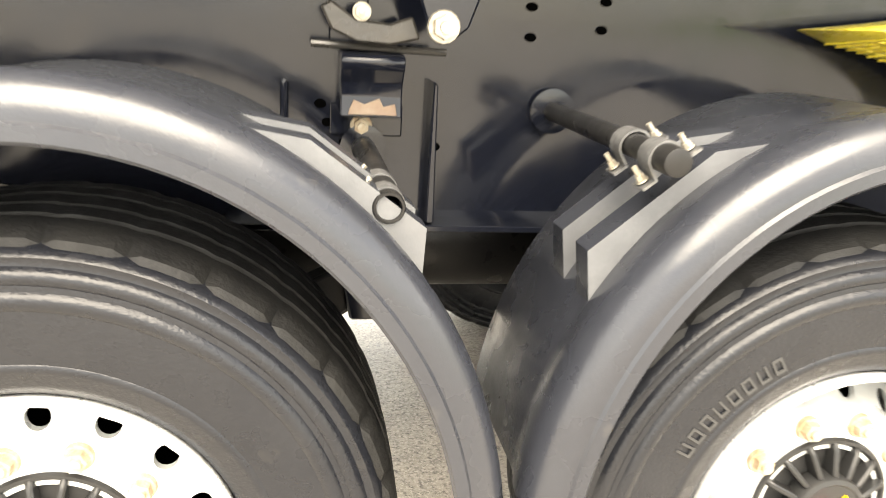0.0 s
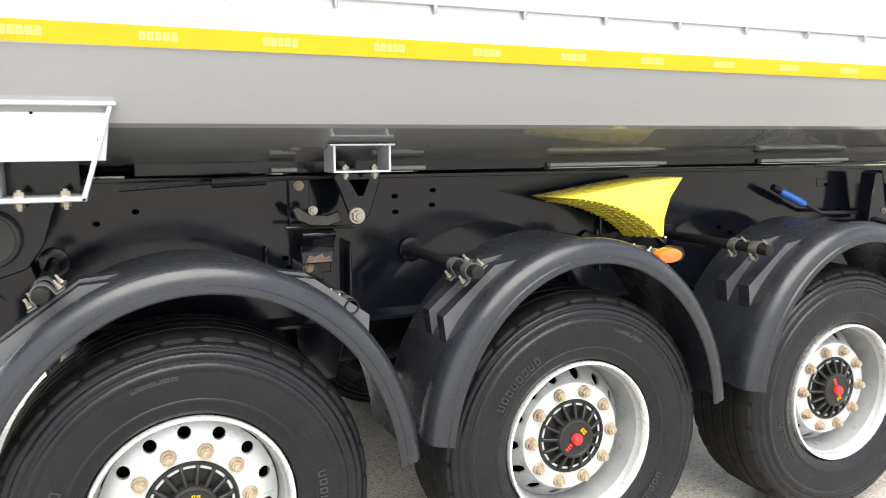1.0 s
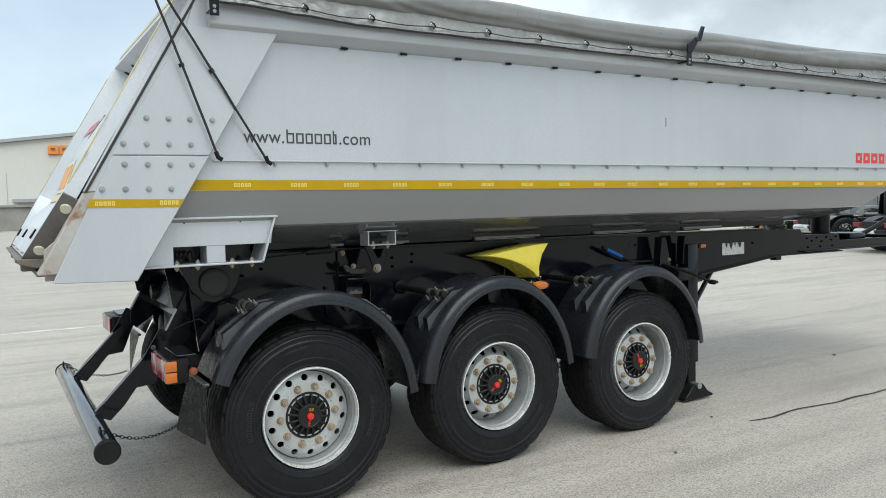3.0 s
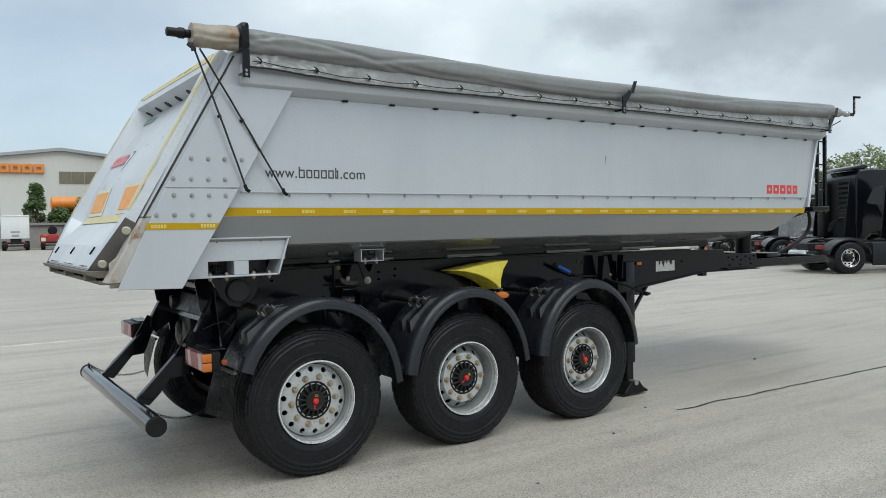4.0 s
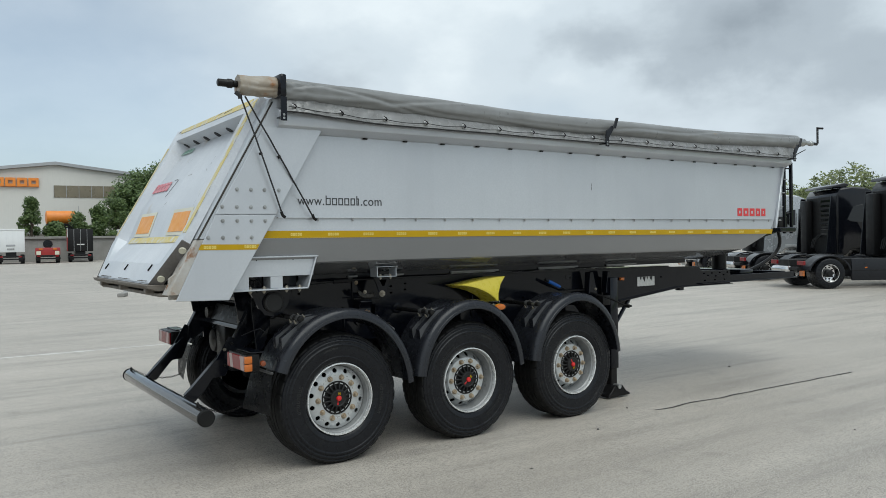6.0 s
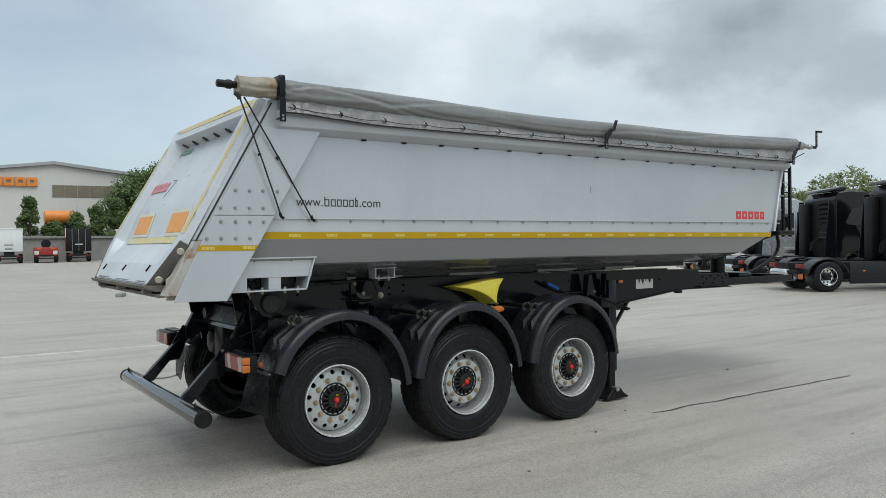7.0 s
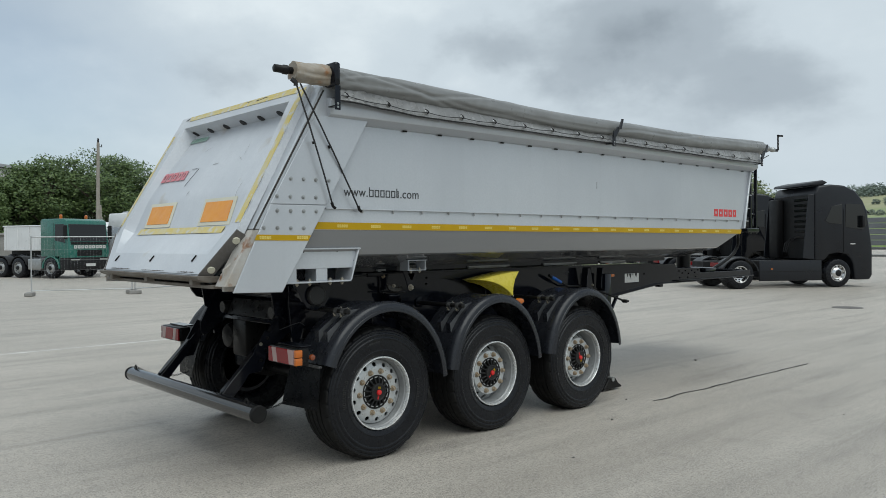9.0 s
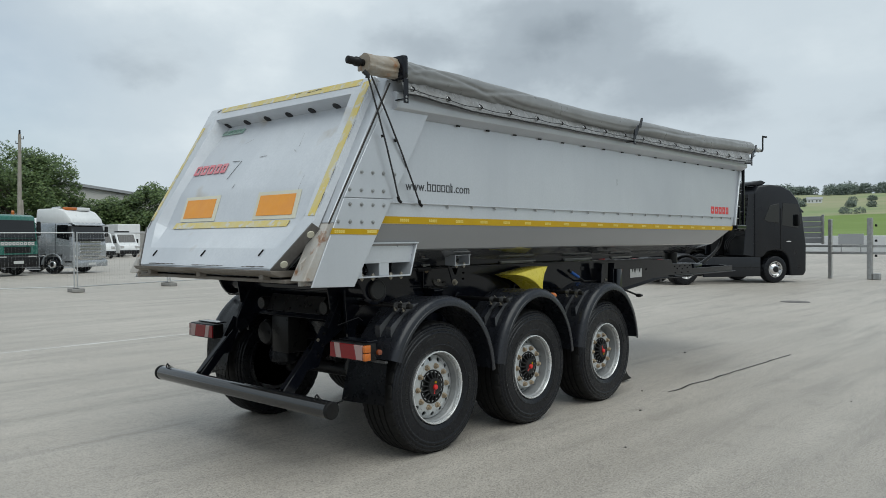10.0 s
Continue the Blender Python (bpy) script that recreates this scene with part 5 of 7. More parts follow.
part("fork_pin", hexbolt(B(), (0.645, 0.345, 1.300), (0, -1, 0), 0.022, 0.02), M["bolt"], trailer)
catch = [(0.435, 1.325), (0.455, 1.335), (0.50, 1.305), (0.56, 1.300), (0.60, 1.315), (0.615, 1.275), (0.56, 1.262), (0.50, 1.265), (0.455, 1.285)]
part("catch_plate", prism(B(), catch, "y", 0.41, 0.43, 0.004, 1), M["darksteel"], trailer, "worn dark steel catch")
part("catch_bolt", hexbolt(B(), (0.508, 0.41, 1.318), (0, -1, 0), 0.013, 0.012), M["bolt"], trailer)
part("catch_bar", sweep(B(), [(0.42, 0.45, 1.258), (0.67, 0.45, 1.252)], 0.007, 8), M["darksteel"], trailer)
step = B()
prof = [(0.555, 1.245), (0.440, 1.245), (0.428, 1.240), (0.424, 1.228), (0.432, 1.215), (0.455, 1.190), (0.462, 1.165), (0.452, 1.125), (0.555, 1.125)]
prism(step, prof, "x", 0.475, 0.592, 0.003, 1)
part("step_bracket", step, M["black"], trailer, "black folded steel bracket")
part("rubbed_face", prism(B(), [(0.49, 1.130), (0.582, 1.130), (0.578, 1.152), (0.556, 1.146), (0.548, 1.162), (0.520, 1.150), (0.500, 1.158), (0.492, 1.140)], "y", 0.4500, 0.4555, 0.001, 1), M["rust"], trailer, "rusty rubbed face of the bracket")
part("step_base", box(B(), 0.46, 0.605, WEB - 0.01, WEB, 1.075, 1.14, 0.003, 1), M["black"], trailer)
part("step_bolt", hexbolt(B(), (0.522, WEB - 0.01, 1.096), (0, -1, 0), 0.017, 0.014), M["nut"], trailer)
part("latch_plate", box(B(), 0.455, 0.53, WEB - 0.02, WEB, 1.25, 1.42, 0.003, 1), M["black"], trailer)
part("latch_bolt", hexbolt(B(), (0.492, WEB - 0.02, 1.398), (0, -1, 0), 0.014, 0.012), M["nut"], trailer)
# turnbuckle rod
part("tie_rod", sweep(B(), [(-0.10, 0.30, 1.412), (0.15, 0.34, 1.424), (0.62, 0.36, 1.437)], 0.005, 8), M["blacksatin"], trailer)
part("turnbuckle", sweep(B(), [(0.17, 0.342, 1.425), (0.18, 0.342, 1.425), (0.33, 0.348, 1.429), (0.34, 0.348, 1.429)], 0.016, 8), M["blacksatin"], trailer)
# slide strips between frame and trough
for a, b in ((0.385, 0.475), (0.752, 0.955), (1.49, 2.07), (2.61, 3.17), (3.62, 4.10)):
    part("slide_strip", box(B(), a, b, 0.475, 0.56, 1.449, 1.465, 0.003, 1), M["pad"], trailer, "pale slide strip on a black carrier")
    part("strip_carrier", box(B(), a - 0.02, b - 0.03, 0.482, 0.56, 1.440, 1.4485, 0.002, 1), M["black"], trailer)
    part("strip_line", box(B(), a, b - 0.05, 0.478, 0.4815, 1.442, 1.446, 0.001, 1), M["steel"], trailer)
# black fillers added to block light showing between trough and beams
part("runner_filler", box(B(), -0.05, 5.0, 0.500, 0.56, 1.442, 1.506, 0.004, 1), M["black"], trailer)
part("runner_filler", box(B(), -0.05, 5.0, 2 * C - 0.56, 2 * C - 0.50, 1.43, 1.506, 0.004, 1), M["black"], trailer)
# tanks added between the beams to block the bright view beneath them
for x in (0.25, 1.50):
    for y in (0.96, 2 * C - 0.96):
        part("added_tank", lathe(B(), [(0.02, x), (0.13, x + 0.03), (0.145, x + 0.08), (0.145, x + 0.85), (0.13, x + 0.90), (0.02, x + 0.93)], (0, y, 0.76), "x", 24), M["blacksatin"], trailer)
# hand crank for the landing legs
crank = part("crank_grip", sweep(B(), [(2.745, 0.49, 1.312), (2.755, 0.49, 1.308), (2.90, 0.49, 1.248), (2.91, 0.49, 1.244)], 0.019, 12, [0.012, 0.019, 0.018, 0.012]), M["blue"], trailer, "blue rubber crank grip")
part("crank_cap", sweep(B(), [(2.70, 0.49, 1.332), (2.745, 0.49, 1.312)], 0.016, 10), M["blacksatin"], trailer)
part("crank_bar", sweep(B(), [(2.91, 0.49, 1.244), (3.02, 0.49, 1.20), (3.45, 0.49, 1.185)], 0.010, 8), M["blacksatin"], trailer)
# landing legs
for y in (0.44, 2 * C - 0.44):
    leg = part("landing_leg", box(B(), 3.56, 3.68, y - 0.06, y + 0.06, 0.30, 1.32, 0.01, 2), M["black"], trailer, "black landing leg with pivoting foot")
    part("inner_leg", box(B(), 3.575, 3.665, y - 0.045, y + 0.045, 0.10, 0.34, 0.006, 1), M["blacksatin"], leg)
    part("foot", prism(B(), [(3.46, 0.0), (3.80, 0.0), (3.80, 0.02), (3.74, 0.05), (3.68, 0.12), (3.56, 0.12), (3.50, 0.05), (3.46, 0.02)], "y", y - 0.11, y + 0.11, 0.006, 1), M["blacksatin"], leg)
    part("foot_pin", lathe(B(), [(0.026, y - 0.125), (0.026, y + 0.125)], (3.62, 0, 0.11), "y", 16), M["steel"], leg)
    part("leg_brace", sweep(B(), [(3.62, y, 0.70), (4.25, y + (0.2 if y < C else -0.2), 1.16)], 0.022, 8), M["black"], leg)
part("leg_shaft", sweep(B(), [(3.60, 0.42, 1.02), (3.60, 2 * C - 0.42, 1.02)], 0.02, 8), M["blacksatin"], trailer)
for x in (3.31, 3.58):
    part("leg_web", prism(B(), [(x - 0.02, 1.39), (x + 0.03, 1.39), (x + 0.09, 1.15), (x - 0.04, 1.15)], "y", 0.42, 0.50, 0.004, 1), M["black"], trailer)
    part("web_bolt", hexbolt(B(), (x + 0.06, 0.42, 1.20), (0, -1, 0), 0.012, 0.012), M["bolt"], trailer)
part("gear_lever", sweep(B(), [(3.30, 0.44, 1.17), (3.40, 0.22, 1.10), (3.47, 0.06, 1.03), (3.50, 0.02, 1.03)], 0.011, 8), M["blacksatin"], trailer)
part("lever_joint", lathe(B(), [(0.014, 0.02), (0.020, 0.03), (0.020, 0.075), (0.014, 0.085)], (3.47, 0, 1.03), "y", 14), M["blacksatin"], trailer)
part("valve_block", box(B(), 3.40, 3.52, 0.34, 0.46, 1.02, 1.13, 0.012, 2), M["blacksatin"], trailer)
part("added_tank", lathe(B(), [(0.02, 4.0), (0.12, 4.03), (0.13, 4.08), (0.13, 4.6), (0.12, 4.65), (0.02, 4.68)], (0, C, 1.0), "x", 24), M["blacksatin"], trailer)
# tipping ram and hoses at the front
part("ram", lathe(B(), [(0.10, 1.20), (0.10, 1.75), (0.085, 1.76), (0.085, 2.30), (0.06, 2.31), (0.06, 2.66)], (6.62, C, 0), "z", 24), M["blacksatin"], trailer, "black telescopic tipping ram")
part("ram_cradle", box(B(), 6.48, 6.78, 0.75, 2 * C - 0.75, 1.17, 1.30, 0.02, 2), M["black"], trailer)
for x, y, z0 in ((6.42, 0.06, 1.78), (6.56, 0.05, 1.78)):
    part("front_upright", box(B(), x - 0.016, x + 0.016, y - 0.02, y + 0.02, z0, 2.70, 0.005, 1), M["black"], trailer)
for z in (2.05, 2.35, 2.62):
    part("ladder_rung", sweep(B(), [(6.42, 0.06, z), (6.56, 0.05, z)], 0.010, 8), M["black"], trailer)
part("front_platform", box(B(), 6.28, 6.62, 0.02, 0.62, 1.80, 1.86, 0.01, 1), M["black"], trailer)
part("valve_box", box(B(), 6.30, 6.50, 0.06, 0.30, 1.86, 2.00, 0.015, 2), M["blacksatin"], trailer)
part("front_arm", prism(B(), [(6.02, 1.80), (6.62, 1.83), (6.62, 1.79), (6.06, 1.68)], "y", 0.30, 0.34, 0.004, 1), M["black"], trailer)
hose = []
for k in range(15):
    t = k / 14
    hose.append((6.55 + 0.75 * math.sin(math.pi * t * 0.95), 0.55 + 0.25 * t, 2.25 - 1.0 * t - 0.1 * math.sin(math.pi * t)))
part("hydraulic_hose", sweep(B(), hose, 0.024, 10), M["blacksatin"], trailer, "thick black hydraulic hose")

# ---- rolled tarpaulin ----
def roll_z(x):
    return 2.945 - 0.058 * math.sin(math.pi * min(1, max(0, (x + 0.4) / 6.8))) + 0.006 * math.sin(2.3 * x)


# long creases round the roll: start angle, turn a metre, depth, middle and reach along it
CREASES = [(3.4, 0.5, 0.8, 3.0, 4.0), (4.3, -0.35, 0.7, 4.0, 3.0), (2.6, 0.8, 0.5, 5.0, 2.0), (3.0, 2.6, 1.0, 0.2, 0.55), (4.4, 2.2, 1.0, 0.5, 0.6), (2.2, -2.4, 0.9, 0.0, 0.5), (3.9, -1.7, 0.8, 0.9, 0.7), (2.9, 1.4, 0.7, 1.6, 0.8), (3.6, 6.0, 1.0, -0.6, 0.25), (2.4, -5.0, 1.0, -0.62, 0.25), (4.6, 5.0, 0.9, -0.55, 0.25)]


def crumpled(x0, x1, step, r, seed, amp, fold=2.2, sag=1.08):
    bm = B()
    n, rings = 44, []
    count = int((x1 - x0) / step)
    for i in range(count + 1):
        x = x0 + (x1 - x0) * i / count
        ring = []
        for k in range(n):
            a = 2 * math.pi * k / n
            q = 0.35 * noise.noise(Vector((x * fold * 0.45, 1.2 * math.cos(a) + seed, 1.2 * math.sin(a)))) + 0.18 * noise.noise(Vector((x * fold * 2.5, 4 * math.cos(a), 4 * math.sin(a) + seed)))
            for h, (a0, pitch, depth, x_mid, reach) in enumerate(CREASES):
                line = a0 + pitch * x + 0.9 * noise.noise(Vector((x * 0.9, h * 3.1, seed)))
                off = (a - line + math.pi) % (2 * math.pi) - math.pi
                q -= depth * math.exp(-(off / 0.17) ** 2) * math.exp(-((x - x_mid) / reach) ** 2)
                q += 0.45 * depth * math.exp(-((off - 0.34) / 0.22) ** 2) * math.exp(-((x - x_mid) / reach) ** 2)
            rr = r * (1 + amp * q) * (1 - (sag - 1) * min(0, math.sin(a)))
            ring.append(bm.verts.new((x, -0.075 + rr * 0.98 * math.cos(a), roll_z(x) + rr * math.sin(a))))
        rings.append(ring)
    for p, q in zip(rings, rings[1:]):
        for k in range(n):
            bm.faces.new((p[k], p[(k + 1) % n], q[(k + 1) % n], q[k]))
    bm.faces.new(rings[0])
    bm.faces.new(rings[-1][::-1])
    bmesh.ops.recalc_face_normals(bm, faces=bm.faces)
    return bm


roll = part("tarpaulin_roll", crumpled(-0.43, 6.47, 0.022, 0.076, 1.0, 0.16, 2.2, 1.24), M["tarp"], trailer, "rolled grey tarpaulin along the top rail", 60)
part("roll_end", crumpled(-0.78, -0.42, 0.010, 0.068, 5.0, 0.34, 9.0), M["tarpend"], roll, "crumpled rust-stained tarpaulin end", 60)
part("roll_tube", lathe(B(), [(0.020, -0.925), (0.028, -0.92), (0.028, -0.86), (0.034, -0.85), (0.034, -0.82), (0.026, -0.81), (0.026, -0.72)], (0, -0.062, roll_z(-0.4)), "x", 20), M["blacksatin"], roll, "dark grey roll tube end")
part("roll_tube", lathe(B(), [(0.030, 6.42), (0.052, 6.48), (0.058, 6.53), (0.044, 6.56), (0.050, 6.60), (0.050, 6.66), (0.030, 6.70), (0.026, 6.80), (0.034, 6.81), (0.034, 6.86), (0.022, 6.88)], (0, -0.062, roll_z(6.4)), "x", 20), M["steel"], roll)
# hanging edge with eyelets: creased, bent outwards towards its hem
def edge_rise(x):
    return 0.040 * math.exp(-((x + 0.44) / 0.5) ** 2)


def edge_out(t):
    return -0.100 - 0.050 * t ** 1.4


EYES = [-0.37 + 0.395 * k for k in range(17)]
bm = B()
cols, rows_n = 420, 8
grid = []
for j in range(rows_n + 1):
    row = []
    for i in range(cols + 1):
        x = -0.44 + 6.80 * i / cols
        t = j / rows_n
        tight = 0.35 + 1.0 * math.exp(-((x + 0.2) / 0.55) ** 2)
        wave = noise.noise(Vector((x * 2.5, t * 1.5, 2.0))) * 0.014 * t
        wave += abs(noise.noise(Vector((x * 11.0 + 5 * t, t * 3, 5.0)))) * 0.030 * tight
        wave += 0.008 * t * math.sin((x + 0.37) * 2 * math.pi / 0.395)
        zt, zb = roll_z(x) - 0.062, 2.722 + edge_rise(x)
        row.append(bm.verts.new((x, edge_out(t) - wave * 0.8, zt + (zb - zt) * t + 0.006 * noise.noise(Vector((x * 1.7, 9.0, 0))))))
    grid.append(row)
for p, q in zip(grid, grid[1:]):
    for i in range(cols):
        bm.faces.new((p[i], p[i + 1], q[i + 1], q[i]))
hem = [v.co.copy() + Vector((0, 0.004, -0.004)) for v in grid[-1][::6]]
bmesh.ops.recalc_face_normals(bm, faces=bm.faces)
bmesh.ops.solidify(bm, geom=list(bm.faces), thickness=0.003)
flap = part("tarpaulin_edge", bm, M["tarpedge"], trailer, "wrinkled hanging tarpaulin edge with eyelets", 60)
# thin black line that paints the shadow gap under the hem
part("hem_shadow_line", sweep(B(), hem, 0.0065, 6), M["cord"], flap)
eye = lathe(B(), [(0.012, -0.002), (0.016, -0.005), (0.020, -0.002), (0.020, 0.002), (0.012, 0.002)], (0, 0, 0), "y", 18, True)
eye_me = mesh_of("eyelet", eye, [M["steel"]])
hook = sweep(B(), [(-0.010, 0.006, 0.022), (0.004, -0.010, 0.008), (0.012, -0.012, -0.006), (0.002, 0.0, -0.016)], 0.006, 6)
hook_me = mesh_of("eyelet_hook", hook, [M["blacksatin"]])
for x in EYES:
    for kind, me in (("eyelet", eye_me), ("eyelet_hook", hook_me)):
        o = new(kind, me)
        o.parent, o.location = flap, VIEW_FIT @ Vector((x, -0.150, 2.762 + edge_rise(x)))
lash = []
for k in range(97):
    x = -0.42 + 6.78 * k / 96
    sag = 0.012 * abs(math.sin((x + 0.37) * math.pi / 0.395))
    lash.append((x, -0.158, 2.757 + edge_rise(x) - sag))
part("lashing_cord", sweep(B(), lash, 0.0030, 6), M["cord"], flap)
# sheet over the trough
bm = B()
rows = []
for i in range(25):
    x = -0.42 + 6.7 * i / 24
    rows.append([bm.verts.new((x, -0.05 + (2 * C + 0.1) * j / 12, 2.80 + 0.06 * math.sin(math.pi * j / 12) + 0.01 * noise.noise(Vector((x, j, 0))))) for j in range(13)])
for p, q in zip(rows, rows[1:]):
    for j in range(12):
        bm.faces.new((p[j], p[j + 1], q[j + 1], q[j]))
bmesh.ops.recalc_face_normals(bm, faces=bm.faces)
bmesh.ops.solidify(bm, geom=list(bm.faces), thickness=0.006)
part("cover_sheet", bm, M["tarp"], trailer)
# holders for the roll
for x in (-0.468, 2.955, 6.27):
    bm = B()
    box(bm, x - 0.024, x + 0.024, -0.184, -0.175, 2.680, 2.86 if x < 0 else 2.80, 0.002, 1)
    box(bm, x - 0.020, x + 0.020, -0.180, -0.085, 2.705, 2.715, 0.002, 1)
    if x > 0:
        prism(bm, [(x - 0.024, 2.775), (x + 0.024, 2.775), (x + 0.080, 2.855), (x + 0.098, 2.890), (x + 0.050, 2.890), (x - 0.024, 2.835)], "y", -0.192, -0.180, 0.003, 1)
        prism(bm, [(x + 0.060, 2.865), (x + 0.108, 2.865), (x + 0.150, 2.975), (x + 0.112, 2.975)], "y", -0.200, -0.188, 0.003, 1)
    h = part("roll_holder", bm, M["black"], trailer, "black steel roll holder")
    for z in (2.70, 2.725):
        part("holder_hole", hexbolt(B(), (x, -0.184, z), (0, -1, 0), 0.007, 0.004), M["steel"], h)
part("holder_strap", box(B(), -0.493, -0.438, -0.182, 0.010, 2.86, 3.035, 0.02, 2), M["black"], trailer)
# crank of the roll
part("roll_crank", sweep(B(), [(6.70, -0.062, roll_z(6.4)), (6.98, -0.062, roll_z(6.4))], 0.020, 10), M["blacksatin"], roll)
bar = part("crank_bar", box(B(), 6.955, 6.995, -0.085, -0.073, 2.955, 3.170, 0.003, 1), M["blacksatin"], roll)
for z in (3.01, 3.06, 3.11):
    part("bar_hole", lathe(B(), [(0.009, -0.087), (0.009, -0.0855), (0.002, -0.0855)], (6.975, 0, z), "y", 10), M["steel"], bar)
part("crank_handle", sweep(B(), [(6.975, -0.079, 3.155), (7.065, -0.10, 3.157)], 0.014, 10), M["blacksatin"], roll)
part("front_lash", sweep(B(), [(6.70, -0.07, 2.86), (6.55, -0.05, 2.80), (6.40, -0.02, 2.72)], 0.006, 6), M["cord"], roll)
# black cords at the tail
for a, b in (((-0.775, -0.10, 2.862), (-0.452, -0.085, 1.972)), ((-0.735, -0.10, 2.850), (-0.172, -0.03, 1.955))):
    a, b = Vector(a), Vector(b)
    pts = [a.lerp(b, k / 12) + Vector((0, -0.012 * math.sin(math.pi * k / 12), 0.002 * math.sin(k * 2.1))) for k in range(13)]
    part("tie_cord", sweep(B(), pts, 0.0065, 8), M["cord"], roll)
    part("cord_hook", sweep(B(), [b + Vector((-0.012, 0, 0.03)), b + Vector((0, 0, 0)), b + Vector((0.02, 0.0, -0.012))], 0.012, 8), M["blacksatin"], roll)
    part("cord_knot", sweep(B(), [a.lerp(b, 0.47), a.lerp(b, 0.49)], 0.014, 8), M["blacksatin"], roll)
part("cord_knot", sweep(B(), [(-0.80, -0.09, 2.875), (-0.775, -0.105, 2.85), (-0.77, -0.10, 2.83)], 0.017, 8), M["cord"], roll)

# ---- wheel chock in its holder ----
side = [(1.983, 1.404), (1.88, 1.398), (1.76, 1.386), (1.62, 1.366), (1.52, 1.351), (1.425, 1.338)]
curve = [(1.50, 1.331), (1.58, 1.317), (1.66, 1.296), (1.74, 1.265), (1.81, 1.228), (1.86, 1.192), (1.884, 1.166)]
heel = [(1.897, 1.166), (1.898, 1.24), (1.925, 1.325)]
pts = side + curve + heel
bm = B()
near = [bm.verts.new((x, 0.270, z)) for x, z in pts]
far = [bm.verts.new((x - 0.006, 0.51, z - (0.022 if len(side) <= k else 0.004))) for k, (x, z) in enumerate(pts)]
n = len(pts)
bm.faces.new(near)
bm.faces.new(far[::-1])
for k in range(n):
    bm.faces.new((near[k], far[k], far[(k + 1) % n], near[(k + 1) % n]))
bmesh.ops.recalc_face_normals(bm, faces=bm.faces)
edges = [e for e in bm.edges if e.calc_face_angle(0) > 0.6]
bmesh.ops.bevel(bm, geom=edges, offset=0.004, segments=2, affect="EDGES", profile=0.5)
bm.transform(VIEW_FIT)
chock = solo("wheel_chock", bm, M["chock"], "yellow plastic wheel chock hung on the chassis beam", "wheel chock")
view_fitted.add(chock.name)
for (x, z), (x2, z2) in zip(curve, curve[1:]):
    for t in (0.0, 0.33, 0.67):
        px, pz = x + (x2 - x) * t, z + (z2 - z) * t
        part("grip_rib", sweep(B(), [(px, 0.274, pz - 0.001), (px - 0.006, 0.506, pz - 0.022)], 0.0042, 6), M["chock"], chock)
for t in (0.2, 0.4, 0.6, 0.8):
    line = [(x - 0.006 * t, 0.27 + 0.24 * t, z - 0.001 - 0.021 * t) for x, z in curve]
    part("grip_rib", sweep(B(), line, 0.0042, 6), M["chock"], chock)
part("chock_holder", prism(B(), [(1.90, 1.20), (1.97, 1.20), (1.97, 1.15), (1.90, 1.15)], "y", 0.36, WEB, 0.004, 1), M["steel"], trailer)
part("chock_chain", sweep(B(), [(1.93, 0.30, 1.16), (1.96, 0.34, 1.13), (1.99, 0.42, 1.14), (2.02, 0.52, 1.18)], 0.005, 6), M["steel"], trailer)

# ---- yard ----
bm = B()
ticks = [-900, -400, -200, -100, -60, -30, -10, 0, 10, 30, 60, 100, 200, 400, 900]
vs = [[bm.verts.new((x, y, 0)) for x in ticks] for y in ticks]
for p, q in zip(vs, vs[1:]):
    for k in range(len(ticks) - 1):
        bm.faces.new((p[k], p[k + 1], q[k + 1], q[k]))
ground = solo("ground", bm, M["ground"], "pale worn concrete truck yard with stains", "ground", "structure")


def strip_on_ground(name, a, b, width, wob, z, mat, label, seed, parent=ground):
    bm = B()
    a, b = Vector(a), Vector(b)
    n = max(8, int((b - a).length / 0.12))
    side = (b - a).normalized().cross(Vector((0, 0, 1)))
    rows = []
    for k in range(n + 1):
        t = k / n
        c = a.lerp(b, t) + side * wob * noise.noise(Vector((t * 9, seed, 0)))
        w = width * (0.55 + 0.6 * abs(noise.noise(Vector((t * 37, seed, 3))))) / 2
        rows.append([bm.verts.new(c + side * w + Vector((0, 0, z))), bm.verts.new(c - side * w + Vector((0, 0, z)))])
    for p, q in zip(rows, rows[1:]):
        bm.faces.new((p[0], p[1], q[1], q[0]))
    bmesh.ops.recalc_face_normals(bm, faces=bm.faces)
    for f in bm.faces:
        if f.normal.z < 0:
            f.normal_flip()
    return part(name, bm, mat, parent, label)


strip_on_ground("joint", (3.445, -0.34, 0), (7.12, -0.465, 0), 0.036, 0.05, 0.004, M["crack"], "dark sealed joint in the concrete", 1.0)
strip_on_ground("painted_line", (-14, 8.95, 0), (3.0, 8.60, 0), 0.18, 0.04, 0.004, M["linepaint"], "worn white painted line", 2.0)
part("drain_cover", lathe(B(), [(0.36, 0.0), (0.36, 0.006), (0.30, 0.010), (0.05, 0.010)], (16.68, 2.47, 0), "z", 32), M["iron"], ground)
for x, y, r in ((6.3, 0.77, 0.02), (1.1, -1.1, 0.012), (4.2, -2.0, 0.01), (3.3, -0.1, 0.012), (2.4, -0.55, 0.014)):
    part("pebble", lathe(B(), [(r * 0.5, 0.0), (r, r * 0.3), (r * 0.7, r * 0.8), (r * 0.1, r)], (x, y, 0), "z", 7), M["iron"], ground)

# hills beyond the yard, field in front
HILL_A, HILL_B = 9.1, 24.0


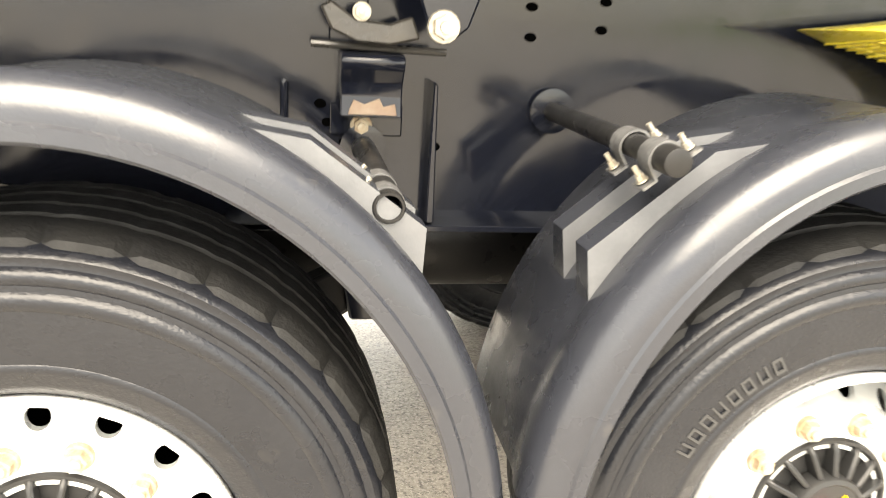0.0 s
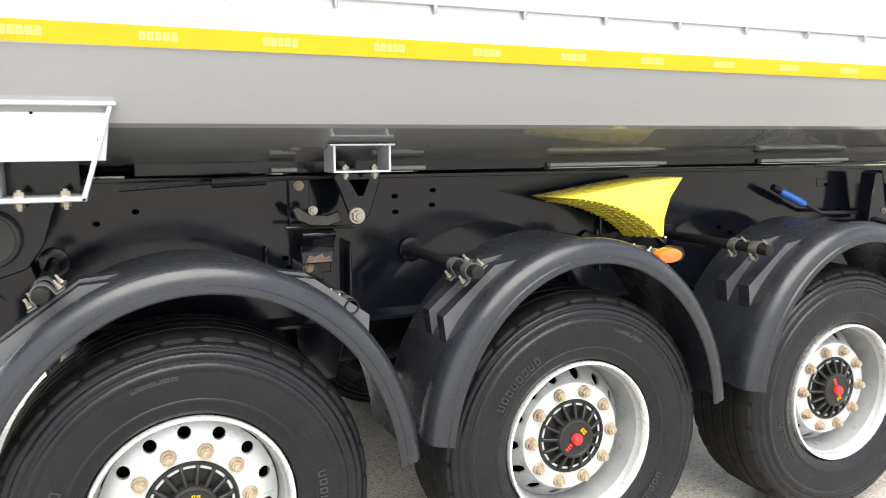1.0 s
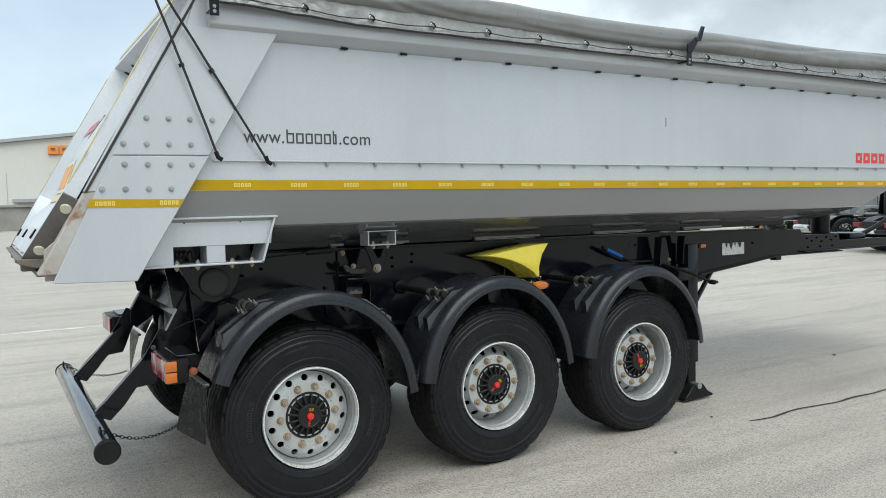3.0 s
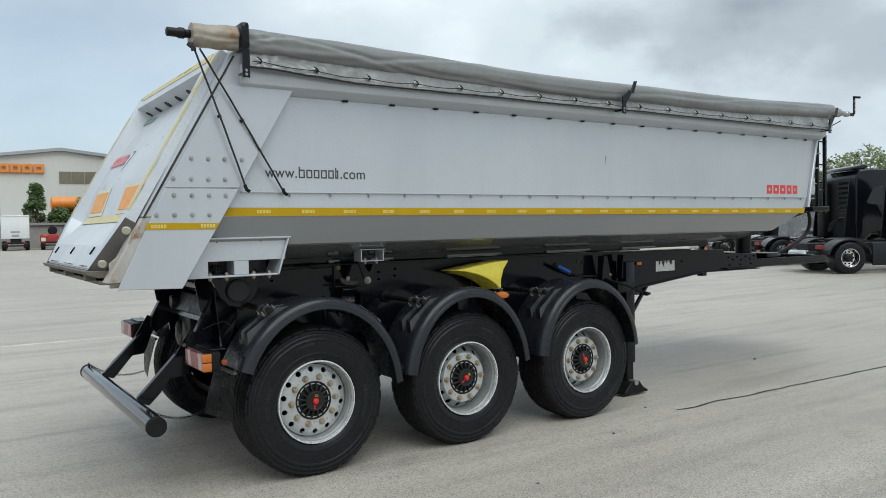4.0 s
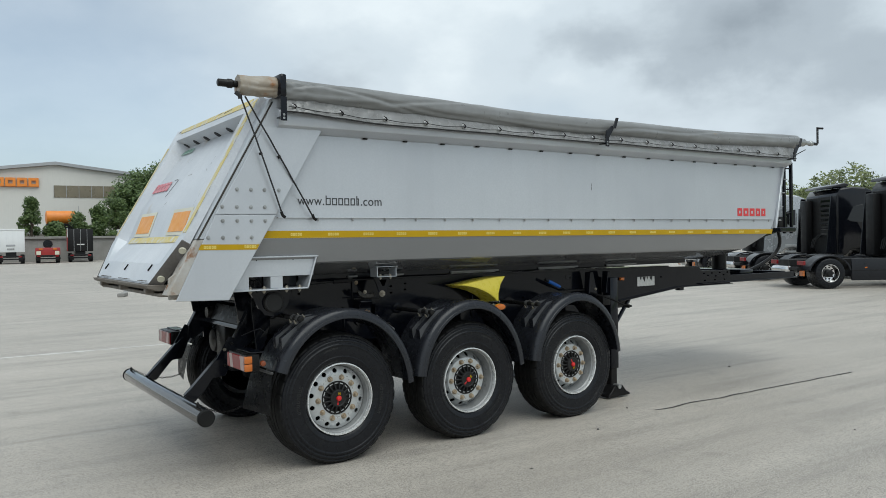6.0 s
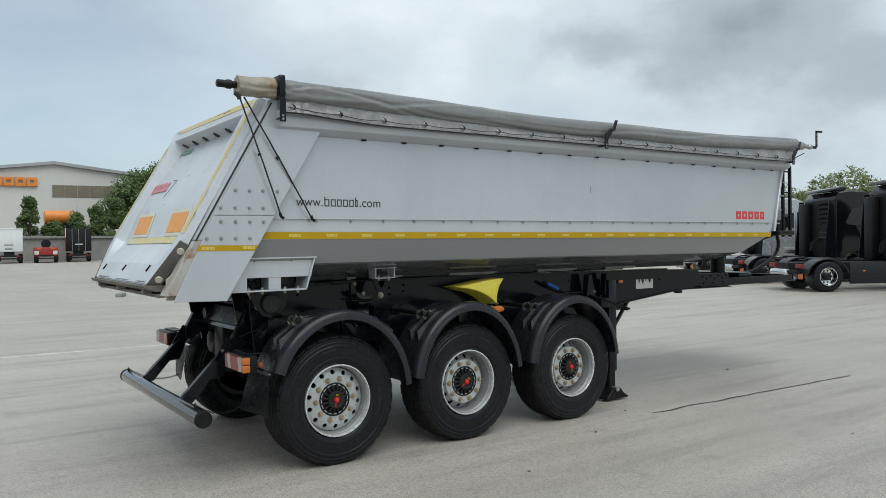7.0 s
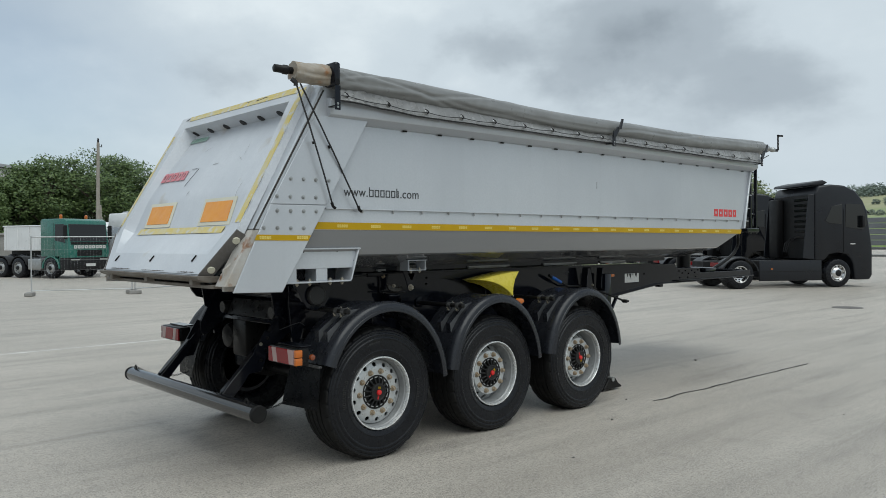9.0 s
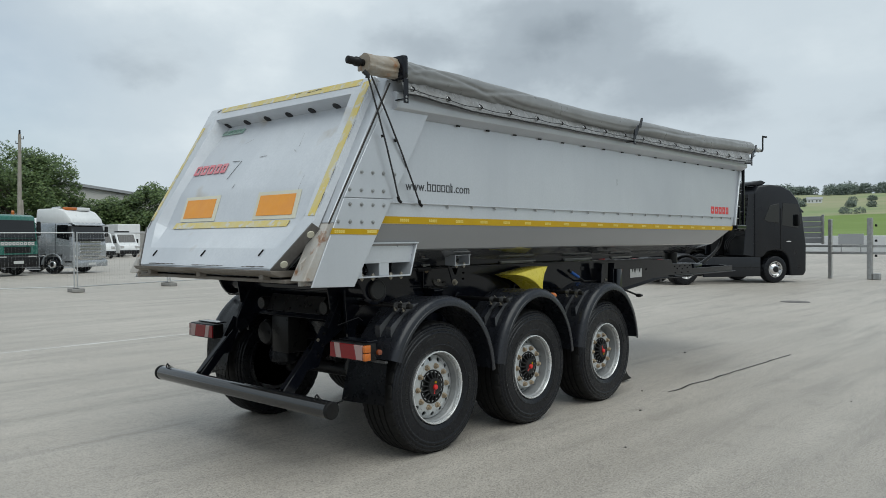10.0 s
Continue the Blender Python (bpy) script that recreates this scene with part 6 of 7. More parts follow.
def hill_h(x, y):
    d = max(0.0, x - 150)
    base = 0.2 + HILL_A * min(1, d / 180) ** 1.2 + HILL_B * max(0, min(1, (d - 180) / 290)) ** 1.1
    return base + 3.5 * noise.noise(Vector((x * 0.006, y * 0.006, 0))) * min(1, d / 150) + 8 * max(0, min(1, (110 - y) / 260)) * min(1, d / 400)


for name, x0, x1, mat, label in (("field", 146, 330, M["field"], "bright green spring field beyond the yard"), ("hill", 330, 900, M["hill"], "gentle farmland hill with hedges, haze in their colour")):
    bm = B()
    nx, nyy = 24, 40
    vs = [[bm.verts.new((x0 + (x1 - x0) * i / nx, -500 + 1100 * j / nyy, hill_h(x0 + (x1 - x0) * i / nx, -500 + 1100 * j / nyy))) for i in range(nx + 1)] for j in range(nyy + 1)]
    for p, q in zip(vs, vs[1:]):
        for i in range(nx):
            bm.faces.new((p[i], p[i + 1], q[i + 1], q[i]))
    bmesh.ops.recalc_face_normals(bm, faces=bm.faces)
    solo(name, bm, mat, label, name, "structure", 80)


def leaf_cloud(bm, centres, per, size, rng):
    """Many small bent leaves strewn through balls of air."""
    verts, faces = [], []
    for c, r in centres:
        for _ in range(per):
            u = Vector((rng.gauss(0, 1), rng.gauss(0, 1), rng.gauss(0, 1))).normalized() * r * (0.55 + 0.5 * rng.random())
            p = c + Vector((u.x, u.y, u.z * 0.85))
            a = Vector((rng.gauss(0, 1), rng.gauss(0, 1), rng.gauss(0, 1))).normalized()
            b = a.orthogonal().normalized()
            s = size * (0.6 + 0.8 * rng.random())
            q = a.cross(b)
            vv = [bm.verts.new(p - a * s), bm.verts.new(p + b * s * 0.5 + q * s * 0.15), bm.verts.new(p + a * s), bm.verts.new(p - b * s * 0.5 + q * s * 0.15)]
            bm.faces.new(vv)
    return bm


def tree(at, height, width, leaf, seed, per=60, blobs=34, size=0.16, label="broad dark green tree beyond the yard wall", low=0.12, cone=False):
    rng = random.Random(seed)
    t = thing("tree", label, "tree", at, 0, "trees round the yard")
    bm = B()
    sweep(bm, [(0, 0, 0), (0.05, 0.02, height * 0.3), (0.1, -0.05, height * 0.6), (0.0, 0.1, height * 0.85)], 0.1, 8, [height * 0.028, height * 0.022, height * 0.014, height * 0.005])
    centres = []
    for k in range(blobs):
        a, h = rng.random() * 2 * math.pi, low + (0.95 - low) * rng.random() ** 0.8
        reach = width / 2 * math.sin(math.pi * min(0.97, max(0.12, (h - low * 0.5) / 1.02))) ** 0.7 * (0.35 + 0.65 * rng.random())
        if cone:
            reach = width / 2 * (1.02 - h) ** 0.8 * (0.4 + 0.6 * rng.random())
        c = Vector((reach * math.cos(a), reach * math.sin(a), height * h))
        centres.append((c, width * (0.085 + 0.085 * rng.random())))
        if k % 3 == 0:
            sweep(bm, [(0.05, 0, height * h * 0.6), tuple(c * 0.6 + Vector((0, 0, height * h * 0.25))), tuple(c)], 0.05, 5, [height * 0.010, height * 0.006, height * 0.002])
    trunk = part("trunk", bm, M["bark"], t)
    part("crown", leaf_cloud(B(), centres, per, size, rng), leaf, t)
    return t


TREES = [(27.3, 111, 13.4, 13), (34.7, 108, 14.6, 13), (24.2, 112, 11.0, 9), (30, 118, 13, 13), (28, 116, 11.5, 11), (37.8, 109, 13.6, 10), (53.6, 106, 9.8, 10), (64, 108, 10.6, 12), (49, 110, 7.6, 9), (46, 113, 7.4, 9)]
for k, (x, y, h, w) in enumerate(TREES):
    tree((x, y, 0), h, w, M["leaf"], 11 + k, 210, 66, 0.21)
for k, (x, y, h, w) in enumerate([(9.9, 105.5, 8.4, 4.6), (12.6, 106, 5.4, 5.4), (15.6, 106, 6.2, 5.4), (18.0, 106, 7.4, 5.0), (20.6, 106, 8.6, 5.4)]):
    tree((x, y, 0), h, w, M["leaf"], 40 + k, 150, 44, 0.15, "young leafy bush behind the yard wall", 0.0, True)
for k, (x, y, h, w) in enumerate([(54.0, 24.0, 7.0, 6.5), (58, 31, 5.6, 6), (49.5, 27.5, 5.6, 5.5)]):
    tree((x, y, 0), h, w, M["leaf_light"], 60 + k, 90, 46, 0.15, "pale green tree behind the parked tractors", 0.2)

# retaining wall
bm = B()
box(bm, -70, 34, 103.0, 103.7, 0, 2.85, 0.03, 1)
box(bm, -70, 34, 102.7, 103.9, 2.85, 3.15, 0.03, 1)
solo("yard_wall", bm, M["wallconc"], "weathered grey concrete wall behind the yard", "wall", "structure")
bm = B()
box(bm, 34, 90, 101.5, 102.2, 0, 3.0, 0.03, 1)
solo("yard_wall", bm, M["wallconc"], "weathered grey concrete wall behind the yard", "wall", "structure")

# industrial hall with its sign
hall = thing("industrial_hall", "cream clad industrial hall with an orange sign", "building", (15.2, 122, -0.12), -6)
hall.scale = (1.067, 1.067, 1.067)
gable = [(-45, 0), (46, 0), (46, 7.6), (0, 13.3), (-45, 7.7)]
part("wall", prism(B(), gable, "y", 0, 60), M["cladding"], hall)
for s in (-1, 1):
    e = 46 * s
    part("roof", prism(B(), [(0, 13.32), (e + s, 7.5), (e + s, 7.9), (0, 13.75)], "y", -0.6, 60.5), M["roofedge"], hall)
for k in range(18):
    part("cladding_seam", box(B(), -44 + 5.2 * k, -43.94 + 5.2 * k, -0.03, 0.0, 0.0, 7.6), M["roofedge"], hall)
win = part("window_band", box(B(), -0.3, 13.0, -0.06, -0.01, 8.75, 10.45), M["darkband"], hall, "olive translucent window band")
for k in range(8):
    part("mullion", box(B(), -0.3 + 1.6 * k, -0.24 + 1.6 * k, -0.12, -0.06, 8.75, 10.45), M["roofedge"], win)
sign = part("sign", box(B(), -7.6, -2.1, -0.10, -0.02, 10.15, 10.25, 0.02, 1), M["signorange"], hall, "orange company sign shown as plain letter shapes")
for k in range(4):
    x = -7.58 + 1.40 * k
    bm = B()
    strokes(bm, x, x + 1.25, 10.22, 11.40, [1], -0.10, 0.30, 0.36)
    part("letter", bm, M["signorange"], sign)
part("gate_canopy", box(B(), -12, 2.5, -3.0, -0.1, 3.6, 4.1, 0.05, 1), M["roofedge"], hall)
orange_tank = thing("orange_container", "orange round-ended container behind bushes", "container", (14.0, 110, 4.6), 0)
orange_tank.scale = (0.80, 0.85, 0.92)
part("drum", lathe(B(), [(0.6, -2.3), (0.95, -2.2), (1.0, -2.0), (1.0, 2.0), (0.95, 2.2), (0.6, 2.3)], (0, 0, 1.3), "x", 24), M["signorange"], orange_tank)
part("skid", box(B(), -2.2, 2.2, -0.8, 0.8, -5.02, 0.4, 0.05, 1), M["truckpanel"], orange_tank)

# wooden pole
pole = thing("utility_pole", "weathered wooden utility pole with small insulators", "pole", (15.7, 54.2, 0))
part("mast", sweep(B(), [(0, 0, 0), (0.05, 0, 5), (0.1, 0, 9.2)], 0.13, 12, [0.17, 0.14, 0.10]), M["polewood"], pole)
part("brace", sweep(B(), [(0.35, 0, 0), (0.2, 0, 4.6)], 0.09, 8), M["polewood"], pole)
for z, dx in ((8.9, 0.25), (8.55, -0.25)):
    part("insulator", sweep(B(), [(0.1, 0, z), (0.1 + dx, 0, z), (0.1 + dx, 0, z + 0.18)], 0.035, 8), M["truckpanel"], pole)
part("pole_cap", sweep(B(), [(0.1, 0, 9.2), (0.1, 0, 9.5)], 0.07, 8), M["truckpanel"], pole)


# ---- vehicles ----
def road_wheel(parent, x, y, r, width, rim_mat, outward, seg=36, deep=False):
    """A wheel of a parked vehicle; outward is -1 or 1 along y."""
    w = new("wheel")
    w.parent = parent
    w.location = (x, y, r)
    s = outward
    part("tyre", lathe(B(), [(r * 0.57, s * 0.0), (r * 0.62, s * 0.03), (r * 0.85, s * 0.035), (r * 0.96, s * 0.01), (r, -s * 0.04), (r, -s * (width - 0.05)), (r * 0.95, -s * width), (r * 0.57, -s * width)], (0, 0, 0), "y", seg, True), M["rubber"], w)
    if deep:
        dish = [(r * 0.57, s * 0.005), (r * 0.585, s * 0.024), (r * 0.55, s * 0.024), (r * 0.525, -s * 0.03), (r * 0.53, -s * 0.05), (r * 0.49, -s * 0.09), (r * 0.47, -s * 0.17), (r * 0.30, -s * 0.18), (r * 0.29, -s * 0.17), (r * 0.02, -s * 0.17)]
        hub = [(r * 0.27, -s * 0.17), (r * 0.25, -s * 0.05), (r * 0.16, -s * 0.02), (r * 0.15, s * 0.0), (r * 0.02, s * 0.004)]
        ring, at = r * 0.385, -s * 0.176
    else:
        dish = [(r * 0.57, s * 0.005), (r * 0.585, s * 0.024), (r * 0.55, s * 0.024), (r * 0.52, -s * 0.03), (r * 0.47, -s * 0.05), (r * 0.42, -s * 0.02), (r * 0.30, s * 0.03), (r * 0.27, s * 0.035), (r * 0.02, s * 0.035)]
        hub = [(r * 0.23, s * 0.033), (r * 0.22, s * 0.055), (r * 0.12, s * 0.07), (r * 0.02, s * 0.072)]
        ring, at = r * 0.455, -s * 0.045
    part("rim", lathe(B(), dish + [(r * 0.02, -s * 0.22), (r * 0.56, -s * 0.22)], (0, 0, 0), "y", seg, True), rim_mat, w)
    part("hub_cap", lathe(B(), hub, (0, 0, 0), "y", 20), M["truckpanel"], w)
    # black discs stand for the unlit hand holes
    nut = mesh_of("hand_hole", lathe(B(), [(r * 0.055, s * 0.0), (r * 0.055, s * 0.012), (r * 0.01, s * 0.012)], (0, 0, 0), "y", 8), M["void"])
    for k in range(10):
        a = 2 * math.pi * k / 10
        o = new("hand_hole", nut)
        o.parent, o.location = w, (ring * math.cos(a), at, ring * math.sin(a))
    return w


def tractor(at, turn, paint, label, group):
    """A long-haul tractor unit; x forward, the origin under the rear axle's centre."""
    t = thing("tractor_unit", label, "truck", at, turn, group)
    W = 1.22
    for x in (0.0, 3.75):
        for s in (-1, 1):
            road_wheel(t, x, s * W, 0.505, 0.62 if x == 0 else 0.32, M["chrome"], s, 36, x == 0)
    cabprof = [(2.85, 0.95), (2.85, 3.35), (3.00, 3.60), (3.45, 3.66), (4.00, 3.62), (4.42, 3.44), (4.74, 3.10), (4.92, 2.72), (5.02, 2.05), (5.12, 1.40), (5.12, 0.42), (5.02, 0.26), (4.42, 0.26), (4.36, 0.80), (4.28, 0.98), (4.10, 1.16), (3.75, 1.22), (3.40, 1.16), (3.22, 0.95)]
    cab = part("cab", prism(B(), cabprof, "y", -1.24, 1.24, 0.07, 3), paint, t, "high-roof sleeper cab")
    part("roof_spoiler", prism(B(), [(2.72, 3.62), (2.78, 3.72), (3.25, 3.82), (3.45, 3.74), (3.3, 3.64)], "y", -1.1, 1.1, 0.03, 2), paint, cab)
    for s in (-1, 1):
        y0, y1 = (-1.252, -1.236) if s < 0 else (1.236, 1.252)
        part("side_window", prism(B(), [(4.02, 2.14), (4.72, 2.04), (4.90, 2.25), (4.72, 2.95), (4.05, 2.98)], "y", y0, y1, 0.004, 1), M["glass"], cab)
        part("rear_window", prism(B(), [(3.25, 2.36), (3.40, 2.28), (3.90, 2.24), (3.90, 2.96), (3.50, 2.88)], "y", y0, y1, 0.004, 1), M["glass"], cab)
        part("door_seam", box(B(), 3.955, 3.97, y0 - 0.002, y1 + 0.002, 1.25, 2.78), M["truckpanel"], cab)
        part("side_fairing", prism(B(), [(2.83, 1.0), (2.83, 3.30), (2.62, 3.30), (2.40, 1.05)], "y", s * 1.20 - 0.02, s * 1.20 + 0.02, 0.008, 1), paint, t)
        part("side_skirt", box(B(), 0.72, 3.12, s * 1.19 - 0.03, s * 1.19 + 0.03, 0.26, 0.98, 0.02, 2), paint, t)
        part("skirt_line", box(B(), 0.74, 3.10, s * 1.222 - 0.004, s * 1.222 + 0.004, 0.58, 0.60), M["truckpanel"], t)
        fender = [(0.72 * math.cos(radians(a)), 0.505 + 0.60 * math.sin(radians(a))) for a in range(10, 171, 10)]
        back = [(0.66 * math.cos(radians(a)), 0.505 + 0.55 * math.sin(radians(a))) for a in range(170, 9, -10)]
        part("rear_mudguard", prism(B(), fender + back, "y", min(s * 0.62, s * 1.24), max(s * 0.62, s * 1.24), 0.01, 1), paint, t)
        part("tail_lamp", box(B(), -0.86, -0.78, min(s * 0.72, s * 1.16), max(s * 0.72, s * 1.16), 0.78, 0.92, 0.01, 1), M["redlens"], t)
        part("marker_plate", box(B(), -0.84, -0.80, min(s * 0.85, s * 1.13), max(s * 0.85, s * 1.13), 0.42, 0.60, 0.008, 1), M["amber"], t)
        part("mirror", box(B(), 4.60, 4.70, min(s * 1.25, s * 1.40), max(s * 1.25, s * 1.40), 2.12, 2.55, 0.03, 2), M["truckpanel"], cab)
        part("marker", box(B(), 1.15, 1.23, s * 1.225 - 0.008, s * 1.225 + 0.008, 0.66, 0.70, 0.004, 1), M["amber"], t)
        part("badge", box(B(), 4.22, 4.42, y0 - 0.003, y1 + 0.003, 1.52, 1.56, 0.004, 1), M["chrome"], cab)
    part("windscreen", prism(B(), [(4.90, 2.80), (5.005, 2.08), (5.03, 2.08), (4.925, 2.82)], "y", -1.12, 1.12, 0.004, 1), M["glass"], cab)
    part("grille", box(B(), 5.09, 5.13, -0.85, 0.85, 0.75, 1.75, 0.02, 1), M["truckpanel"], cab)
    part("sun_visor", prism(B(), [(4.86, 2.70), (5.06, 2.62), (5.07, 2.66), (4.84, 2.86)], "y", -1.15, 1.15, 0.01, 1), paint, cab)
    part("frame", box(B(), -0.95, 3.2, -0.42, 0.42, 0.68, 0.96, 0.02, 1), M["truckpanel"], t)
    part("fifth_wheel", lathe(B(), [(0.45, 0.98), (0.48, 1.02), (0.48, 1.08), (0.30, 1.12), (0.05, 1.12)], (0.35, 0, 0), "z", 28), M["blacksatin"], t)
    part("cab_back", box(B(), 2.76, 2.86, -1.0, 1.0, 1.0, 3.3, 0.03, 1), M["truckpanel"], cab)
    for k in range(8):
        part("back_rib", box(B(), 2.73, 2.77, -0.95, -0.2, 1.75 + 0.19 * k, 1.84 + 0.19 * k, 0.012, 1), M["truckblack"], cab)
    part("air_cleaner", box(B(), 2.45, 2.75, 0.45, 0.95, 1.0, 3.2, 0.06, 2), M["truckpanel"], t)
    for k in range(3):
        pts = [(2.72, -0.3 + 0.12 * k, 1.75), (2.48, -0.28 + 0.13 * k, 1.55), (2.40, -0.25 + 0.1 * k, 1.25), (2.50, -0.2 + 0.1 * k, 1.1)]
        part("suzi_hose", sweep(B(), pts, 0.025, 8), M["blacksatin"], t)
    part("silver_tank", lathe(B(), [(0.02, 0.55), (0.12, 0.52), (0.135, 0.46), (0.135, -0.46), (0.12, -0.52), (0.02, -0.55)], (-0.98, 0.1, 0.62), "y", 20), M["chrome"], t)
    part("rear_beam", box(B(), -0.95, -0.80, -0.95, 0.95, 0.60, 0.72, 0.02, 1), M["truckpanel"], t)
    part("plate", box(B(), -0.975, -0.95, -0.30, 0.22, 0.42, 0.53, 0.004, 1), M["label"], t)
    return t


TURN = -33.0
tractor((22.52, 8.86, 0), TURN, M["truckmatt"], "matt black long-haul tractor unit with chrome wheels", "parked tractor units")
tractor((25.6, 13.1, 0), TURN, M["truckblack"], "gloss black long-haul tractor unit parked beside its twin", "parked tractor units")
tractor((28.4, 17.6, 0), TURN, M["truckgrey"], "silver grey tractor unit parked behind the black ones", "parked tractor units")


# ---- parked vehicles across the yard ----
def rigid_cab(parent, paint, x0, x1, z0, z1, width, glass, arch_at):
    """A cab-over cab facing +x with windscreen, side glass, doors, steps, headlamps and mirrors."""
    w = width / 2
    zb, zt = glass
    prof = [(x0, z0), (x0, z1 - 0.12), (x0 + 0.10, z1), (x1 - 0.42, z1), (x1 - 0.20, z1 - 0.10), (x1 - 0.06, zb), (x1, zb - 0.35), (x1, 0.42), (arch_at + 0.66, 0.42), (arch_at + 0.60, z0)]
    cab = part("cab", prism(B(), prof, "y", -w, w, 0.05, 2), paint, parent)
    part("windscreen", prism(B(), [(x1 - 0.085, zb), (x1 - 0.035, zb), (x1 - 0.135, zt), (x1 - 0.20, zt)], "y", -w + 0.10, w - 0.10, 0.01, 1), M["glass"], cab)
    part("wiper_panel", box(B(), x1 - 0.02, x1 + 0.012, -w + 0.12, w - 0.12, zb - 0.16, zb - 0.03, 0.01, 1), M["truckpanel"], cab)
    for s in (-1, 1):
        a, b = sorted((s * (w - 0.004), s * (w + 0.010)))
        part("side_window", prism(B(), [(x1 - 1.02, zb + 0.05), (x1 - 0.26, zb - 0.08), (x1 - 0.34, zt), (x1 - 1.00, zt)], "y", a, b, 0.003, 1), M["glass"], cab)
        part("door_seam", box(B(), x1 - 1.10, x1 - 1.08, a, b, z0 + 0.05, zt + 0.05), M["truckpanel"], cab)
        part("step", box(B(), x1 - 0.55, x1 - 0.12, a, b + 0.02 if s > 0 else b, 0.62, 0.70, 0.01, 1), M["truckpanel"], cab)
        a, b = sorted((s * (w + 0.04), s * (w + 0.24)))
        part("mirror", box(B(), x1 - 0.16, x1 - 0.04, a, b, zb + 0.10, zt - 0.05, 0.03, 1), M["truckpanel"], cab)
        a, b = sorted((s * (w - 0.60), s * (w - 0.10)))
        part("headlamp", box(B(), x1 - 0.02, x1 + 0.03, a, b, 0.78, 0.98, 0.02, 1), M["chrome"], cab)
        arch = [(arch_at + 0.66 * math.cos(radians(q)), 0.5 + 0.64 * math.sin(radians(q))) for q in range(0, 181, 15)]
        inner = [(arch_at + 0.57 * math.cos(radians(q)), 0.5 + 0.56 * math.sin(radians(q))) for q in range(180, -1, -15)]
        a, b = sorted((s * (w - 0.45), s * (w + 0.02)))
        part("wheel_arch", prism(B(), arch + inner, "y", a, b, 0.01, 1), paint, cab)
    return cab


# green six-wheel tractor
green = thing("green_truck", "green three-axle tractor truck with dark bumper behind the fence", "truck", (7.66, 40.2, 0), -68)
cab = rigid_cab(green, M["truckgreen"], 2.35, 4.45, 1.10, 3.00, 2.4, (1.86, 2.72), 3.1)
for x in (-0.7, 0.65, 3.1):
    for s in (-1, 1):
        road_wheel(green, x, s * 1.2, 0.52, 0.55 if x < 2 else 0.32, M["steel"], s, 24)
part("frame", box(B(), -1.3, 3.6, -0.42, 0.42, 0.72, 1.0, 0.02, 1), M["truckpanel"], green)
part("bumper", box(B(), 4.28, 4.52, -1.2, 1.2, 0.42, 0.92, 0.06, 2), M["truckpanel"], green)
part("bumper_plate", box(B(), 4.525, 4.54, -0.28, 0.28, 0.60, 0.74, 0.004, 1), M["label"], green)
part("lower_panel", box(B(), 3.78, 4.47, -1.215, 1.215, 0.43, 1.06, 0.03, 1), M["truckpanel"], green)
part("grille", box(B(), 4.45, 4.475, -0.75, 0.75, 1.12, 1.42, 0.01, 1), M["truckpanel"], cab)
for k in range(9):
    bar = strokes(B(), -0.95 + 0.2154 * k, -0.78 + 0.2154 * k, 1.50, 1.66, [1], 0, 0.01, 0.055)
    bar.transform(pose(4.478, 0, 0, 0, 0, 90))
    part("name_bar", bar, M["label"], cab, "white letter shown as a plain frame")
for y in (-0.75, 0.75):
    part("beacon", lathe(B(), [(0.07, 2.99), (0.08, 3.04), (0.08, 3.18), (0.05, 3.22)], (3.3, y, 0), "z", 14), M["amber"], cab)
for s in (-1, 1):
    a, b = sorted((s * 0.72, s * 1.22))
    for x in (-0.7, 0.65):
        arch = [(x + 0.68 * math.cos(radians(q)), 0.52 + 0.62 * math.sin(radians(q))) for q in range(15, 166, 15)]
        inner = [(x + 0.62 * math.cos(radians(q)), 0.52 + 0.57 * math.sin(radians(q))) for q in range(165, 14, -15)]
        part("rear_mudguard", prism(B(), arch + inner, "y", a, b, 0.01, 1), M["truckpanel"], green)
    part("side_tank", box(B(), 1.35, 2.35, min(s * 0.6, s * 1.2), max(s * 0.6, s * 1.2), 0.42, 0.98, 0.06, 2), M["steel"], green)

# white skip body standing behind the green truck
skip = thing("white_tipper_body", "white steel tipper body parked behind the green truck", "trailer", (12.8, 58.4, 0), -68)
part("body", prism(B(), [(-2.3, 1.25), (2.1, 1.25), (2.1, 3.05), (-2.3, 3.05)], "y", -1.2, 1.2, 0.05, 1), M["white"], skip)
for x in (-2.0, -0.7, 0.6, 1.9):
    part("rib", box(B(), x - 0.06, x + 0.06, -1.26, -1.19, 1.3, 3.0, 0.02, 1), M["white"], skip)
part("rail", box(B(), -2.35, 2.15, -1.25, 1.25, 3.02, 3.12, 0.03, 1), M["white"], skip)
part("end_panel", box(B(), 2.10, 2.16, -0.9, 0.9, 1.5, 2.6, 0.02, 1), M["white"], skip)
part("frame", box(B(), -2.4, 2.3, -0.5, 0.5, 0.7, 1.25, 0.03, 1), M["truckpanel"], skip)
for x in (-1.6, -0.3):
    for s in (-1, 1):
        road_wheel(skip, x, s * 1.15, 0.5, 0.4, M["steel"], s, 20)

# silver tractor with a high roof
show = thing("silver_truck", "silver show tractor truck with roof light bar behind the fence", "truck", (11.15, 40.64, 0), -63)
show.scale = (1, 1, 0.945)
cab = rigid_cab(show, M["truckgrey"], 1.95, 4.35, 1.05, 2.78, 2.45, (1.92, 2.66), 3.0)
for x in (0.0, 3.0):
    for s in (-1, 1):
        road_wheel(show, x, s * 1.2, 0.5, 0.55 if x < 1 else 0.32, M["chrome"], s, 28)
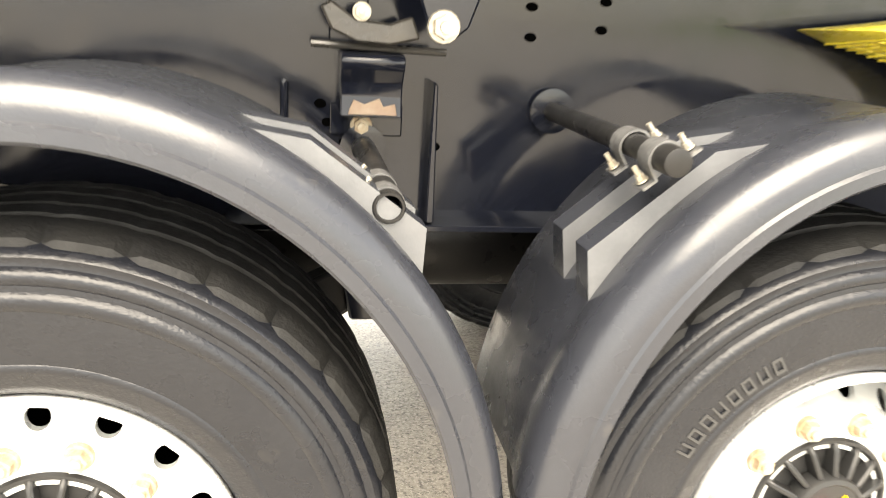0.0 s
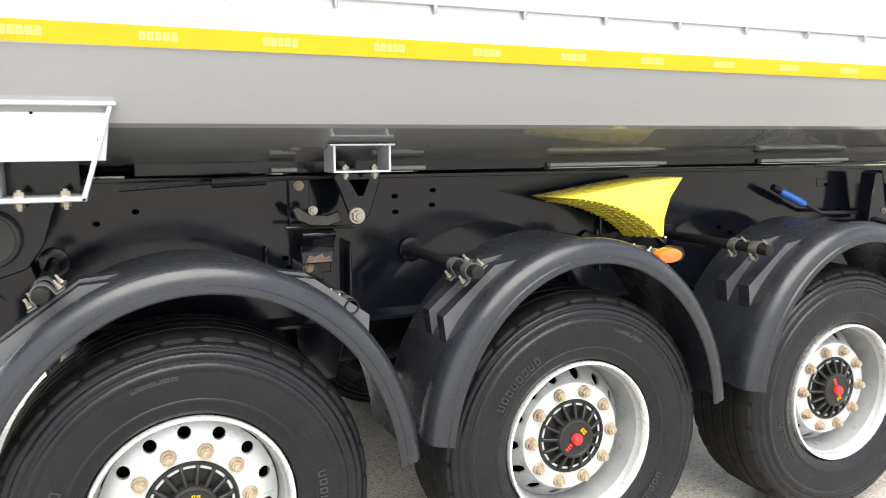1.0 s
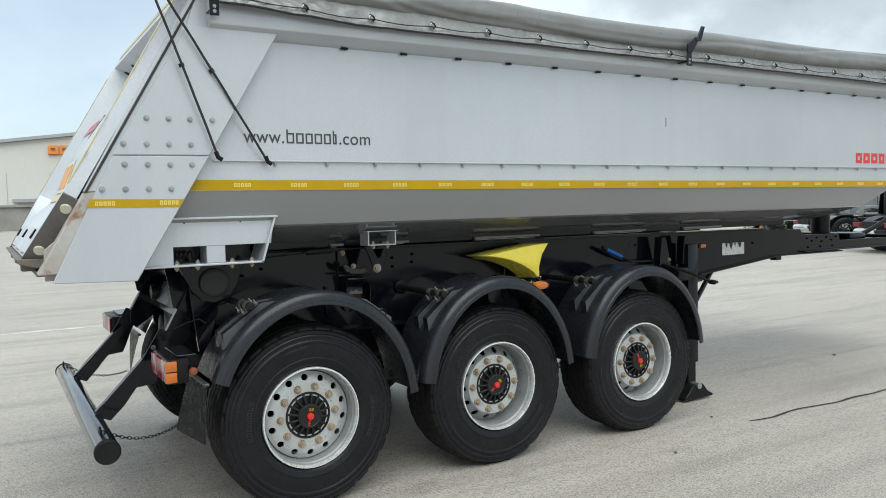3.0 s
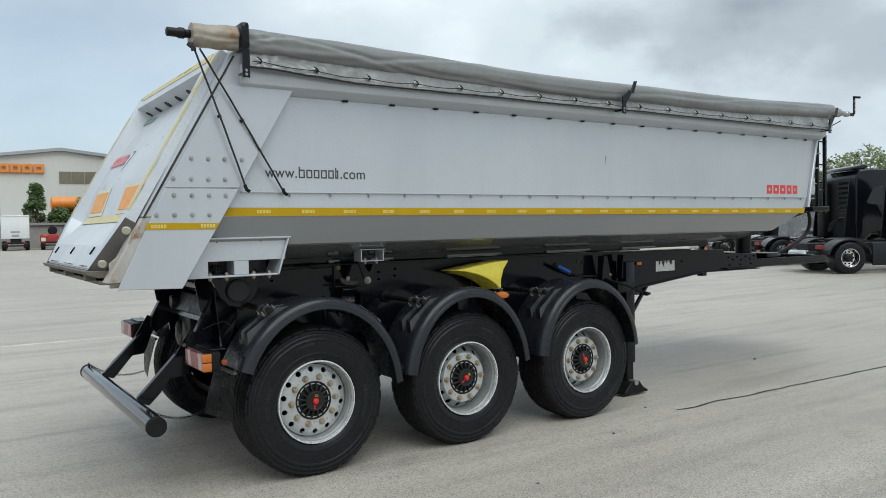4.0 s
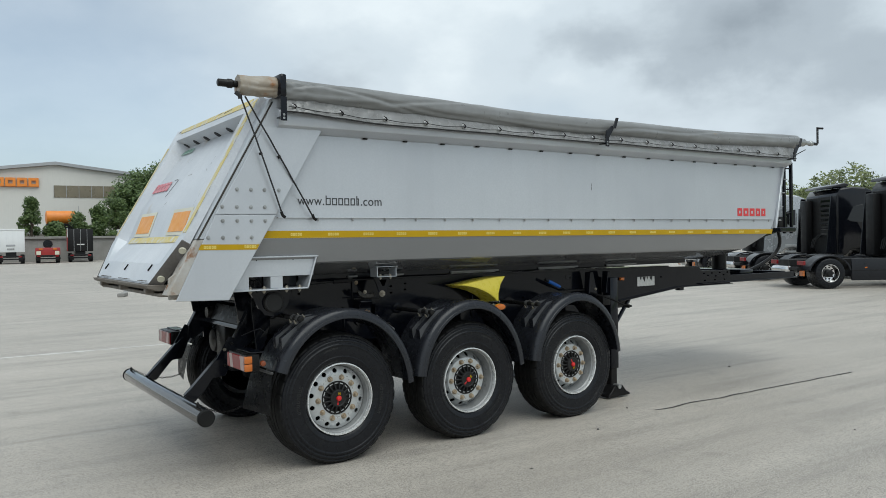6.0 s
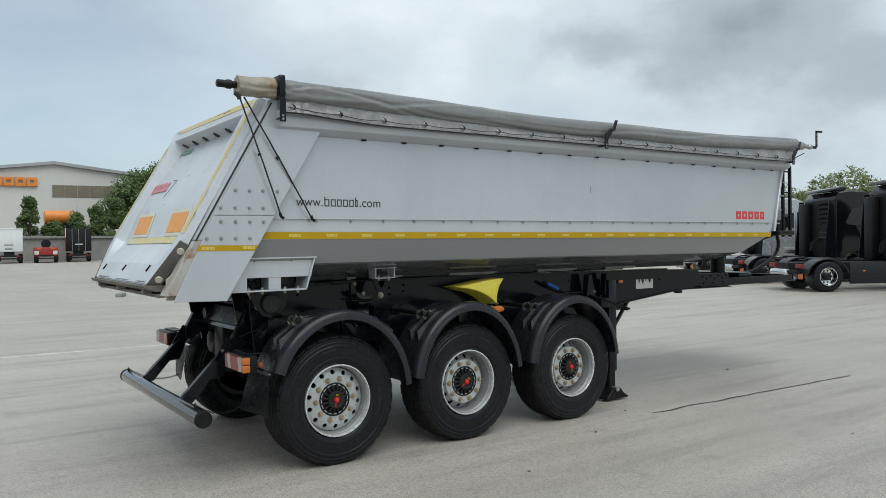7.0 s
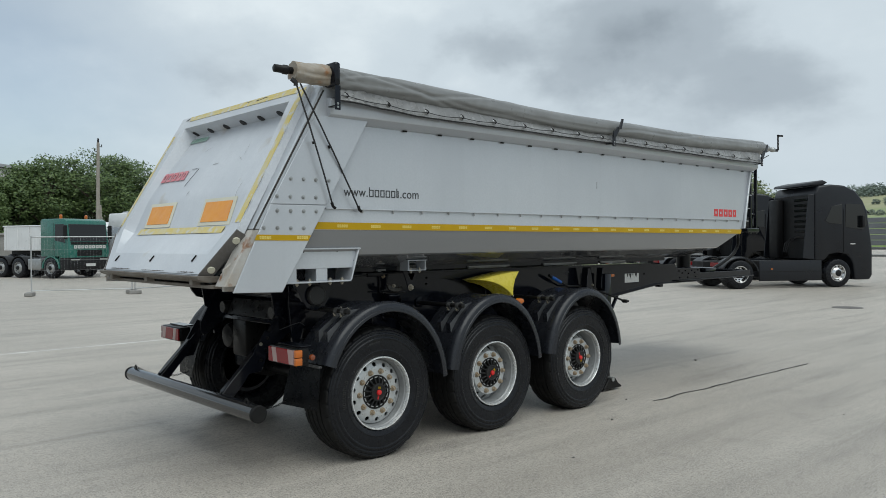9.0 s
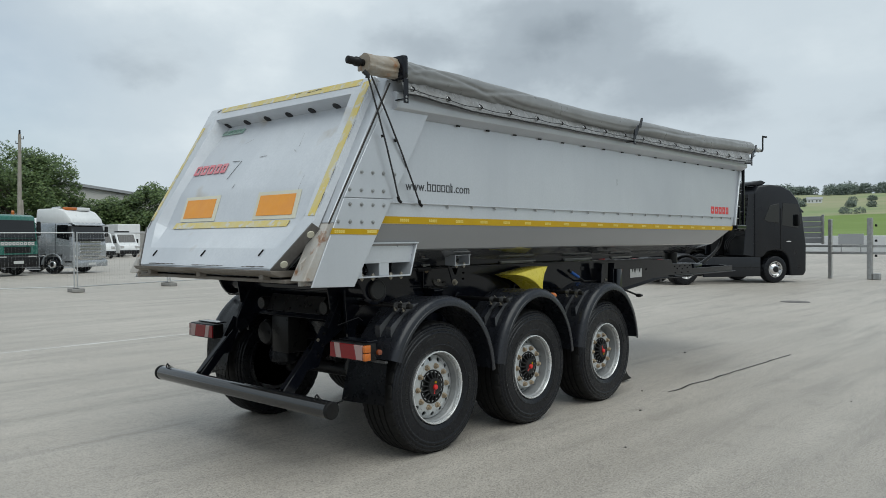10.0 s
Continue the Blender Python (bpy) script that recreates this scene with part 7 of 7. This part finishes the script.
part("roof_top", prism(B(), [(1.97, 2.74), (4.22, 2.74), (4.12, 3.02), (3.75, 3.42), (3.3, 3.58), (2.05, 3.56)], "y", -1.18, 1.18, 0.08, 2), M["white"], cab)
part("light_bar", box(B(), 3.35, 3.62, -0.85, 0.85, 3.50, 3.66, 0.04, 2), M["amber"], cab)
part("light_bar_case", box(B(), 3.45, 3.75, -0.1, 0.75, 3.48, 3.66, 0.04, 2), M["white"], cab)
for k in range(6):
    part("grille_bar", box(B(), 4.35, 4.39, -0.8, 0.8, 0.72 + 0.19 * k, 0.83 + 0.19 * k, 0.02, 1), M["chrome"], cab)
part("bumper", box(B(), 4.2, 4.45, -1.22, 1.22, 0.35, 0.72, 0.05, 2), M["truckgrey"], show)
part("bumper_plate", box(B(), 4.455, 4.47, -0.27, 0.27, 0.46, 0.58, 0.004, 1), M["label"], show)
for s in (-1, 1):
    part("side_skirt", box(B(), 0.7, 2.2, s * 1.18 - 0.03, s * 1.18 + 0.03, 0.30, 0.95, 0.03, 1), M["truckgrey"], show)
    part("side_bar", sweep(B(), [(0.7, s * 1.24, 0.24), (2.3, s * 1.24, 0.24)], 0.035, 8), M["chrome"], show)
    part("horn", sweep(B(), [(2.6, s * 0.7, 3.62), (3.1, s * 0.7, 3.65)], 0.05, 8), M["chrome"], cab)
    pts = [(2.1 + 0.12 * math.sin(3 * k), s * 1.232, 1.5 + 0.16 * k) for k in range(9)]
    part("scroll_mark", sweep(B(), pts, 0.025, 6), M["truckpanel"], cab)
part("sun_visor", prism(B(), [(4.12, 2.74), (4.42, 2.62), (4.44, 2.67), (4.12, 2.84)], "y", -1.15, 1.15, 0.02, 1), M["truckgrey"], cab)
part("frame", box(B(), -0.9, 3.2, -0.42, 0.42, 0.7, 0.95, 0.02, 1), M["truckpanel"], show)

# white tank trailer behind
tank = thing("white_tank_trailer", "white round-bodied bulk tank trailer parked behind trucks", "trailer", (14.8, 52.5, 0), -63)
part("barrel", lathe(B(), [(0.3, -4.2), (0.95, -4.05), (1.1, -3.6), (1.1, 3.2), (0.9, 3.5), (0.3, 3.6)], (0, 0, 2.15), "x", 32), M["white"], tank)
for x in (-2.6, -1.0, 0.6, 2.2):
    part("hoop", lathe(B(), [(1.105, x - 0.04), (1.13, x - 0.03), (1.13, x + 0.03), (1.105, x + 0.04)], (0, 0, 2.15), "x", 32, True), M["white"], tank)
for x in (-2.8, -1.5):
    for s in (-1, 1):
        road_wheel(tank, x, s * 1.15, 0.5, 0.4, M["steel"], s, 20)
part("frame", box(B(), -4.0, 3.4, -0.45, 0.45, 0.75, 1.1, 0.03, 1), M["truckpanel"], tank)


def van(at, turn, label):
    v = thing("delivery_van", label, "van", at, turn, "white vans")
    prof = [(-3.0, 0.40), (-3.0, 2.35), (-2.85, 2.48), (1.2, 2.48), (1.6, 2.35), (2.30, 1.45), (2.85, 1.22), (2.98, 0.85), (2.98, 0.40)]
    bodyv = part("body", prism(B(), prof, "y", -0.98, 0.98, 0.08, 3), M["white"], v)
    part("windscreen", prism(B(), [(1.60, 2.28), (2.26, 1.50), (2.30, 1.52), (1.64, 2.31)], "y", -0.82, 0.82, 0.01, 1), M["glass"], bodyv)
    for s in (-1, 1):
        a, b = sorted((s * 0.972, s * 0.99))
        part("side_window", prism(B(), [(0.75, 1.45), (2.05, 1.45), (1.50, 2.20), (0.75, 2.22)], "y", a, b, 0.003, 1), M["glass"], bodyv)
        a, b = sorted((s * 1.0, s * 1.2))
        part("mirror", box(B(), 1.85, 1.98, a, b, 1.42, 1.85, 0.03, 1), M["truckpanel"], bodyv)
        for x in (-1.9, 1.9):
            road_wheel(v, x, s * 0.93, 0.34, 0.22, M["steel"], s, 20)
        a, b = sorted((s * 0.55, s * 0.92))
        part("headlamp", box(B(), 2.86, 2.99, a, b, 0.90, 1.16, 0.03, 1), M["chrome"], bodyv)
    part("bumper", box(B(), 2.85, 3.05, -0.95, 0.95, 0.35, 0.72, 0.05, 2), M["truckpanel"], v)
    part("roof_unit", box(B(), 0.1, 1.1, -0.6, 0.6, 2.48, 2.66, 0.05, 2), M["truckpanel"], v)
    return v


van((32.2, 74.0, 0), -97, "white delivery van with roof unit parked far back")
van((27.9, 70.0, 0), -97, "white delivery van partly behind a truck")
lorry = thing("white_box_lorry", "plain white box body parked far back", "truck", (36.0, 82, 0), -97)
part("box", box(B(), -3.2, 3.0, -1.22, 1.22, 1.0, 3.5, 0.05, 1), M["white"], lorry)
part("frame", box(B(), -3.2, 3.0, -0.5, 0.5, 0.6, 1.0, 0.03, 1), M["truckpanel"], lorry)
for x in (-1.8, 2.0):
    for s in (-1, 1):
        road_wheel(lorry, x, s * 1.1, 0.48, 0.4, M["steel"], s, 20)


def far_trailer(at, turn, label, w, z0, z1, mat, tilt_mat=None):
    t = thing("parked_trailer", label, "trailer", at, turn, "trailers by the wall")
    part("box", box(B(), 0, 8.0, -w / 2, w / 2, z0, z1, 0.06, 2), mat, t)
    part("frame", box(B(), 0.2, 8.5, -0.5, 0.5, 0.7, z0, 0.02, 1), M["truckpanel"], t)
    for x in (1.2, 2.5):
        for s in (-1, 1):
            road_wheel(t, x, s * (w / 2 - 0.06), 0.52, 0.4, M["steel"], s, 20)
    part("underrun", box(B(), -0.05, 0.08, -1.15, 1.15, 0.45, 0.60, 0.02, 1), M["truckpanel"], t)
    part("rear_beam", box(B(), 0.0, 0.15, -1.15, 1.15, 0.72, 0.92, 0.02, 1), M["truckpanel"], t)
    for s in (-1, 1):
        part("tail_lamp", box(B(), -0.06, 0.0, min(s * 0.75, s * 1.1), max(s * 0.75, s * 1.1), 0.72, 0.88, 0.01, 1), M["redlens"], t)
        part("flap", box(B(), 0.35, 0.37, min(s * 0.75, s * 1.15), max(s * 0.75, s * 1.15), 0.25, 0.70), M["truckpanel"], t)
    return t


t = far_trailer((6.2, 91.0, 0), 84, "white closed trailer seen from behind at the wall", 2.75, 1.3, 3.75, M["white"])
part("door_latch", box(B(), -0.06, 0.0, -0.35, 0.35, 1.55, 1.75, 0.02, 1), M["steel"], t)
part("door_emblem", box(B(), -0.03, 0.0, -0.45, 0.45, 1.95, 2.15, 0.02, 1), M["roofedge"], t)
part("roof_rail", box(B(), -0.05, 8.05, -1.4, 1.4, 3.72, 3.86, 0.03, 1), M["white"], t)
t = far_trailer((9.8, 90.5, 0), 82, "low dark red trailer with a spare wheel", 2.5, 0.9, 1.75, M["truckred"])
spare = lathe(B(), [(0.2, -0.1), (0.48, -0.09), (0.5, 0.0), (0.48, 0.09), (0.2, 0.1)], (0.4, 0, 2.15), "x", 24)
part("spare_wheel", spare, M["rubber"], t)
for s in (-1, 1):
    part("warning_board", box(B(), -0.05, 0.0, min(s * 0.7, s * 1.15), max(s * 0.7, s * 1.15), 0.95, 1.35, 0.01, 1), M["creamfilm"], t)
    part("tail_marker", box(B(), -0.08, -0.02, min(s * 0.5, s * 0.9), max(s * 0.5, s * 0.9), 1.5, 1.68, 0.01, 1), M["amber"], t)
t = far_trailer((13.6, 93.0, 0), 82, "black and red curtain trailer seen from behind", 2.7, 1.25, 3.9, M["truckpanel"])
part("red_side", box(B(), 0.0, 8.0, 1.355, 1.40, 1.3, 3.9, 0.01, 1), M["truckred"], t)
part("white_corner", box(B(), -0.02, 0.3, 1.36, 1.43, 2.9, 4.0, 0.01, 1), M["white"], t)
part("door_mark", box(B(), -0.03, 0.0, -0.4, 0.4, 2.0, 2.12, 0.01, 1), M["label"], t)
for y in (-0.7, 0.0, 0.7):
    part("lock_rod", sweep(B(), [(-0.03, y, 1.3), (-0.03, y, 3.85)], 0.03, 6), M["steel"], t)


# ---- mobile fence ----
def fence_panel(a, b):
    a, b = Vector((*a, 0)), Vector((*b, 0))
    d = b - a
    n = d.normalized()
    f = thing("fence_panel", "galvanised mobile wire fence panel on concrete feet", "fence", tuple(a), math.degrees(math.atan2(d.y, d.x)), "mobile fence")
    L = d.length
    bm = B()
    sweep(bm, [(0.05, 0, 0.15), (0.05, 0, 2.0)], 0.021, 8)
    part("post", bm, M["fencewire"], f)
    part("post", sweep(B(), [(L - 0.05, 0, 0.15), (L - 0.05, 0, 2.0)], 0.021, 8), M["fencewire"], f)
    for z in (0.18, 1.97):
        part("rail", sweep(B(), [(0.05, 0, z), (L - 0.05, 0, z)], 0.018, 8), M["fencewire"], f)
    bm = B()
    k = 0.15
    while k < L - 0.1:
        box(bm, k - 0.0009, k + 0.0009, -0.0009, 0.0009, 0.2, 1.95)
        k += 0.10
    for z in (0.5, 0.85, 1.2, 1.55):
        box(bm, 0.07, L - 0.07, -0.002, 0.002, z - 0.0015, z + 0.0015)
    tagged(part("wire_mesh", bm, M["fencewire"], f), kind="stuff")
    for x in (0.0, L):
        part("foot", box(B(), x - 0.12, x + 0.12, -0.32, 0.32, 0.0, 0.13, 0.02, 1), M["wallconc"], f)
    return f


FENCE = [(3.3, 23.2), (6.23, 21.9), (9.9, 22.6), (13.4, 22.9)]
for p, q in zip(FENCE, FENCE[1:]):
    fence_panel(p, q)

# ---- gate at the yard's far edge ----
entry = thing("yard_gate", "grey steel slatted sliding gate with posts", "gate", (29.45, 10.0, 0), -90)
panel = part("gate_frame", box(B(), -0.1, 0.0, -0.04, 0.04, 1.40, 2.62, 0.01, 1), M["steel"], entry)
for k in range(5):
    part("slat", box(B(), 0.0, 4.55, -0.02, 0.02, 1.45 + 0.225 * k, 1.655 + 0.225 * k, 0.008, 1), M["gateslat"], entry)
part("gate_frame", box(B(), 4.55, 4.65, -0.04, 0.04, 1.40, 2.62, 0.01, 1), M["steel"], entry)
for z in (1.0, 1.28):
    part("track_rail", box(B(), -4.0, 16.0, -0.05, 0.05, z, z + 0.09, 0.01, 1), M["steel"], entry)
part("gate_post", box(B(), 4.82, 4.95, -0.08, 0.08, 0.0, 2.42, 0.01, 1), M["steel"], entry)
part("main_post", box(B(), 6.25, 6.44, -0.10, 0.10, 0.0, 2.45, 0.02, 1), M["steel"], entry)
for z in (0.9, 1.5, 2.1):
    part("roller", box(B(), 6.52, 6.60, -0.05, 0.05, z, z + 0.09, 0.01, 1), M["truckpanel"], entry)
part("motor_box", box(B(), 6.46, 6.72, -0.12, 0.12, 0.0, 0.25, 0.02, 1), M["steel"], entry)
# pale wall beyond the gate
bm = B()
box(bm, 88, 88.4, -80, 24, 0.0, 1.8, 0.05, 1)
solo("boundary_wall", bm, M["white"], "low white boundary wall beyond the gate", "wall", "structure")
part_sign = thing("grey_board", "grey board standing before the boundary wall", "board", (86, 18.6, 0), 0)
part("board", box(B(), 0, 0.15, -1.3, 1.2, 0.85, 2.0, 0.03, 1), M["roofedge"], part_sign)
for y in (-1.0, 0.9):
    part("leg", box(B(), 0.02, 0.08, y - 0.05, y + 0.05, 0.0, 0.86, 0.01, 1), M["steel"], part_sign)

# far hedges and woods with haze in their leaf colour, a farmhouse on the hill
rng = random.Random(5)
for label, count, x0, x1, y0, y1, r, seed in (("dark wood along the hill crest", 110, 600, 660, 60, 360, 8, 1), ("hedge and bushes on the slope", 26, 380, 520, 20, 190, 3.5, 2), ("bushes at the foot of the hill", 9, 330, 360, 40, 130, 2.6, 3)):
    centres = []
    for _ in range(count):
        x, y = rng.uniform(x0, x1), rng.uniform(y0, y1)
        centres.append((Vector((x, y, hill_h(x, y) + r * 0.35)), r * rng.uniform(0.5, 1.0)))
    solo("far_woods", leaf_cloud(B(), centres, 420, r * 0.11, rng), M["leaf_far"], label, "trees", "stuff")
house = thing("farmhouse", "pale farmhouse with grey roof on the hill", "house", (500, 143, hill_h(500, 143)), 20)
house.scale = (0.6, 0.6, 0.6)
part("wall", box(B(), -4, 4, -7, 7, -1, 3.6, 0.1, 1), M["white"], house)
part("roof", prism(B(), [(-4.6, 3.5), (4.6, 3.5), (0, 6.2)], "y", -7.6, 7.6, 0.1, 1), M["roofedge"], house)
for y in (-5, -2, 2, 5):
    part("window", box(B(), -4.1, -3.95, y - 0.6, y + 0.6, 1.2, 2.6, 0.05, 1), M["glass"], house)
